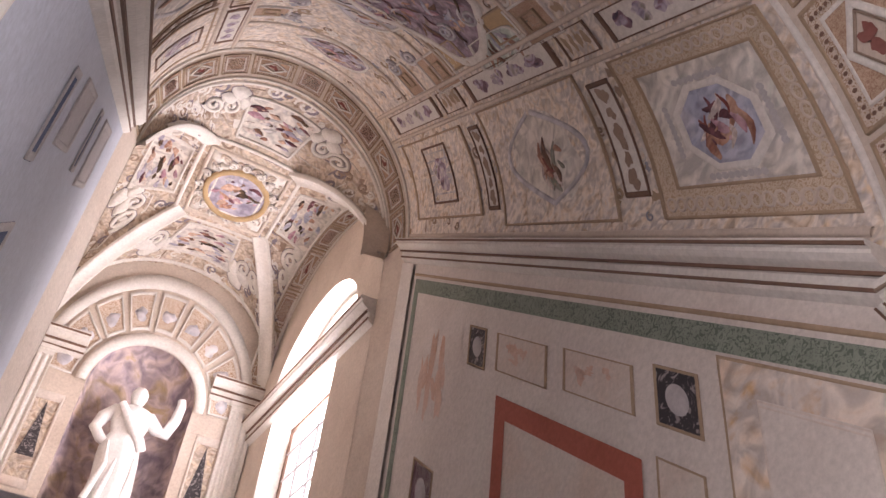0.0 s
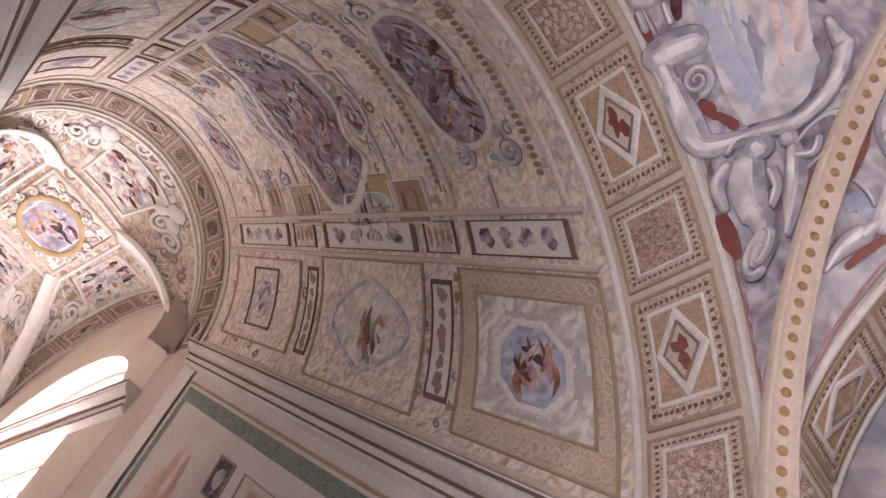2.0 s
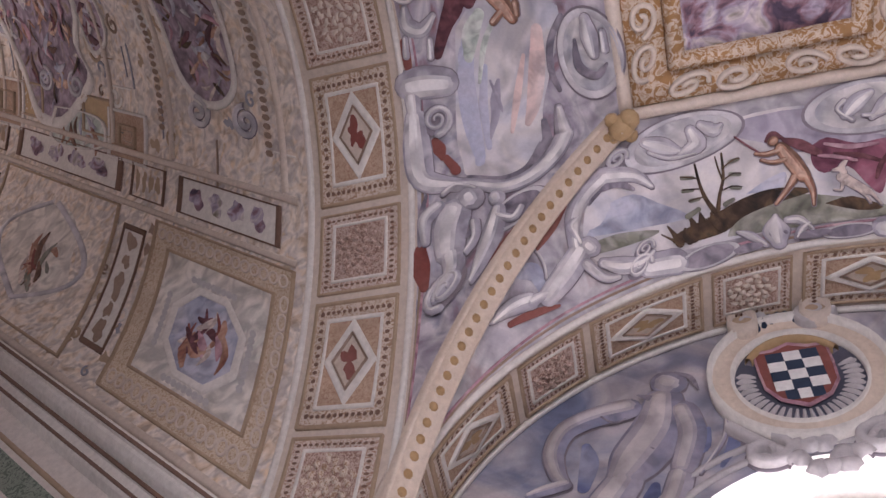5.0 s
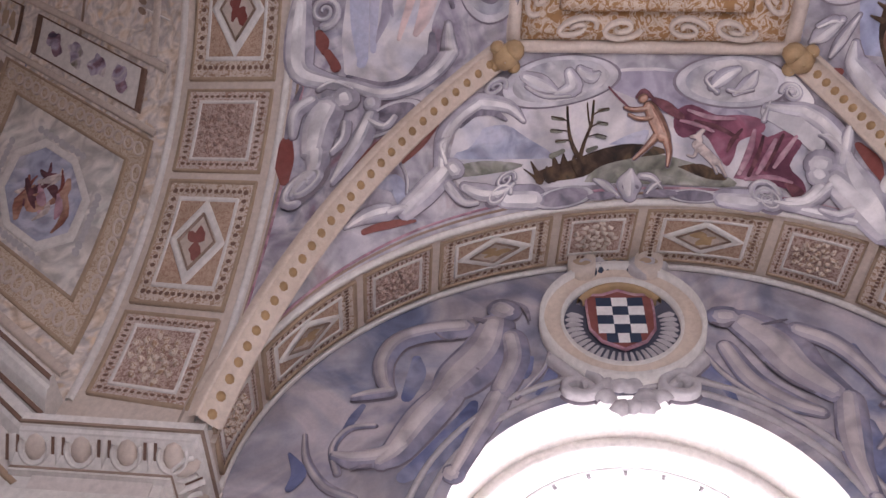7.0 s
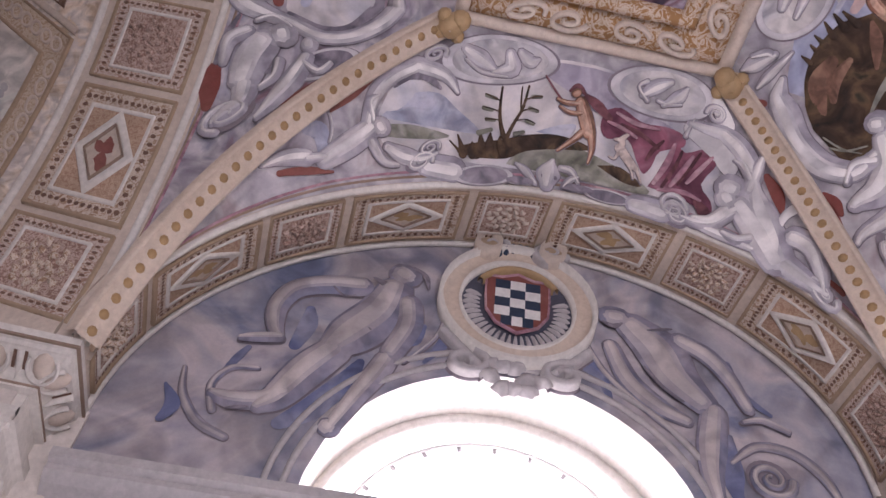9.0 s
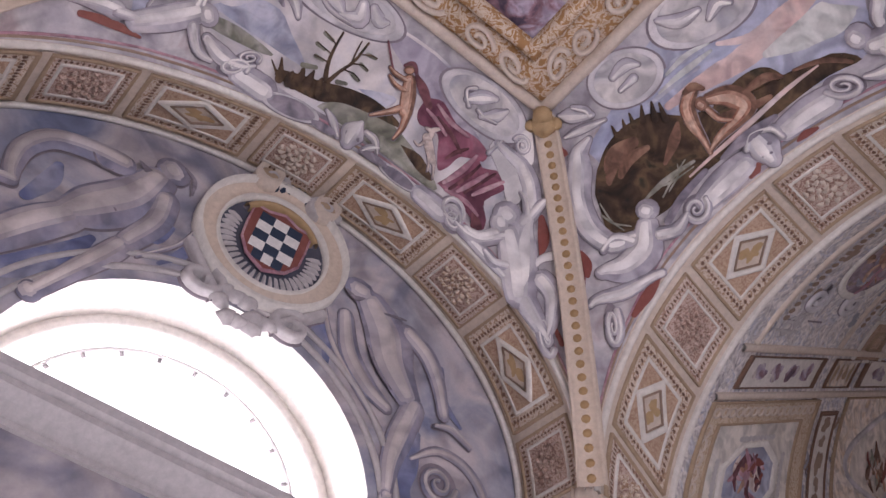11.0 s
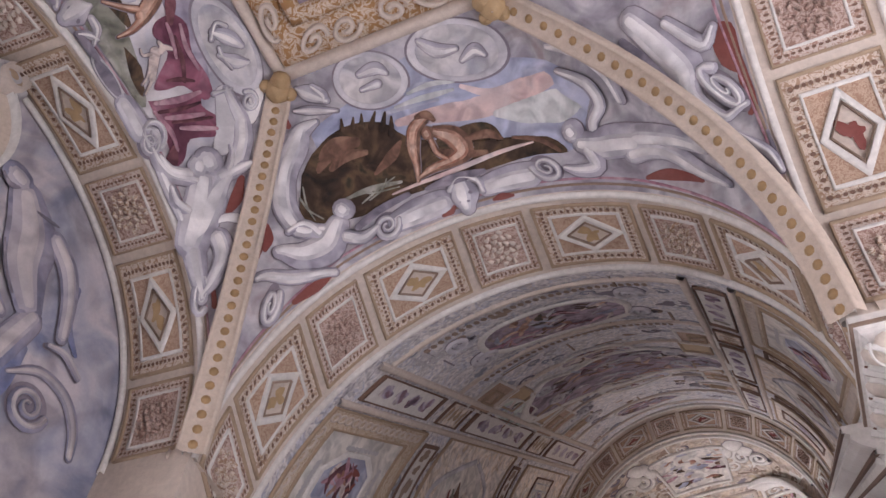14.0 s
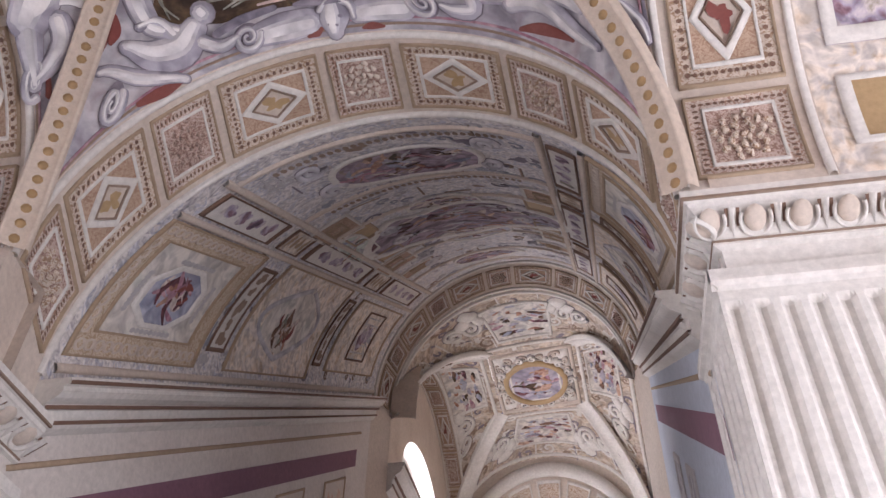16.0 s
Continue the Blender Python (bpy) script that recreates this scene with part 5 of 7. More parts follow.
brush(web_b, f, "mask_shape", (BODY, BODY_LIGHT), [[(0.48, 0.125, 0.126), (0.477, 0.068, 0.167), (0.474, 0.012, 0.091)],
    [(0.462, 0.112, 0.042), (0.48, 0.157, 0.05), (0.501, 0.126, 0.05), (0.502, 0.062, 0.033)]], 0.014, 0.02, True)
brush(web_b, f, "hollow", (SHADOW_GREY, None), [[(0.471, 0.085, 0.017), (0.473, 0.078, 0.017)],
    [(0.485, 0.073, 0.017), (0.487, 0.07, 0.017)],
    [(0.469, 0.041, 0.013), (0.479, 0.033, 0.012)],
    [(0.333, 0.123, 0.042), (0.366, 0.148, 0.047), (0.41, 0.159, 0.034)],
    [(0.436, 0.152, 0.021), (0.474, 0.155, 0.063), (0.516, 0.153, 0.029)]], 0.034, 0.002, False)
brush(web_b, f, "putto_shape", (BODY, BODY_LIGHT), [[(0.308, 0.19, 0.127), (0.285, 0.139, 0.189), (0.246, 0.215, 0.166), (0.211, 0.403, 0.083)],
    [(0.277, 0.224, 0.084), (0.259, 0.34, 0.076), (0.232, 0.426, 0.042)],
    [(0.315, 0.12, 0.084), (0.336, 0.075, 0.076), (0.358, 0.087, 0.038)],
    [(0.321, 0.241, 0.123), (0.322, 0.235, 0.123)]], 0.015, 0.02, True)
brush(web_b, f, "putto_shape", (BODY, BODY_LIGHT), [[(0.663, 0.225, 0.117), (0.696, 0.224, 0.176), (0.737, 0.298, 0.171)],
    [(0.694, 0.301, 0.07), (0.725, 0.465, 0.084), (0.73, 0.605, 0.073), (0.707, 0.612, 0.039)],
    [(0.666, 0.194, 0.078), (0.662, 0.109, 0.085), (0.634, 0.091, 0.067), (0.618, 0.109, 0.032)],
    [(0.662, 0.286, 0.126), (0.662, 0.281, 0.126)]], 0.015, 0.02, True)
brush(web_b, f, "putto_shape", (BODY, BODY_LIGHT), [[(0.728, 0.288, 0.143), (0.779, 0.428, 0.127), (0.834, 0.64, 0.089)],
    [(0.724, 0.21, 0.126), (0.775, 0.326, 0.105), (0.811, 0.305, 0.08), (0.845, 0.363, 0.036)]], 0.013, 0.018, True)
brush(web_b, f, "red_field", (DARKRED, None), [[(0.716, 0.077, 0.023), (0.753, 0.137, 0.061), (0.797, 0.193, 0.022)],
    [(0.192, 0.873, 0.054), (0.178, 0.742, 0.06), (0.15, 0.747, 0.035)],
    [(0.223, 0.026, 0.03), (0.256, 0.012, 0.061), (0.281, 0.012, 0.024)],
    [(0.825, 0.67, 0.021), (0.857, 0.767, 0.031), (0.884, 0.871, 0.015)]], 0.007, 0.002, False)
curl(web_b, f, (BODY, BODY_LIGHT), 0.183, 0.161, 0.094, 0.041, -1, 0, 0.014)
f = fresco("drapery_fresco", "rose and blue painted drapery in a grey scrolled frame")
field(web_a, f, "sky", PALESKY, [(0.543, 0.279), (0.493, 0.481), (0.518, 0.793), (0.608, 0.713), (0.66, 0.647), (0.694, 0.643), (0.728, 0.596), (0.718, 0.293), (0.686, 0.219), (0.637, 0.222)], 0.005)
brush(web_a, f, "robe", (SKYBLUE, None), [[(0.549, 0.345, 0.07), (0.598, 0.292, 0.109), (0.656, 0.295, 0.104), (0.704, 0.321, 0.056)],
    [(0.593, 0.397, 0.033), (0.638, 0.364, 0.052), (0.69, 0.366, 0.033)]], 0.0065, 0.003, False)
brush(web_a, f, "robe", (ROBE_GREEN, None), [[(0.527, 0.41, 0.069), (0.55, 0.354, 0.103), (0.58, 0.32, 0.061)],
    [(0.533, 0.484, 0.023), (0.566, 0.411, 0.037), (0.611, 0.36, 0.019)]], 0.008, 0.003, False)
brush(web_a, f, "cloud", (EVENING_PINK, None), [[(0.55, 0.679, 0.067), (0.601, 0.653, 0.099), (0.649, 0.61, 0.082), (0.673, 0.569, 0.037)],
    [(0.584, 0.596, 0.023), (0.635, 0.537, 0.046), (0.679, 0.487, 0.023)]], 0.0065, 0.002, False)
brush(web_a, f, "cloud", (DUSK, None), [[(0.612, 0.454, 0.023), (0.634, 0.427, 0.06), (0.654, 0.416, 0.051), (0.681, 0.374, 0.019)],
    [(0.611, 0.414, 0.014), (0.641, 0.445, 0.023), (0.651, 0.453, 0.012)]], 0.0082, 0.002, False)
brush(web_a, f, "painted_figure", (SKIN, SKIN_LIGHT), [[(0.498, 0.474, 0.091), (0.514, 0.531, 0.104), (0.534, 0.573, 0.068)],
    [(0.525, 0.525, 0.045), (0.538, 0.476, 0.046)],
    [(0.514, 0.6, 0.045), (0.529, 0.6, 0.036)]], 0.01, 0.005, True)
brush(web_a, f, "robe", (WINE, None), [[(0.485, 0.318, 0.092), (0.512, 0.297, 0.117), (0.539, 0.231, 0.081), (0.57, 0.17, 0.057)],
    [(0.49, 0.414, 0.091), (0.512, 0.37, 0.069)]], 0.008, 0.003, False)
brush(web_a, f, "red_field", (DARKRED, None), [[(0.665, 0.104, 0.048), (0.674, 0.12, 0.081), (0.685, 0.132, 0.033)],
    [(0.768, 0.023, 0.067), (0.784, 0.027, 0.111), (0.807, 0.077, 0.052)],
    [(0.777, 0.904, 0.021), (0.789, 0.858, 0.046), (0.806, 0.782, 0.033), (0.819, 0.731, 0.012)],
    [(0.55, 0.012, 0.049), (0.57, 0.012, 0.053), (0.589, 0.012, 0.019)],
    [(0.687, 0.151, 0.047), (0.704, 0.199, 0.061)]], 0.007, 0.002, False)
brush(web_a, f, "scroll", (BODY, BODY_LIGHT), [[(0.634, 0.014, 0.121), (0.668, 0.012, 0.167), (0.7, 0.035, 0.155), (0.716, 0.173, 0.102), (0.726, 0.321, 0.082), (0.741, 0.546, 0.094), (0.738, 0.707, 0.11), (0.72, 0.761, 0.115), (0.695, 0.733, 0.099), (0.661, 0.726, 0.045)],
    [(0.612, 0.012, 0.097), (0.637, 0.012, 0.072), (0.669, 0.012, 0.033)]], 0.012, 0.02, True)
brush(web_a, f, "block", (BODY, BODY_LIGHT), [[(0.598, 0.012, 0.185), (0.599, 0.09, 0.193), (0.603, 0.185, 0.167)]], 0.014, 0.02, True)
brush(web_a, f, "hollow", (SHADOW_GREY, None), [[(0.716, 0.281, 0.023), (0.731, 0.503, 0.036), (0.728, 0.643, 0.054), (0.704, 0.652, 0.063), (0.675, 0.648, 0.036)],
    [(0.531, 0.805, 0.03), (0.568, 0.738, 0.044), (0.608, 0.722, 0.04), (0.636, 0.747, 0.027)]], 0.0135, 0.003, False)
curl(web_a, f, (BODY, BODY_LIGHT), 0.643, 0.124, 0.086, 0.043, 1, 0, 0.024)
curl(web_a, f, (BODY, BODY_LIGHT), 0.823, 0.333, 0.123, 0.051, -1, 0, 0.024)
medallion(web_a, f, "shell", GRISAILLE_LIGHT, BODY, 0.587, 0.912, 0.063, 0.138, 0.012)
brush(web_a, f, "hollow", (SHADOW_GREY, None), [[(0.566, 0.855, 0.022), (0.604, 0.858, 0.056), (0.619, 0.932, 0.047), (0.601, 0.985, 0.017)]], 0.022, 0.003, False)
brush(web_a, f, "relief", (BODY, BODY_LIGHT), [[(0.534, 0.916, 0.063), (0.56, 0.923, 0.106), (0.586, 0.931, 0.064)],
    [(0.553, 0.985, 0.041), (0.579, 0.985, 0.05)]], 0.024, 0.01, True)
brush(web_a, f, "ring_shape", (BODY, BODY_LIGHT), [[(0.477, 0.022, 0.033), (0.498, 0.012, 0.043), (0.503, 0.073, 0.043), (0.486, 0.125, 0.033)],
    [(0.512, 0.046, 0.038), (0.532, 0.043, 0.096), (0.539, 0.111, 0.082), (0.524, 0.18, 0.038)],
    [(0.546, 0.02, 0.034), (0.566, 0.012, 0.044)],
    [(0.552, 0.144, 0.034), (0.572, 0.133, 0.043)]], 0.012, 0.012, True)
brush(web_a, f, "putto_shape", (BODY, BODY_LIGHT), [[(0.792, 0.311, 0.153), (0.81, 0.367, 0.12), (0.82, 0.281, 0.098), (0.828, 0.233, 0.047)],
    [(0.749, 0.247, 0.19), (0.764, 0.233, 0.206), (0.786, 0.27, 0.176)],
    [(0.735, 0.126, 0.083), (0.743, 0.049, 0.082), (0.765, 0.06, 0.05)],
    [(0.769, 0.43, 0.066), (0.787, 0.494, 0.052), (0.798, 0.457, 0.03)],
    [(0.725, 0.145, 0.032), (0.721, 0.221, 0.037), (0.733, 0.351, 0.032)],
    [(0.74, 0.334, 0.15), (0.742, 0.344, 0.149)]], 0.016, 0.02, True)
brush(web_a, f, "putto_shape", (BODY, BODY_LIGHT), [[(0.765, 0.583, 0.096), (0.792, 0.645, 0.141), (0.816, 0.665, 0.096), (0.83, 0.67, 0.033)],
    [(0.75, 0.522, 0.098), (0.752, 0.533, 0.098)],
    [(0.771, 0.611, 0.052), (0.78, 0.77, 0.055), (0.771, 0.785, 0.039)]], 0.014, 0.018, True)
medallion(web_a, f, "vase", SHADOW_GREY, BODY, 0.77, 0.735, 0.018, 0.176, 0.012)
brush(web_a, f, "hollow", (SHADOW_GREY, None), [[(0.718, 0.05, 0.019), (0.74, 0.019, 0.037), (0.764, 0.016, 0.023)],
    [(0.769, 0.43, 0.018), (0.778, 0.408, 0.031), (0.78, 0.34, 0.018)]], 0.0145, 0.002, False)
f = fresco("scrollwork_fresco", "grey painted scrolls in the vault field by the court arch")
field(web_c, f, "red_field", DARKRED, [(0.286, 0.112), (0.294, 0.012), (0.265, 0.012), (0.22, 0.012), (0.203, 0.119), (0.242, 0.02), (0.249, 0.135)], 0.006)
brush(web_c, f, "scroll", (BODY, BODY_LIGHT), [[(0.281, 0.442, 0.137), (0.255, 0.412, 0.179), (0.228, 0.402, 0.176), (0.191, 0.59, 0.09), (0.183, 0.39, 0.057), (0.216, 0.084, 0.031)],
    [(0.283, 0.284, 0.064), (0.267, 0.174, 0.079), (0.287, 0.087, 0.047)],
    [(0.163, 0.412, 0.036), (0.168, 0.097, 0.05), (0.156, 0.012, 0.03)]], 0.012, 0.018, True)
curl(web_c, f, (BODY, BODY_LIGHT), 0.223, 0.195, 0.115, 0.052, 1, 0, 0.018)
brush(web_c, f, "hollow", (SHADOW_GREY, None), [[(0.148, 0.658, 0.02), (0.153, 0.356, 0.03), (0.135, 0.351, 0.015)],
    [(0.195, 0.012, 0.015), (0.163, 0.012, 0.025)],
    [(0.25, 0.665, 0.039), (0.226, 0.682, 0.055), (0.203, 0.687, 0.027)]], 0.009, 0.002, False)

# dark red grounds and fine line work beside the ribs
for surf, runs in ((web_b, ((0.05, 0.27, DARKRED), (0.73, 0.95, RUST))), (web_a, ((0.76, 0.95, DARKRED),)), (web_w, ((0.05, 0.26, WINE), (0.74, 0.95, WINE))), (web_c, ((0.06, 0.27, RUST),))):
    f = fresco("rib_border_fresco", "dark red painted ground in gaps along the vault rib")
    for u0, u1, mt in runs:
        steps = 5
        for k in range(steps):
            a, b = u0 + (u1 - u0) * (k + 0.12) / steps, u0 + (u1 - u0) * (k + 0.82) / steps
            brush(surf, f, "red_field", (mt, None), [[(a, 0.90, 0.012), ((a + b) / 2, 0.87, 0.05), (b, 0.90, 0.012)]], 0.006, 0.002, False)
        surf.strip(Mesh(), [(u0 + (u1 - u0) * i / 16, 0.965) for i in range(17)], 0.014, 0.008).done("fillet", SEPIA, f)
for surf in (web_w, web_b, web_a, web_c):
    f = fresco("arch_border_fresco", "thin painted lines along the arch's edge")
    for v, mt in ((0.028, SEPIA), (0.055, ROSE_FOLD)):
        surf.strip(Mesh(), [(0.04 + 0.92 * i / 60, v) for i in range(61)], 0.014, 0.006).done("painted_line", mt, f)

# gilt masks where the ribs meet the crown frame
for p in (FA, FB, FC, FD):
    mk = Mesh()
    c = p + Vector((0, 0, -0.05))
    away = (p - Vector((0.3, -0.4, FRAME_Z))).normalized()
    side = away.cross(Vector((0, 0, 1)))
    for dx, dz, r in ((0, 0, 0.075), (0.0, 0.06, 0.06), (0.07, 0.0, 0.04), (-0.07, 0.0, 0.04), (0, -0.07, 0.045)):
        cc = c + side * dx + away * (-dz) + Vector((0, 0, -0.02))
        mk.rows([[cc + Vector((r * math.cos(a) * math.cos(b), r * math.sin(a) * math.cos(b), r * math.sin(b))) for a in [j * math.pi / 5 for j in range(10)]] for b in [-1.5, -0.9, -0.3, 0.3, 0.9, 1.5]], True)
    tagged(mk.done("gilt_mask", GILT), "gilt mask-like boss at the corner of the crown frame", "boss", "bosses round the crown")
# ---- vaults over the two flights ----
flight_a = loft(arm_a, end_a, (0.2, 4.0, 4.5))
flight_b = loft(arm_b, end_b, (0.0, -4.0, 4.0))


def guilloche(surf, fr, u0, u1, v0, v1, n, along_v=True):
    """A row of small interlaced rings between two lines."""
    m = Mesh()
    for k in range(n):
        s = (k + 0.5) / n
        u, v = ((u0 + u1) / 2, v0 + (v1 - v0) * s) if along_v else (u0 + (u1 - u0) * s, (v0 + v1) / 2)
        a, b = ((u1 - u0) * 0.42, (v1 - v0) / n * 0.52) if along_v else ((u1 - u0) / n * 0.52, (v1 - v0) * 0.42)
        surf.ring(m, oval_uv(u, v, a, b, 12), 0.35, 0.018, 0.006)
    return m.done("guilloche", CREAM, fr)


def framed(surf, fr, pts, mat, frame_mat, wide=0.08, high=0.02, name="panel"):
    p = surf.patch(Mesh(), pts, 0.007, 5).done(name, mat, fr)
    surf.ring(Mesh(), pts, wide, high, 0.004).done("frame", frame_mat, p)
    return p


CROWN_FIELDS = (
    ([(0.591, 0.17), (0.597, 0.125), (0.573, 0.099), (0.526, 0.089), (0.473, 0.089), (0.423, 0.093), (0.396, 0.116), (0.393, 0.154), (0.425, 0.184), (0.483, 0.193), (0.54, 0.195)], CROWN_DARK, 60),
    ([(0.697, 0.50), (0.691, 0.44), (0.634, 0.42), (0.578, 0.385), (0.50, 0.375), (0.44, 0.40), (0.40, 0.38), (0.37, 0.40), (0.32, 0.46), (0.325, 0.52), (0.38, 0.55), (0.44, 0.58), (0.50, 0.60), (0.579, 0.56), (0.642, 0.545)], CROWN_DARK, 110),
    ([(0.575, 0.61), (0.57, 0.57), (0.50, 0.575), (0.44, 0.57), (0.445, 0.63), (0.50, 0.665)], PALESKY, 24),
    ([(0.554, 0.376), (0.545, 0.334), (0.499, 0.318), (0.452, 0.324), (0.433, 0.361), (0.50, 0.372)], CROWN_DARK, 26),
    ([(0.57, 0.85), (0.513, 0.815), (0.445, 0.807), (0.41, 0.828), (0.422, 0.885), (0.484, 0.906)], CROWN_DARK, 40),
    ([(0.335, 0.47), (0.337, 0.41), (0.33, 0.36), (0.297, 0.358), (0.285, 0.423), (0.29, 0.48)], ROBE_GREEN, 12))


def crowd(surf, parent, pts, count, seed, grow=1.0, mats=None, base=0.0105, wide=1.0):
    """Many short strokes that stand for a crowded group of draped shapes."""
    rnd = random.Random(seed)
    us, vs = [q[0] for q in pts], [q[1] for q in pts]
    cu, cv = sum(us) / len(us), sum(vs) / len(vs)
    mats = mats or (WINE, SKIN, FLESH_PALE, DUSK, EARTH, ROSE_FOLD, HAZE, GRISAILLE_LIGHT, DARKSCENE, SKIN_LIGHT)
    for k in range(count):
        i = rnd.randrange(len(pts))
        j, r = (i + 1) % len(pts), rnd.random() ** 0.5 * 0.9
        e = rnd.random()
        u, v = cu + ((us[i] * e + us[j] * (1 - e)) - cu) * r, cv + ((vs[i] * e + vs[j] * (1 - e)) - cv) * r
        t, size = rnd.uniform(0, 6.28), rnd.uniform(0.6, 1.3) * grow
        du, dv = 0.017 * size * math.cos(t), 0.011 * size * math.sin(t)
        w = 0.055 * wide * size * rnd.uniform(0.5, 1.2)
        brush_line(surf, m := Mesh(), bend_path([(u - du, v - dv, w * 0.4), (u + dv * 0.4, v + du * 0.4, w), (u + du, v + dv, w * 0.3)], 3), base + 0.00012 * k, 0.004)
        m.done("painted_shape", mats[rnd.randrange(len(mats))], parent)


def flight_vault(name, surf, mat, seed, mirrored, label):
    tagged(surf.sheet(Mesh(), nu=64, nv=40).done(name, mat), label, "ceiling", kind="structure")
    sides = (lambda u: u, lambda u: 1 - u)
    for side, q in enumerate(sides):
        f = fresco("vault_fresco", "painted panels with an octagon, small figures and guilloche borders")
        def bx(u0, u1, v0, v1, n=6):
            return box_uv(q(u0), q(u1), v0, v1, n)
        # nearest panel with its octagon
        framed(surf, f, bx(0.03, 0.228, 0.012, 0.232), TANBAND, OCHRE, 0.03, 0.025)
        surf.patch(Mesh(), bx(0.062, 0.20, 0.035, 0.205), 0.010, 5).done("field", FIELD, f)
        surf.ring(Mesh(), bx(0.062, 0.20, 0.035, 0.205), 0.05, 0.022, 0.010).done("field_frame", OCHRE, f)
        guilloche(surf, f, q(0.036), q(0.056), 0.02, 0.225, 15)
        guilloche(surf, f, q(0.205), q(0.222), 0.02, 0.225, 15)
        guilloche(surf, f, q(0.06), q(0.20), 0.014, 0.030, 8, False)
        o = surf.patch(Mesh(), poly_uv(q(0.125), 0.118, 0.044, 0.050, 8, 0.39), 0.015, 5).done("octagon", HAZE, f)
        surf.ring(Mesh(), poly_uv(q(0.125), 0.118, 0.052, 0.060, 8, 0.39), 0.17, 0.026, 0.012).done("octagon_frame", WHITE, o)
        crowd(surf, o, poly_uv(q(0.122), 0.118, 0.030, 0.034, 6, 0.3, 1), 22, seed + 3, 1.05, (WINE, DARKRED, ROSE_FOLD, SKIN, FLESH_PALE), 0.017, 1.2)
        for u, v, a, b in ((0.178, 0.12, 0.008, 0.035), (0.072, 0.12, 0.006, 0.035), (0.125, 0.055, 0.03, 0.008), (0.125, 0.182, 0.03, 0.008)):
            m = Mesh()
            for k in range(9):
                s = -1 + 2 * (k + 0.5) / 9
                uu, vv = (q(u), v + b * s) if b > a else (q(u + a * s), v)
                surf.patch(m, oval_uv(uu, vv, 0.004, 0.0045, 8), 0.016, 1)
            tagged(m.done("beading", STONE, f), kind="stuff")
        # tall strip, second panel, second strip, third panel
        for v0, v1 in ((0.248, 0.290), (0.600, 0.635)):
            framed(surf, f, bx(0.058, 0.21, v0, v1), WHITE, BROWN, 0.10, 0.02, "candelabra_panel")
            m = Mesh()
            for k, (u, a, b) in enumerate(((0.08, 0.012, 0.010), (0.105, 0.010, 0.006), (0.135, 0.016, 0.009), (0.165, 0.008, 0.007), (0.19, 0.010, 0.010))):
                surf.patch(m, blob_uv(q(u), (v0 + v1) / 2, a, b, seed + k), 0.013, 2)
            m.done("candelabra", SEPIA, f)
        framed(surf, f, bx(0.03, 0.23, 0.305, 0.585), GROTESQUE, OCHRE, 0.035, 0.02)
        surf.patch(Mesh(), blob_uv(q(0.13), 0.44, 0.065, 0.085, seed, 30, 0.12), 0.011, 5).done("vase_field", FIELD, f)
        crowd(surf, f, poly_uv(q(0.115), 0.43, 0.035, 0.035, 6, 0.3, 1), 20, seed + 9, 1.05, (EARTH, SKIN, DARKRED, FLESH_PALE, MEADOW), 0.014, 1.2)
        m = Mesh()
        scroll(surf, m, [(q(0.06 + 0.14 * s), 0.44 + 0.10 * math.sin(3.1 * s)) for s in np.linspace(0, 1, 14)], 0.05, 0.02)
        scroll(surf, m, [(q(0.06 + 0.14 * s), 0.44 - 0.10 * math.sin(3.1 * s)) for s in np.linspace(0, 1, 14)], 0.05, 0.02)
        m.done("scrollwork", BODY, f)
        framed(surf, f, bx(0.05, 0.22, 0.66, 0.95), GROTESQUE, OCHRE, 0.05, 0.02)
        framed(surf, f, bx(0.08, 0.20, 0.75, 0.86), GRISAILLE_LIGHT, BROWN, 0.08, 0.02)
        surf.patch(Mesh(), blob_uv(q(0.14), 0.80, 0.03, 0.03, seed + 2), 0.014).done("painted_figure", SCENE, f)
        # long mouldings along the slope
        for u, w in ((0.015, 0.05), (0.235, 0.045), (0.30, 0.05)):
            surf.strip(Mesh(), [(q(u), 0.01 + 0.98 * i / 20) for i in range(21)], w, 0.025).done("long_moulding", CREAM, f)
        # flat panels between the mouldings
        for k, (v0, v1) in enumerate(((0.035, 0.20), (0.225, 0.29), (0.31, 0.57), (0.60, 0.68), (0.70, 0.93))):
            p = framed(surf, f, bx(0.245, 0.29, v0, v1), WHITE if k % 2 == 0 else GROTESQUE, BROWN, 0.09, 0.02)
            m = Mesh()
            for j in range(4):
                surf.patch(m, blob_uv(q(0.268), v0 + (v1 - v0) * (0.2 + 0.2 * j), 0.012, (v1 - v0) * 0.07, seed + j + k * 5), 0.014, 2)
            m.done("motif", SCENE if k % 2 == 0 else OCHRE, p)
        for k, v in enumerate((0.37, 0.54)):
            framed(surf, f, bx(0.31, 0.365, v - 0.035, v + 0.035), GILT, OCHRE, 0.15, 0.02, "ochre_panel")
    f = fresco("crown_fresco", "large painted ovals with crowded dark figures along the vault's crown")
    for pts, ground, count in CROWN_FIELDS:
        o = field(surf, f, "oval_painting", ground, pts, 0.009)
        closed = [(u, v) for u, v, _ in bend_path([(*q, 0.0) for q in pts + pts[:1]], 3)][:-1]
        surf.ring(Mesh(), [(sum(q[0] for q in pts) / len(pts) * -0.09 + 1.09 * u, sum(q[1] for q in pts) / len(pts) * -0.09 + 1.09 * v) for u, v in closed], 0.10, 0.022, 0.005).done("painting_frame", WHITE, o)
        crowd(surf, o, pts, count, seed + count)
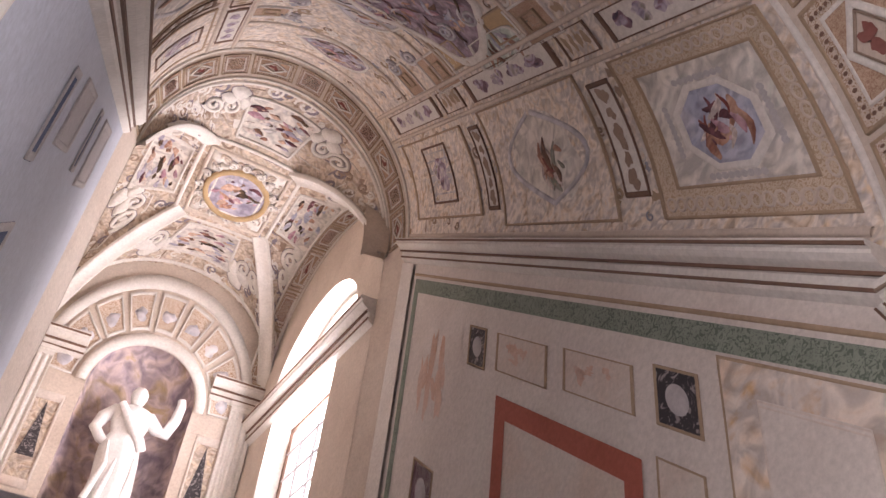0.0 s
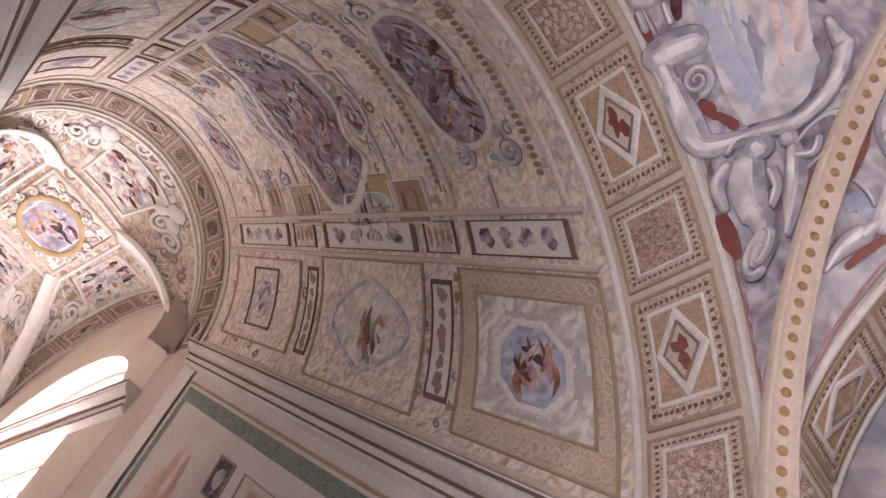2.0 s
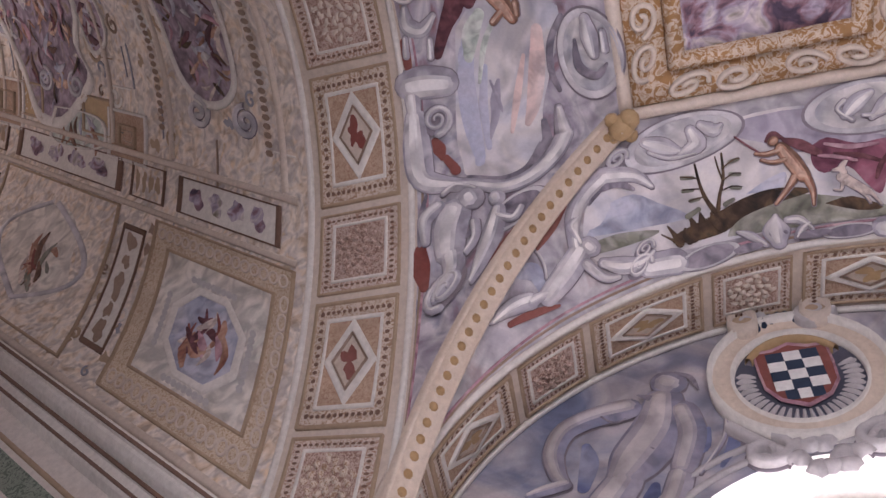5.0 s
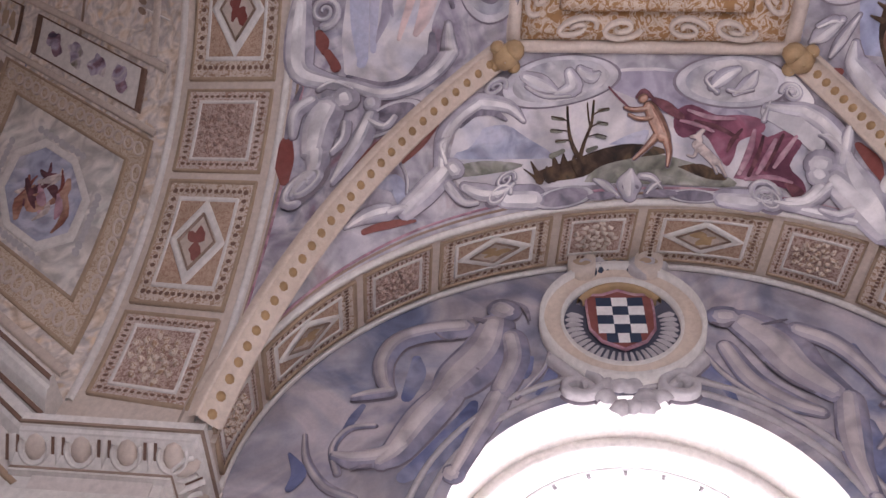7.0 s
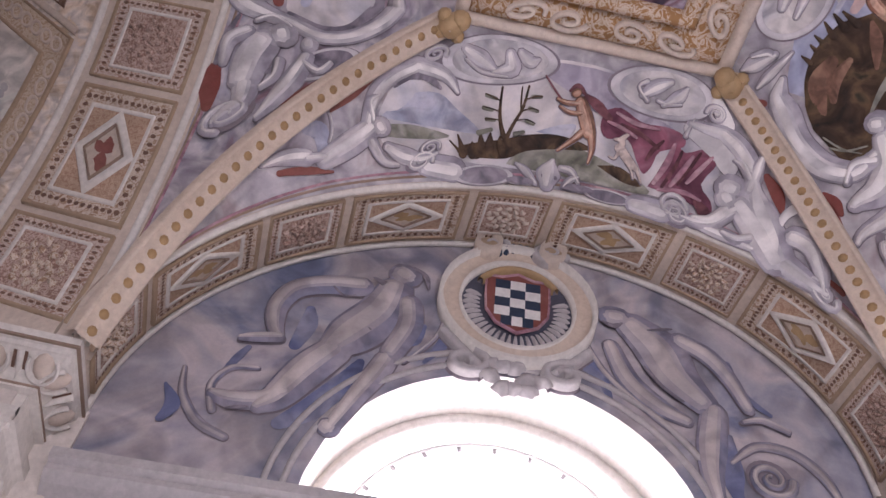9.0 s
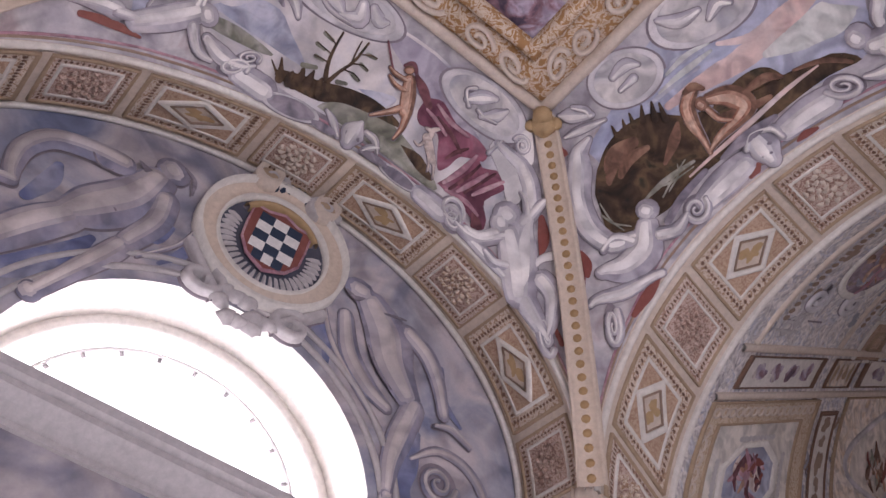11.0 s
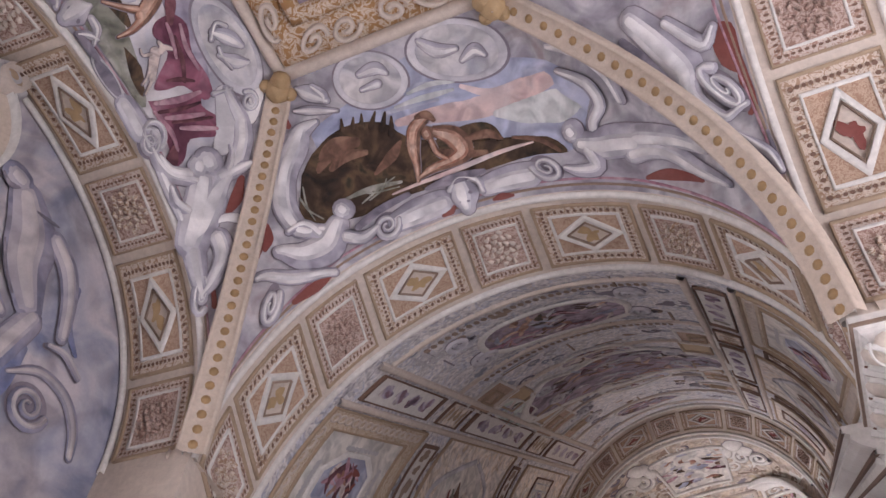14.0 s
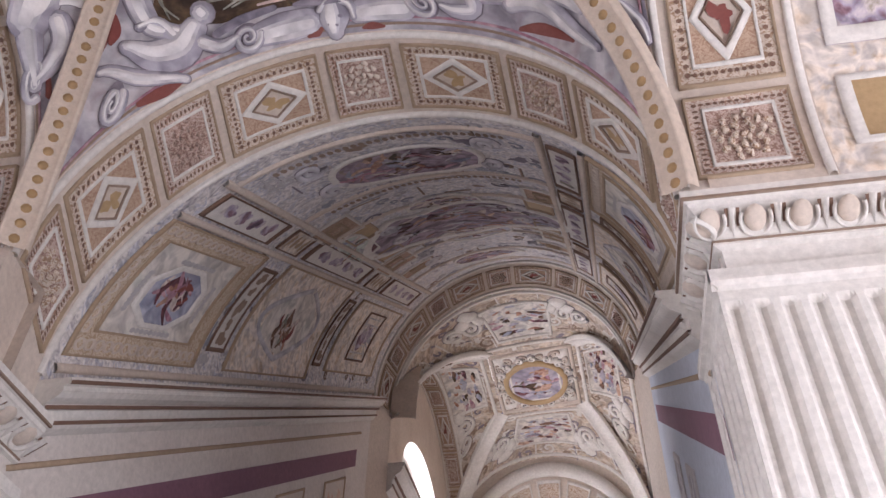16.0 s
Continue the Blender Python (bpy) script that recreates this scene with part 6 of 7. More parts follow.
    for u0, u1, v0, v1 in ((0.285, 0.365, 0.56, 0.66), (0.285, 0.355, 0.262, 0.345), (0.64, 0.715, 0.56, 0.66), (0.64, 0.71, 0.262, 0.345), (0.30, 0.38, 0.70, 0.76), (0.62, 0.70, 0.70, 0.76)):
        q = framed(surf, f, box_uv(u0, u1, v0, v1), GILT_GROUND, WHITE, 0.14, 0.02, "ochre_panel")
        framed(surf, q, box_uv(u0 + (u1 - u0) * 0.28, u1 - (u1 - u0) * 0.28, v0 + (v1 - v0) * 0.28, v1 - (v1 - v0) * 0.28), MEADOW, OCHRE, 0.2, 0.026, "inner_panel")
    for v, a, b in ((0.05, 0.15, 0.012), (0.232, 0.15, 0.012)):
        for k in range(30):
            surf.patch(Mesh(), oval_uv(0.345 + 0.30 * k / 29, v, 0.004, 0.006, 8), 0.010, 1).done("bead", SEPIA, f)
    for v in (0.03, 0.215, 0.335, 0.575, 0.62, 0.80, 0.94):
        surf.strip(Mesh(), [(0.305 + 0.39 * i / 24, v) for i in range(25)], 0.05, 0.02).done("cross_moulding", CREAM, f)
    m = Mesh()
    for v in (0.122, 0.455, 0.70):
        for u, fl in ((0.375, 1), (0.615, -1)):
            volute(surf, m, u, v - 0.04, 0.02, 0.02, fl, 0.04, 0.025)
            volute(surf, m, u, v + 0.04, 0.02, 0.02, -fl, 0.04, 0.025)
    m.done("scrollwork", BODY, f)


flight_vault("ceiling_flight", flight_a, GROTESQUE, 100, False, "sloping barrel vault covered with pale painted grotesques")
flight_vault("ceiling_flight", flight_b, GREYVAULT, 300, True, "sloping barrel vault covered with grey painted grotesques")


for sf, sd, mats in ((flight_a, 900, (SEPIA, GREYLINE, WHITE, OCHRE)), (flight_b, 950, (GREYLINE, OUTLINE, STONE, SEPIA))):
    sprinkle(sf, "grotesque_ornament", 0.035, 0.225, 0.02, 0.97, 150, sd, mats, 0.13)
    sprinkle(sf, "grotesque_ornament", 0.31, 0.69, 0.02, 0.97, 200, sd + 1, mats, 0.16, lambda u, v: all(((u - 0.495) / a) ** 2 + ((v - c) / b) ** 2 > 1.2 for c, a, b in ((0.122, 0.105, 0.055), (0.455, 0.16, 0.085), (0.883, 0.10, 0.04), (0.70, 0.07, 0.04))))
    sprinkle(sf, "grotesque_ornament", 0.775, 0.965, 0.02, 0.97, 120, sd + 2, mats, 0.13)


# ---- flight walls with raking cornices ----
def wall_surf(p, q):
    return Surf(lambda u, d: mix3(p, q, u) - Vector((0, 0, d)), (0, (p[1] + q[1]) / 2, 3))


def flight_wall(name, p, q, inward, mat, label, depth=5.2):
    p, q, n = Vector(p), Vector(q), Vector(inward)
    sf = wall_surf(p, q)
    m = sf.sheet(Mesh(), -0.0, 1.0, -0.05, depth, 20, 8)
    m.rows([[v - n * 0.3 for v in (p + Vector((0, 0, 0.05)), p - Vector((0, 0, depth)))], [v - n * 0.3 for v in (q + Vector((0, 0, 0.05)), q - Vector((0, 0, depth)))]])
    tagged(m.done(name, mat), label, "wall", kind="structure")
    cornice("cornice_" + name, line(p, q, 3), [inward] * 3, "moulded cream cornice rising along the stair wall")
    return sf


wall_a = flight_wall("wall_flight_east_a", ARM_A[0], END_A[0], (-1, 0, 0), WALL, "pale stair wall painted with marble panels and a green band")
wall_a2 = flight_wall("wall_flight_west_a", ARM_A[1], END_A[1], (1, 0, 0), SHADED_WALL, "stair wall with bluish shade in its colour and painted panels")
wall_b = flight_wall("wall_flight_east_b", ARM_B[0], END_B[0], (-1, 0, 0), WALL, "pale stair wall with a dark purple band")
wall_b2 = flight_wall("wall_flight_west_b", ARM_B[1], END_B[1], (1, 0, 0), SHADED_WALL, "stair wall with bluish shade in its colour and a purple band")


def wall_panel(sf, name, u0, u1, d0, d1, mat, edge, label, wide=0.12, oval=None, veins=None, lift=0.006):
    t = thing(name, label, "wall painting")
    p = sf.patch(Mesh(), box_uv(u0, u1, d0, d1), lift).done("panel", mat, t)
    if edge:
        sf.ring(Mesh(), box_uv(u0, u1, d0, d1), wide, 0.014, 0.003).done("frame", edge, t)
    c = ((u0 + u1) / 2, (d0 + d1) / 2, (u1 - u0) / 2, (d1 - d0) / 2)
    if oval:
        m = Mesh()
        dome(sf, m, oval_uv(c[0], c[1], c[2] * 0.52, c[3] * 0.5, 20), 0.007, 0.02)
        m.done("oval", oval, t)
    if veins:
        m = Mesh()
        rnd = random.Random(int(u0 * 1000))
        for k in range(6):
            sf.patch(m, blob_uv(c[0] + rnd.uniform(-0.5, 0.5) * c[2], c[1] + rnd.uniform(-0.4, 0.4) * c[3], c[2] * rnd.uniform(0.05, 0.2), c[3] * rnd.uniform(0.1, 0.35), k + int(u0 * 99), 14, 0.5), 0.009, 2)
        m.done("veining", veins, t)
    return t


VEIN = plaster("orange_vein", (0.62, 0.40, 0.30), (0.66, 0.58, 0.52), 0.9)
MOTTLED = painted("mottled_marble_paint", [(0.58, 0.44, 0.33), (0.64, 0.56, 0.49), (0.66, 0.60, 0.55), (0.56, 0.38, 0.22)], 2.6, 1.5)
PALE = plaster("pale_marble_paint", (0.64, 0.57, 0.51), (0.60, 0.40, 0.28), 0.5)
for sf, mt in ((wall_a, GREEN), (wall_b, PURPLE), (wall_b2, PURPLE)):
    t = thing("painted_band", "dark painted band under the raking cornice", "wall painting")
    sf.sheet(Mesh(), 0.0, 0.915, 0.52 if sf is wall_a else 0.66, 0.70 if sf is wall_a else 0.86, 24, 2, 0.005).done("band", mt, t)
    sf.strip(Mesh(), [(0.93 * i / 20, 0.46) for i in range(21)], 0.03, 0.015).done("fillet", OCHRE, t)
t = thing("painted_band", "green painted band along the end of the stair wall", "wall painting")
wall_a.sheet(Mesh(), 0.905, 0.925, 0.52, 3.4, 2, 8, 0.0055).done("band", GREEN, t)
t = thing("pilaster_strip", "cream corner strip at the head of the stair wall", "pilaster")
wall_a.sheet(Mesh(), 0.94, 1.0, 0.32, 3.6, 2, 4, 0.03).done("strip", WHITE, t)
wall_panel(wall_a, "marble_panel", 0.622, 0.676, 0.93, 1.34, BLACK, OCHRE, "black marble painted panel with a grey oval", oval=STONE)
wall_panel(wall_a, "marble_panel", 0.212, 0.271, 0.87, 1.26, BLACK, OCHRE, "black marble painted panel with a grey oval", oval=STONE)
wall_panel(wall_a, "marble_panel", 0.75, 0.825, 2.46, 3.0, PURPLE, OCHRE, "purple marble painted panel with a pale oval", oval=STONE)
wall_panel(wall_a, "marble_panel", 0.462, 0.590, 0.94, 1.30, PALE, OCHRE, "pale veined marble painted panel in an ochre frame", 0.07, None, VEIN)
wall_panel(wall_a, "marble_panel", 0.302, 0.427, 0.92, 1.26, PALE, OCHRE, "pale veined marble painted panel in an ochre frame", 0.07, None, VEIN)
wall_panel(wall_a, "marble_panel", 0.215, 0.275, 1.45, 1.9, PALE, OCHRE, "pale painted panel in a thin frame", 0.07)
red = wall_panel(wall_a, "painted_doorway", 0.295, 0.582, 1.51, 3.2, PALE, None, "pale painted panel in a broad brick-red border")
m = Mesh()
for (ua, da, ub, db) in ((0.295, 1.51, 0.582, 1.69), (0.295, 1.69, 0.322, 3.2), (0.555, 1.69, 0.582, 3.2)):
    wall_a.sheet(m, ua, ub, da, db, 6, 6, 0.012)
m.done("red_border", RED, red)
wall_panel(wall_a, "marble_field", 0.03, 0.186, 0.72, 3.0, MOTTLED, OCHRE, "large pale orange-veined marble field", 0.02)
wall_panel(wall_a, "marble_field", 0.052, 0.148, 0.93, 2.8, WALL, PALE, "large plain painted panel in a thin frame", 0.05, lift=0.012)
wall_panel(wall_a, "marble_field", 0.70, 0.90, 0.76, 3.0, WALL, None, "plain pale field with faint orange veins", 0.05, None, VEIN)
for k, (u0, u1, d0, d1) in enumerate(((0.22, 0.25, 0.55, 1.15), (0.30, 0.40, 0.5, 1.0), (0.50, 0.53, 0.5, 1.1), (0.60, 0.75, 0.5, 1.2), (0.26, 0.33, 1.5, 2.1))):
    wall_panel(wall_a2, "painted_slot", u0, u1, d0, d1, STONE if k % 2 else BLUE, STONE, "grey painted panel on the shaded wall", 0.2)
for k, (u0, u1, d0, d1) in enumerate(((0.35, 0.45, 1.1, 1.9), (0.55, 0.65, 1.1, 1.9))):
    wall_panel(wall_b2, "painted_slot", u0, u1, d0, d1, GRISAILLE, STONE, "grey painted panel on the shaded wall", 0.2)
for k, (u0, u1) in enumerate(((0.55, 0.66), (0.75, 0.86), (0.2, 0.45))):
    wall_panel(wall_b, "marble_panel", u0, u1, 0.95, 1.6, PALE, OCHRE, "ochre veined marble painted panel", 0.09, None, VEIN)


# ---- landing cornices with egg and dart, piers with fluted pilasters ----
CAP = [(0.45, 0.0), (0.0, 0.0), (0.0, -0.045), (0.022, -0.052), (0.026, -0.07), (0.034, -0.075), (0.06, -0.115), (0.10, -0.175), (0.112, -0.19), (0.098, -0.196), (0.098, -0.216), (0.13, -0.224), (0.13, -0.40)]


def pier_cap(corner, end_a, end_b, na, nb, label):
    """A level cornice with eggs and darts that turns a pier's corner; na, nb: the ways into the room from its two sides."""
    t = thing("pier_cornice", label, "cornice")
    z, na, nb = corner.z, Vector(na), Vector(nb)

    def flat(p):
        return Vector((p[0], p[1], z))
    ends = [(flat(end_a), na), (flat(corner), na + nb), (flat(end_b), nb)]
    Mesh().rows([[p - n * d + Vector((0, 0, h)) for d, h in CAP] for p, n in ends]).done("moulding", WHITE, t, "", False)
    for h0, h1, d in ((-0.036, -0.048, -0.003), (-0.196, -0.206, 0.094)):
        Mesh().rows([[p - n * (d + e) + Vector((0, 0, h)) for e, h in ((0.03, h0), (0, h0), (0, h1), (0.03, h1))] for p, n in ends]).done("fillet", SEPIA, t, "", False)
    for p, n in (ends[0], ends[2]):
        q = ends[1][0]
        d = (p - q).normalized()
        count = max(2, int((p - q).length / 0.165))
        pitch = (p - q).length / count
        tilt = (n * 0.55 + Vector((0, 0, -0.83))).normalized()
        down = d.cross(tilt)
        if down.z > 0:
            down = -down
        for i in range(count):
            c = q + d * pitch * (i + 0.55) - n * 0.061 + Vector((0, 0, -0.127))
            m = Mesh()
            m.rows([[c + d * 0.044 * math.cos(a) * math.cos(b) + down * 0.058 * math.sin(a) + tilt * 0.032 * math.cos(a) * math.sin(b) for b in [j * math.pi / 6 for j in range(7)]] for a in (-1.5, -0.9, -0.3, 0.3, 0.9, 1.5)])
            egg = m.done("egg", CREAM, t)
            m = Mesh()
            m.rows([[c + (d * math.cos(a) * 0.064 + down * math.sin(a) * 0.074) * r + tilt * h for a in [math.pi * (j / 14 * 1.3 - 0.15) for j in range(15)]] for r, h in ((1.0, 0.0), (1.0, 0.024), (0.86, 0.024), (0.84, 0.0))])
            m.done("husk", WHITE, egg)
            k = c + d * pitch * 0.5
            m = Mesh()
            m.rows([[k + d * w * g + down * y + tilt * e for w, e in ((-1, 0.002), (0, 0.026), (1, 0.002))] for y, g in ((-0.055, 0.016), (0.03, 0.010), (0.065, 0.002))])
            m.done("dart", WHITE, t)
            # Flat brown strips beside each dart colour in the shade between the carvings.
            m = Mesh()
            for g in (-1, 1):
                m.rows([[k + d * (g * 0.022 + w) + down * y + tilt * 0.004 for w in (-0.007, 0.007)] for y in (-0.05, 0.06)])
            tagged(m.done("recess_shade", BROWN, t), kind="stuff")
    return t


def fluted(name, p, q, inward, z0, z1, label):
    """A pilaster face with upright flutes."""
    p, q, n = Vector(p), Vector(q), Vector(inward)
    d, length = (q - p).normalized(), (q - p).length
    t = thing(name, label, "pilaster")
    k = max(3, int(round(length / 0.095)))
    prof = [(0.0, 0.05)]
    for i in range(k):
        a, w = length * (i + 0.14) / k, length / k * 0.72
        prof += [(a, 0.05)] + [(a + w * s, 0.05 - 0.035 * math.sin(math.pi * s)) for s in (0.08, 0.25, 0.5, 0.75, 0.92)] + [(a + w, 0.05)]
    prof.append((length, 0.05))
    def row(z, flat):
        return [Vector((p.x, p.y, z)) + d * x + n * (0.05 if flat else y) for x, y in prof]
    m = Mesh().rows([row(z1, True), row(z1 - 0.05, True), row(z1 - 0.07, False), row(z0 + 0.2, False), row(z0 + 0.15, True), row(z0, True)])
    m.done("shaft", WHITE, t, "", False)
    Mesh().rows([[Vector((p.x, p.y, z)) + n * e + d * s for s in (-0.02, length + 0.02)] for z, e in ((z1 + 0.09, 0.05), (z1 + 0.09, 0.075), (z1 + 0.03, 0.08), (z1 + 0.02, 0.06), (z1, 0.05))]).done("astragal", WHITE, t, "", False)
    return t


LB = "cream level cornice with carved eggs and darts on the pier"
ZB = 3.66
CB = Vector((PB.x, PB.y, ZB))
PIERS = ((PA, (PA.x, 2.34), (PAW.x, PA.y), (-1, 0, 0), (0, -1, 0)), (CB, (PB.x, -2.66), PBW, (-1, 0, 0), (0, 1, 0)),
         (PC, (PC.x, -2.80), PC + Vector((-1.05, 0, 0)), (1, 0, 0), (0, 1, 0)), (PD, (PD.x, 2.25), PDW, (1, 0, 0), (0, -1, 0)))
LP = "white fluted pilaster on the pier beside the landing"
for corner, ea, eb, na, nb in PIERS:
    pier_cap(corner, ea, eb, na, nb, LB)
    back = Vector(na) * 0.12 + Vector(nb) * 0.17
    c = Vector((corner.x, corner.y, 0)) - back
    for e, n, o, set_in in ((ea, na, nb, 0.12), (eb, nb, na, 0.17)):
        e = Vector((e[0], e[1], 0)) - Vector(n) * set_in
        fluted("fluted_pilaster", c + Vector(o) * 0.05, e, n, 0.0, corner.z - 0.43, LP)
    lo = [min(c.x, c.x - na[0] * 0.62), min(c.y, c.y - nb[1] * 0.5), 0.0]
    hi = [max(c.x, c.x - na[0] * 0.62), max(c.y, c.y - nb[1] * 0.5), corner.z - 0.02]
    tagged(Mesh().box(lo, hi).done("pier_core", WALL, None, "", False), "plastered pier core at the landing's corner", "pier", kind="structure")
for nm, x, y0, y1, z1 in (("wall_return_a", PAW.x, PA.y - 0.01, 2.28, PA.z - 0.01), ("wall_return_b", PBW.x, -2.60, PB.y + 0.01, ZB - 0.01)):
    tagged(Mesh().box((x - 0.02, y0, 0.0), (x + 0.42, y1, z1)).done(nm, WALL, None, "", False), "plastered wall end behind the corner pier", "wall", kind="structure")
for nm, x, y0, y1 in (("wall_backing_a", PAW.x, PA.y - 0.12, 2.28), ("wall_backing_b", PBW.x, -2.60, PB.y + 0.12)):
    tagged(Mesh().box((x + 0.03, y0, 3.5), (x + 0.40, y1, 4.5)).done(nm, WALL, None, "", False), "masonry behind the foot of the window arch", "wall", kind="structure")
for a, b, z, out in ((PB, Vector(ARM_B[0]), ZB, Vector((0.3, 0, 0))), (PB, PBW, ZB, Vector((0, -0.3, 0))), (PA, Vector(ARM_A[0]), PA.z, Vector((0.3, 0, 0)))):
    lo, lo2 = Vector((a.x, a.y, z)), Vector((b.x, b.y, z))
    m = Mesh().add([a, b, lo2, lo, a + out, b + out, lo2 + out, lo + out], [(0, 1, 2, 3), (4, 5, 6, 7), (0, 1, 5, 4), (2, 3, 7, 6)])
    tagged(m.done("pier_face", CREAM, None, "", False), "plain cream face between the pier cornice and the arch", "pier", kind="structure")

# court side wall behind the camera, landing floor and stairs
far_c = Arch(PCW + Vector((-2.0, 0, 0)), PDW + Vector((-2.0, 0, 0)), 1.6)
vault_c = loft(wall_c, far_c, (-2.5, -0.3, 3.0))
tagged(vault_c.sheet(Mesh(), nu=48, nv=10).done("ceiling_court", GROTESQUE), "barrel vault with framed painted panels beyond the court arch", "ceiling", kind="structure")
f = fresco("court_fresco", "ochre framed painted panels on the court vault")
for u0, u1, v0, v1, mt in ((0.03, 0.10, 0.05, 0.45, GILT), (0.13, 0.34, 0.05, 0.45, SCENE), (0.37, 0.44, 0.05, 0.45, GILT), (0.03, 0.34, 0.52, 0.95, GRISAILLE), (0.56, 0.97, 0.05, 0.95, SCENE)):
    framed(vault_c, f, box_uv(u0, u1, v0, v1, 8), mt, WHITE, 0.16, 0.025)
for y, n, a in ((PC.y, 1, "south"), (PD.y, -1, "north")):
    tagged(Mesh().box((-4.0, min(y - n * 0.02, y - n * 0.4), 0), (-2.45, max(y - n * 0.02, y - n * 0.4), S)).done("wall_court_" + a, WALL, None, "", False), "plastered side wall of the court bay", "wall", kind="structure")
# Unseen wall; its wide opening is added to let the fill lamp in.
arched_wall("wall_court_side", far_c, 0.0, [(0.06, 0.94, 0.0, lambda s: 4.0)], (-1, 0, 0), WALL, "unseen plastered wall with a wide opening added for fill light")
tagged(Mesh().box((-2.9, -2.6, -0.2), (2.9, 2.25, 0.0)).done("floor", STONE, None, "", False), "grey stone floor of the stair landing", "floor", kind="structure")
for sgn, (p, q), nm in ((1, ((0, 2.3), (8.0, 4.0)), "stairs_a"), (-1, ((0, -2.65), (-8.0, 3.2)), "stairs_b")):
    m = Mesh()
    n = 23
    y0, y1, rise = (2.3, 8.0, 4.05 / 23) if sgn > 0 else (-2.65, -8.0, 3.2 / 23)
    for i in range(n):
        ya, yb = y0 + (y1 - y0) * i / n, y0 + (y1 - y0) * (i + 1) / n
        m.box((-1.9, min(ya, yb), -0.3 + i * rise * 0.9), (2.0, max(ya, yb), (i + 1) * rise))
    tagged(m.done(nm, STONE, None, "", False), "straight flight of grey stone steps", "stairs", kind="structure")


# ---- upper chapels at the head of each flight ----
def chapel(sign, front, rim, back_y, back_x, spring, rise, floor_z, tag):
    eye = Vector((-0.3, sign * 10.4, spring - 1.5))
    off = Vector((0, sign * 0.45, 0))
    inner = Arch(front.p + off * 1.0 + Vector((-0.12, 0, 0)), front.q + off + Vector((0.12, 0, 0)), front.rise - 0.12)
    ring = loft(front, inner, eye - Vector((0, sign * 3, 0)))
    b = coffered_band("end_arch", ring, "dsdsdsdsdsd", "cream arch with dark sunk coffers opening into the upper bay", 0.2, 0.8)
    m = Mesh()
    out = Arch(front.p + Vector((0.10, -sign * 0.03, -0.05)), front.q + Vector((-0.10, -sign * 0.03, -0.05)), front.rise + 0.10)
    m.rows([[a(i / 60) for i in range(61)] for a in (front, Arch(front.p + Vector((0.0, -sign * 0.05, 0)), front.q + Vector((0, -sign * 0.05, 0)), front.rise), Arch(front.p + Vector((0.10, -sign * 0.05, 0)), front.q + Vector((-0.10, -sign * 0.05, 0)), front.rise + 0.1), out)])
    m.done("archivolt", OCHRE, b)
    n1, n2 = inner.p.copy(), inner.q.copy()
    f1, f2 = Vector((back_x[0], back_y, spring)), Vector((back_x[1], back_y, spring))
    a_near, a_far = Arch(n1, n2, inner.rise), Arch(f1, f2, rise)
    a_e, a_w = Arch(n1, f1, rise), Arch(f2, n2, rise)
    c0, c1, c2, c3 = [Vector(c) for c in rim]     # near east, near west, far west, far east
    r0, r1, r2, r3 = rib_curve(n1, c0, 0.45), rib_curve(n2, c1, 0.45), rib_curve(f2, c2, 0.45), rib_curve(f1, c3, 0.45)
    for arch, ra, rb, fa, fb in ((a_near, r0, r1, c0, c1), (Arch(f2, f1, rise), r2, r3, c2, c3), (Arch(f1, n1, rise), r3, r0, c3, c0), (Arch(n2, f2, rise), r1, r2, c1, c2)):
        w = web_surface(arch, ra, rb, fa, fb, eye)
        tagged(w.sheet(Mesh(), nu=48, nv=10).done("ceiling_chapel_web", CHAPEL), "small vault field with painted grotesques in the upper bay", "ceiling", kind="structure")
        f = fresco("chapel_fresco", "framed figure painting between pale scrolls on the upper vault")
        sprinkle(w, "stucco_ornament", 0.12, 0.88, 0.06, 0.94, 90, 70 + int(10 * fa.y), (WHITE, SEPIA, WHITE, OUTLINE), 0.22)
        q = framed(w, f, box_uv(0.38, 0.62, 0.24, 0.82, 6), FIELD, WHITE, 0.10, 0.03, "painting")
        crowd(w, q, box_uv(0.39, 0.61, 0.27, 0.76, 2), 46, 17 + int(7 * fa.x), 1.5)
        for v in (0.05, 0.90):
            w.strip(Mesh(), [(0.10 + 0.80 * i / 40, v) for i in range(41)], 0.06, 0.03).done("border_moulding", WHITE, f)
        mm = Mesh()
        for u, fl in ((0.33, 1), (0.67, -1), (0.27, -1), (0.73, 1)):
            volute(w, mm, u, 0.42, 0.035, 0.14, fl, 0.06, 0.04)
        mm.done("scrollwork", WHITE, f)
        figure(w, f, [(0.35, 0.22, 0.03, 0.10), (0.37, 0.35, 0.02, 0.1), (0.32, 0.3, 0.03, 0.08)], 31, WHITE)
        figure(w, f, [(0.65, 0.22, 0.03, 0.10), (0.63, 0.35, 0.02, 0.1), (0.68, 0.3, 0.03, 0.08)], 33, WHITE)
    for r in (r0, r1, r2, r3):
        rib("chapel_rib", r, eye, "cream stucco rib of the upper vault", 0.17, 0, WHITE)
    crown("framed_ceiling_painting", [c0, c1, c2, c3], "cream and gilt frame round a painted medallion", mat=WHITE, field=CHAPEL)
    med = thing("ceiling_medallion", "round painting of rosy figures in a gilt scrolled frame", "fresco")
    cc = (c0 + c1 + c2 + c3) / 4
    sf = Surf(lambda u, v: cc + Vector((u, v, -0.02)), eye)
    sf.patch(Mesh(), oval_uv(0, 0, 0.42, 0.5, 32), 0.03, 4).done("painting", DUSK, med)
    sf.ring(Mesh(), oval_uv(0, 0, 0.50, 0.58, 36), 0.17, 0.07, 0.02).done("frame", GILT, med)
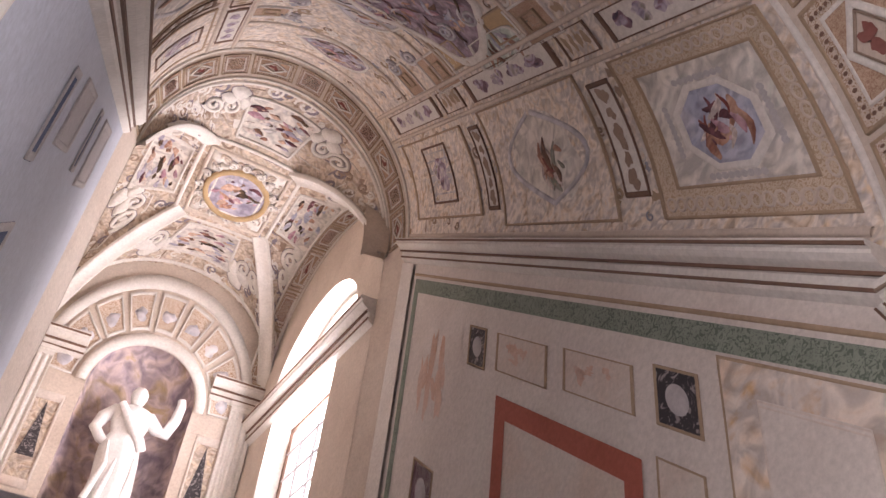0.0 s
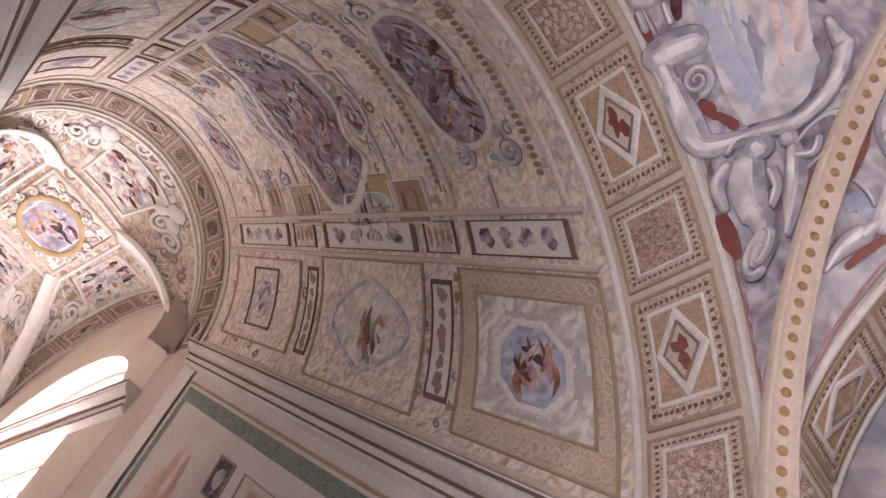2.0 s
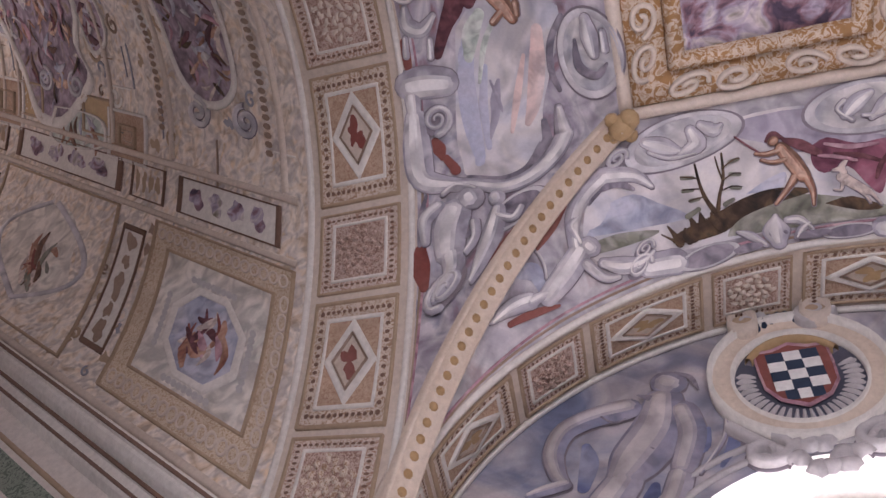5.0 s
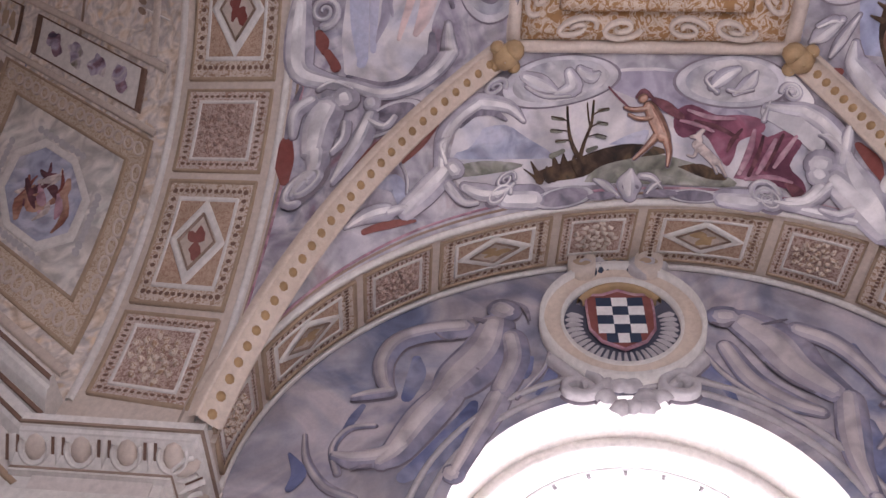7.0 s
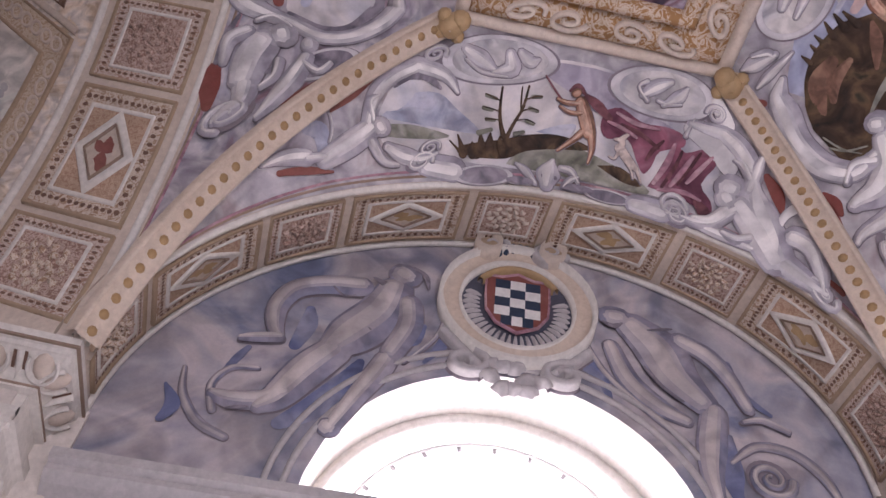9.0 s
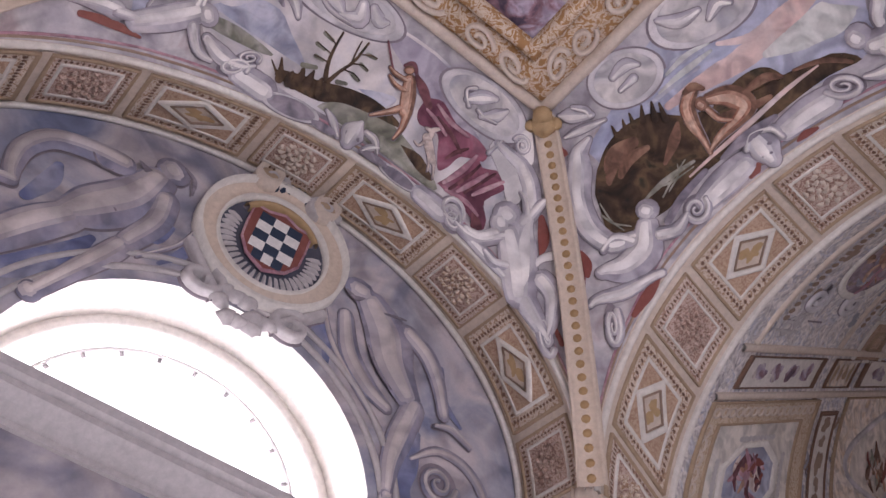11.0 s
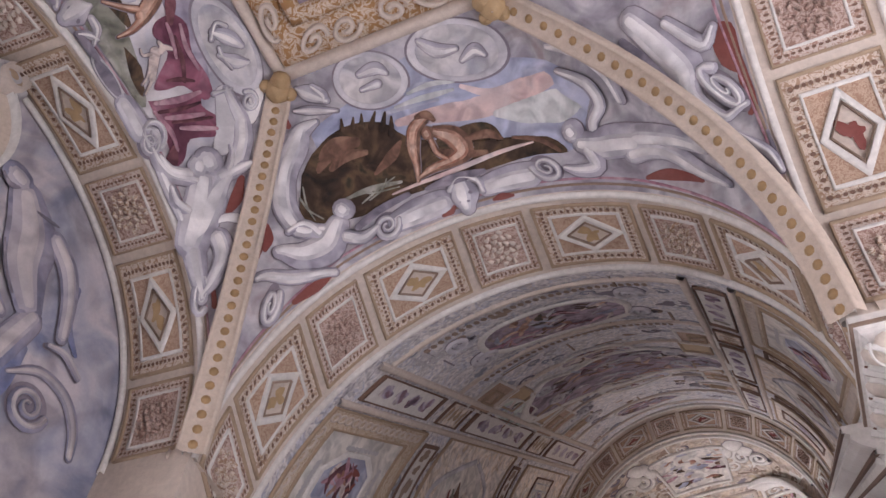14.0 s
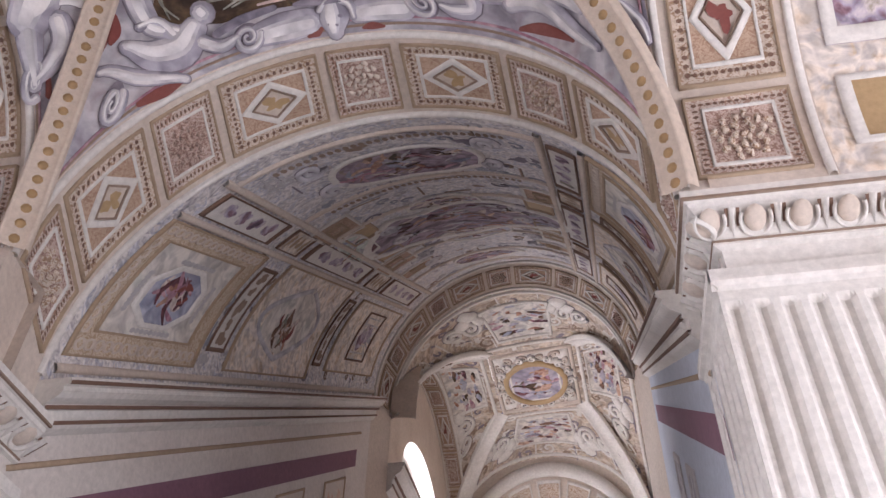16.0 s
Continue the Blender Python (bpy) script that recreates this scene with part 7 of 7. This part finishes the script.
    crowd(sf, med, oval_uv(0, 0, 0.36, 0.43, 12), 40, 5, 5.0, None, 0.033, 0.42)
    mm = Mesh()
    for k in range(16):
        t = 2 * math.pi * k / 16
        volute(sf, mm, 0.55 * math.cos(t), 0.64 * math.sin(t), 0.07, 0.07, 1 if k % 2 else -1, 0.04, 0.05, 1.2, t)
    mm.done("scrollwork", WHITE, med)

    # jambs below the end arch
    for nm, pa, pb, ox in (("east", front.p, inner.p, 0.35), ("west", front.q, inner.q, -0.35)):
        m = Mesh()
        zt = min(pa.z, pb.z)
        lo = [Vector((pa.x, pa.y - sign * 0.02, 0)), Vector((pb.x, pb.y + sign * 0.02, 0)), Vector((pb.x + ox, pb.y + sign * 0.02, 0)), Vector((pa.x + ox, pa.y - sign * 0.02, 0))]
        m.rows([[Vector((v.x, v.y, z)) for v in lo] for z in (floor_z - 0.3, zt + 0.03)], True)
        j = tagged(m.done("jamb_%s_%s" % (nm, tag), CREAM, None, "", False), "cream plastered jamb under the end arch", "wall", kind="structure")
    # back wall with a niche
    cx, half = (f1.x + f2.x) / 2, abs(f1.x - f2.x) / 2
    nr, nz, ntop = 0.80, spring - 0.72, 0.95
    s0, s1 = 0.5 - nr / (2 * half), 0.5 + nr / (2 * half)
    wall, pt, _ = arched_wall("wall_chapel_end_" + tag, a_far, floor_z, [(s0, s1, floor_z + 0.4, lambda s: nz + ntop * math.sqrt(max(0, 1 - ((2 * s - 1) / (s1 - s0)) ** 2)))], (0, sign, 0), CREAM, "end wall of the upper bay with a statue niche and painted marble")
    m = Mesh()
    for z, r in [(floor_z + 0.4, 1.0), (nz, 1.0)] + [(nz + ntop * math.sin(a), math.cos(a)) for a in np.linspace(0.15, 1.5, 8)]:
        m.v += [Vector((cx + nr * r * math.cos(t), back_y + sign * 0.62 * r * math.sin(t), z)) for t in np.linspace(0, math.pi, 17)]
    rows_n = len(m.v) // 17
    m.f += [(i * 17 + j, i * 17 + j + 1, (i + 1) * 17 + j + 1, (i + 1) * 17 + j) for i in range(rows_n - 1) for j in range(16)]
    m.done("niche", NICHE, wall, "niche painted with a rosy cloudy scene")
    sf = Surf(lambda x, z: Vector((cx + x, back_y, nz + z)), eye)
    t = thing("niche_surround", "moulded arch with radiating shell panels round the niche", "niche")
    def fan(r0, r1, a0, a1, n=8):
        out = [(r0 * math.cos(a0 + (a1 - a0) * i / n), r0 * math.sin(a0 + (a1 - a0) * i / n)) for i in range(n + 1)]
        return out + [(r1 * math.cos(a1 - (a1 - a0) * i / n), r1 * math.sin(a1 - (a1 - a0) * i / n)) for i in range(n + 1)]
    for r0, r1, h in ((nr + 0.02, nr + 0.16, 0.07), (1.52, 1.66, 0.06)):
        m = Mesh()
        m.rows([[sf.at(r * math.cos(math.pi * i / 40), r * (1.1 + 0.3 * (r - 0.9)) * math.sin(math.pi * i / 40), hh) for i in range(41)] for r, hh in ((r0, 0.0), (r0, h), ((r0 + r1) / 2, h * 0.7), (r1, h), (r1, 0.0))])
        m.done("archivolt", WHITE, t)
    for k in range(9):
        a0, a1 = math.pi * (k + 0.10) / 9, math.pi * (k + 0.90) / 9
        pts = [(x, z * (1.1 + 0.3 * (math.hypot(x, z) - 0.9))) for x, z in fan(1.02, 1.48, a0, a1)]
        p = sf.patch(Mesh(), pts, 0.01, 3).done("ray_panel", COFFER, t)
        sf.ring(Mesh(), pts, 0.16, 0.04, 0.004).done("ray_frame", WHITE, p)
        mm = Mesh()
        am = (a0 + a1) / 2
        dome(sf, mm, blob_uv(1.22 * math.cos(am), 1.22 * 1.2 * math.sin(am), 0.10, 0.12, k, 14), 0.012, 0.03, 3)
        mm.done("relief", BODY, p)
    for x in (-half + 0.22, half - 0.22):
        tt = fluted("fluted_pilaster", (cx + x - 0.2, back_y - sign * 0.02, 0), (cx + x + 0.2, back_y - sign * 0.02, 0), (0, -sign, 0), floor_z, spring - 0.45, "white fluted pilaster in the corner of the upper bay")
    for x in (-1.17, 1.17):
        wt = thing("marble_panel", "rose framed panel with a dark triangular obelisk shape", "wall painting")
        sf.patch(Mesh(), box_uv(x - 0.17, x + 0.17, -1.7, -0.35), 0.01).done("panel", CHAPEL, wt)
        sf.ring(Mesh(), box_uv(x - 0.2, x + 0.2, -1.75, -0.3), 0.2, 0.03).done("frame", PALE, wt)
        sf.patch(Mesh(), [(x - 0.12, -1.3), (x + 0.12, -1.3), (x, -0.45)], 0.02, 2).done("obelisk", BLACK, wt)
    cornice("cornice_chapel_" + tag, line((f1.x, back_y, spring - 0.05), (cx + nr + 0.17, back_y, spring - 0.05), 2), [(0, -sign, 0)] * 2, "cream moulded impost cornice of the upper bay", WHITE, 1.2)
    cornice("cornice_chapel_" + tag, line((cx - nr - 0.17, back_y, spring - 0.05), (f2.x, back_y, spring - 0.05), 2), [(0, -sign, 0)] * 2, "cream moulded impost cornice of the upper bay", WHITE, 1.2)

    # side walls: windows on the outer one
    zs = spring - 0.55
    def ltop(s):
        return zs + (rise - 0.65) * math.sqrt(max(0, 1 - ((s - 0.5) / 0.34) ** 2))
    dn = (f1 - n1).normalized()
    outw = Vector((1, 0, 0))
    w_e, pt_e, _ = arched_wall("wall_chapel_outer_" + tag, a_e, floor_z, [(0.16, 0.84, zs, ltop), (0.24, 0.76, floor_z + 0.8, lambda s: spring - 1.05)], outw, CREAM, "outer wall of the upper bay with a lunette over a tall window")
    lunette_window("window_lunette_" + tag, pt_e, 0.16, 0.84, zs, rise - 0.65, "half-round upper window against white sky", 0.34, 8)
    wd = tagged(new("window_tall_" + tag), "tall leaded window in a dark frame against white daylight", "window", kind="structure")
    za, zb = floor_z + 0.8, spring - 1.05
    def bar(sa, sb, z_a, z_b, nm, mat):
        q = [pt_e(sa, z_a, 0.3), pt_e(sb, z_a, 0.3), pt_e(sb, z_b, 0.3), pt_e(sa, z_b, 0.3)]
        Mesh().add(q + [v + Vector((0.03, 0, 0)) for v in q], [(0, 1, 2, 3), (7, 6, 5, 4), (0, 4, 5, 1), (1, 5, 6, 2), (2, 6, 7, 3), (3, 7, 4, 0)]).done(nm, mat, wd, "", False)
    for sa, sb, z1, z2 in ((0.24, 0.252, za, zb), (0.748, 0.76, za, zb), (0.252, 0.748, za, za + 0.05), (0.252, 0.748, zb - 0.05, zb)):
        bar(sa, sb, z1, z2, "window_frame", BROWN)
    for k in range(1, 4):
        bar(0.24 + 0.13 * k - 0.002, 0.24 + 0.13 * k + 0.002, za + 0.05, zb - 0.05, "glazing_bar", STONE)
    for k in range(1, 6):
        z = za + (zb - za) * k / 6
        bar(0.252, 0.748, z - 0.008, z + 0.008, "glazing_bar", STONE)
    cornice("cornice_chapel_" + tag, line(n1 + Vector((0, 0, -0.62)), f1 + Vector((0, 0, -0.62)), 2), [(-1, 0, 0)] * 2, "cream moulded impost cornice of the upper bay", WHITE, 1.2)
    backdrop("backdrop_" + tag, [(3.2, sign * 7.0, floor_z - 2), (3.2, sign * 40, floor_z - 2), (3.2, sign * 40, spring + 22), (3.2, sign * 7.0, spring + 22)])
    arched_wall("wall_chapel_inner_" + tag, a_w, floor_z, [], (-1, 0, 0), CREAM, "plain inner wall of the upper bay")
    tagged(Mesh().box((-2.8, min(sign * 8, back_y + sign * 0.8), floor_z - 0.2), (2.4, max(sign * 8, back_y + sign * 0.8), floor_z)).done("floor_chapel_" + tag, STONE, None, "", False), "grey stone floor of the upper bay", "floor", kind="structure")
    # side band with gilt ovals over the lunette window
    sb = loft(Arch(n1, f1, rise), Arch(n1 + Vector((-0.30, 0.05 * sign, 0)), f1 + Vector((-0.30, 0, 0)), rise), eye)
    coffered_band("lunette_arch", sb, "dsdsdsd", "cream arch face with gilt oval coffers over the upper window", 0.12, 0.88)
    return cx, nz


def statue(at, sign, h=1.9):
    """A standing marble figure in one plain mesh: robe, trunk, head, one arm raised and one at the hip."""
    m = Mesh()
    x0, y0, z0 = at
    def tube(pts, radii, n=14, flat=0.8):
        rows = []
        for (x, y, z), r in zip(pts, radii):
            rows.append([Vector((x0 + x * h + r * h * math.cos(a), y0 + sign * y * h + r * h * flat * math.sin(a) * (1 + 0.10 * math.sin(4 * a)), z0 + z * h)) for a in [2 * math.pi * j / n for j in range(n)]])
        m.rows(rows, True)
    def limb(pts, r0, r1):
        ps = [Vector((x0 + x * h, y0 + sign * y * h, z0 + z * h)) for x, y, z in pts]
        rows = []
        for i, p in enumerate(ps):
            t = (ps[min(i + 1, len(ps) - 1)] - ps[max(i - 1, 0)]).normalized()
            s = t.cross(Vector((0, 1, 0.1))).normalized()
            w = t.cross(s)
            r = (r0 + (r1 - r0) * i / (len(ps) - 1)) * h
            rows.append([p + (s * math.cos(a) + w * math.sin(a)) * r for a in [j * math.pi / 5 for j in range(10)]])
        m.rows(rows, True)
    tube([(0.02, 0, 0), (0.02, 0, 0.06), (0.02, 0, 0.25), (0.0, 0, 0.42), (-0.01, 0, 0.52), (0.0, 0, 0.60), (0.0, 0, 0.70), (0.0, 0, 0.79), (0.0, 0, 0.825), (0.0, 0, 0.85)],
         [0.17, 0.165, 0.15, 0.15, 0.14, 0.11, 0.14, 0.15, 0.075, 0.04], 20)
    tube([(0.0, -0.01, 0.84), (0, -0.012, 0.87), (0, -0.012, 0.91), (0, -0.01, 0.95), (0, 0, 0.985), (0, 0, 1.0)], [0.035, 0.05, 0.062, 0.06, 0.04, 0.005], 14, 1.05)
    limb([(0.11, 0, 0.78), (0.19, -0.02, 0.70), (0.26, -0.03, 0.68), (0.30, -0.04, 0.80), (0.31, -0.05, 0.92), (0.30, -0.05, 0.97)], 0.055, 0.03)
    limb([(-0.11, 0, 0.78), (-0.19, 0.0, 0.70), (-0.22, -0.02, 0.60), (-0.16, -0.04, 0.52), (-0.12, -0.05, 0.5)], 0.055, 0.032)
    for x, z in ((-0.10, 0.50), (-0.03, 0.56), (0.06, 0.48), (0.11, 0.42)):
        limb([(x, -0.085, z), (x * 0.9 + 0.02, -0.10, z * 0.66), (x * 1.1 - 0.02, -0.105, 0.05)], 0.008, 0.026)
    limb([(-0.10, -0.09, 0.80), (0.0, -0.115, 0.66), (0.10, -0.10, 0.55), (0.13, -0.06, 0.5)], 0.03, 0.04)
    return m


for sign, front, rim, back_y, back_x, spring, rise, floor_z, tag in (
        (1, end_a, [(0.34, 9.85, 10.1), (-0.90, 9.78, 10.1), (-0.97, 11.42, 10.1), (0.27, 11.42, 10.1)], 12.9, (1.20, -2.33), 8.32, 1.75, 4.05, "a"),
        (-1, end_b, [(0.25, -10.06, 9.2), (-1.02, -9.9, 9.2), (-1.11, -11.5, 9.2), (0.19, -11.65, 9.2)], -12.9, (1.25, -2.10), 7.45, 1.6, 3.2, "b")):
    cx, nz = chapel(sign, front, rim, back_y, back_x, spring, rise, floor_z, tag)
    tagged(Mesh().box((cx - 0.3, back_y - 0.28, floor_z), (cx + 0.3, back_y + 0.28, nz - 1.85)).done("plinth", STONE, None, "", False), "grey stone plinth in the niche", "plinth")
    tagged(statue((cx, back_y - sign * 0.02, nz - 1.85), sign, 2.0 if sign > 0 else 1.8).done("statue", MARBLE), "white marble standing statue with one raised arm in the niche", "statue")

# outer shell that closes the place above
tagged(Mesh().box((-6.0, -14.5, 13.2), (2.9, 14.8, 13.4)).done("roof", STONE, None, "", False), "roof over the stair hall", "roof", kind="structure")
tagged(Mesh().box((-30, -40, -0.6), (40, 40, -0.4)).done("ground", STONE, None, "", False), "paved ground outside", "ground", kind="structure")

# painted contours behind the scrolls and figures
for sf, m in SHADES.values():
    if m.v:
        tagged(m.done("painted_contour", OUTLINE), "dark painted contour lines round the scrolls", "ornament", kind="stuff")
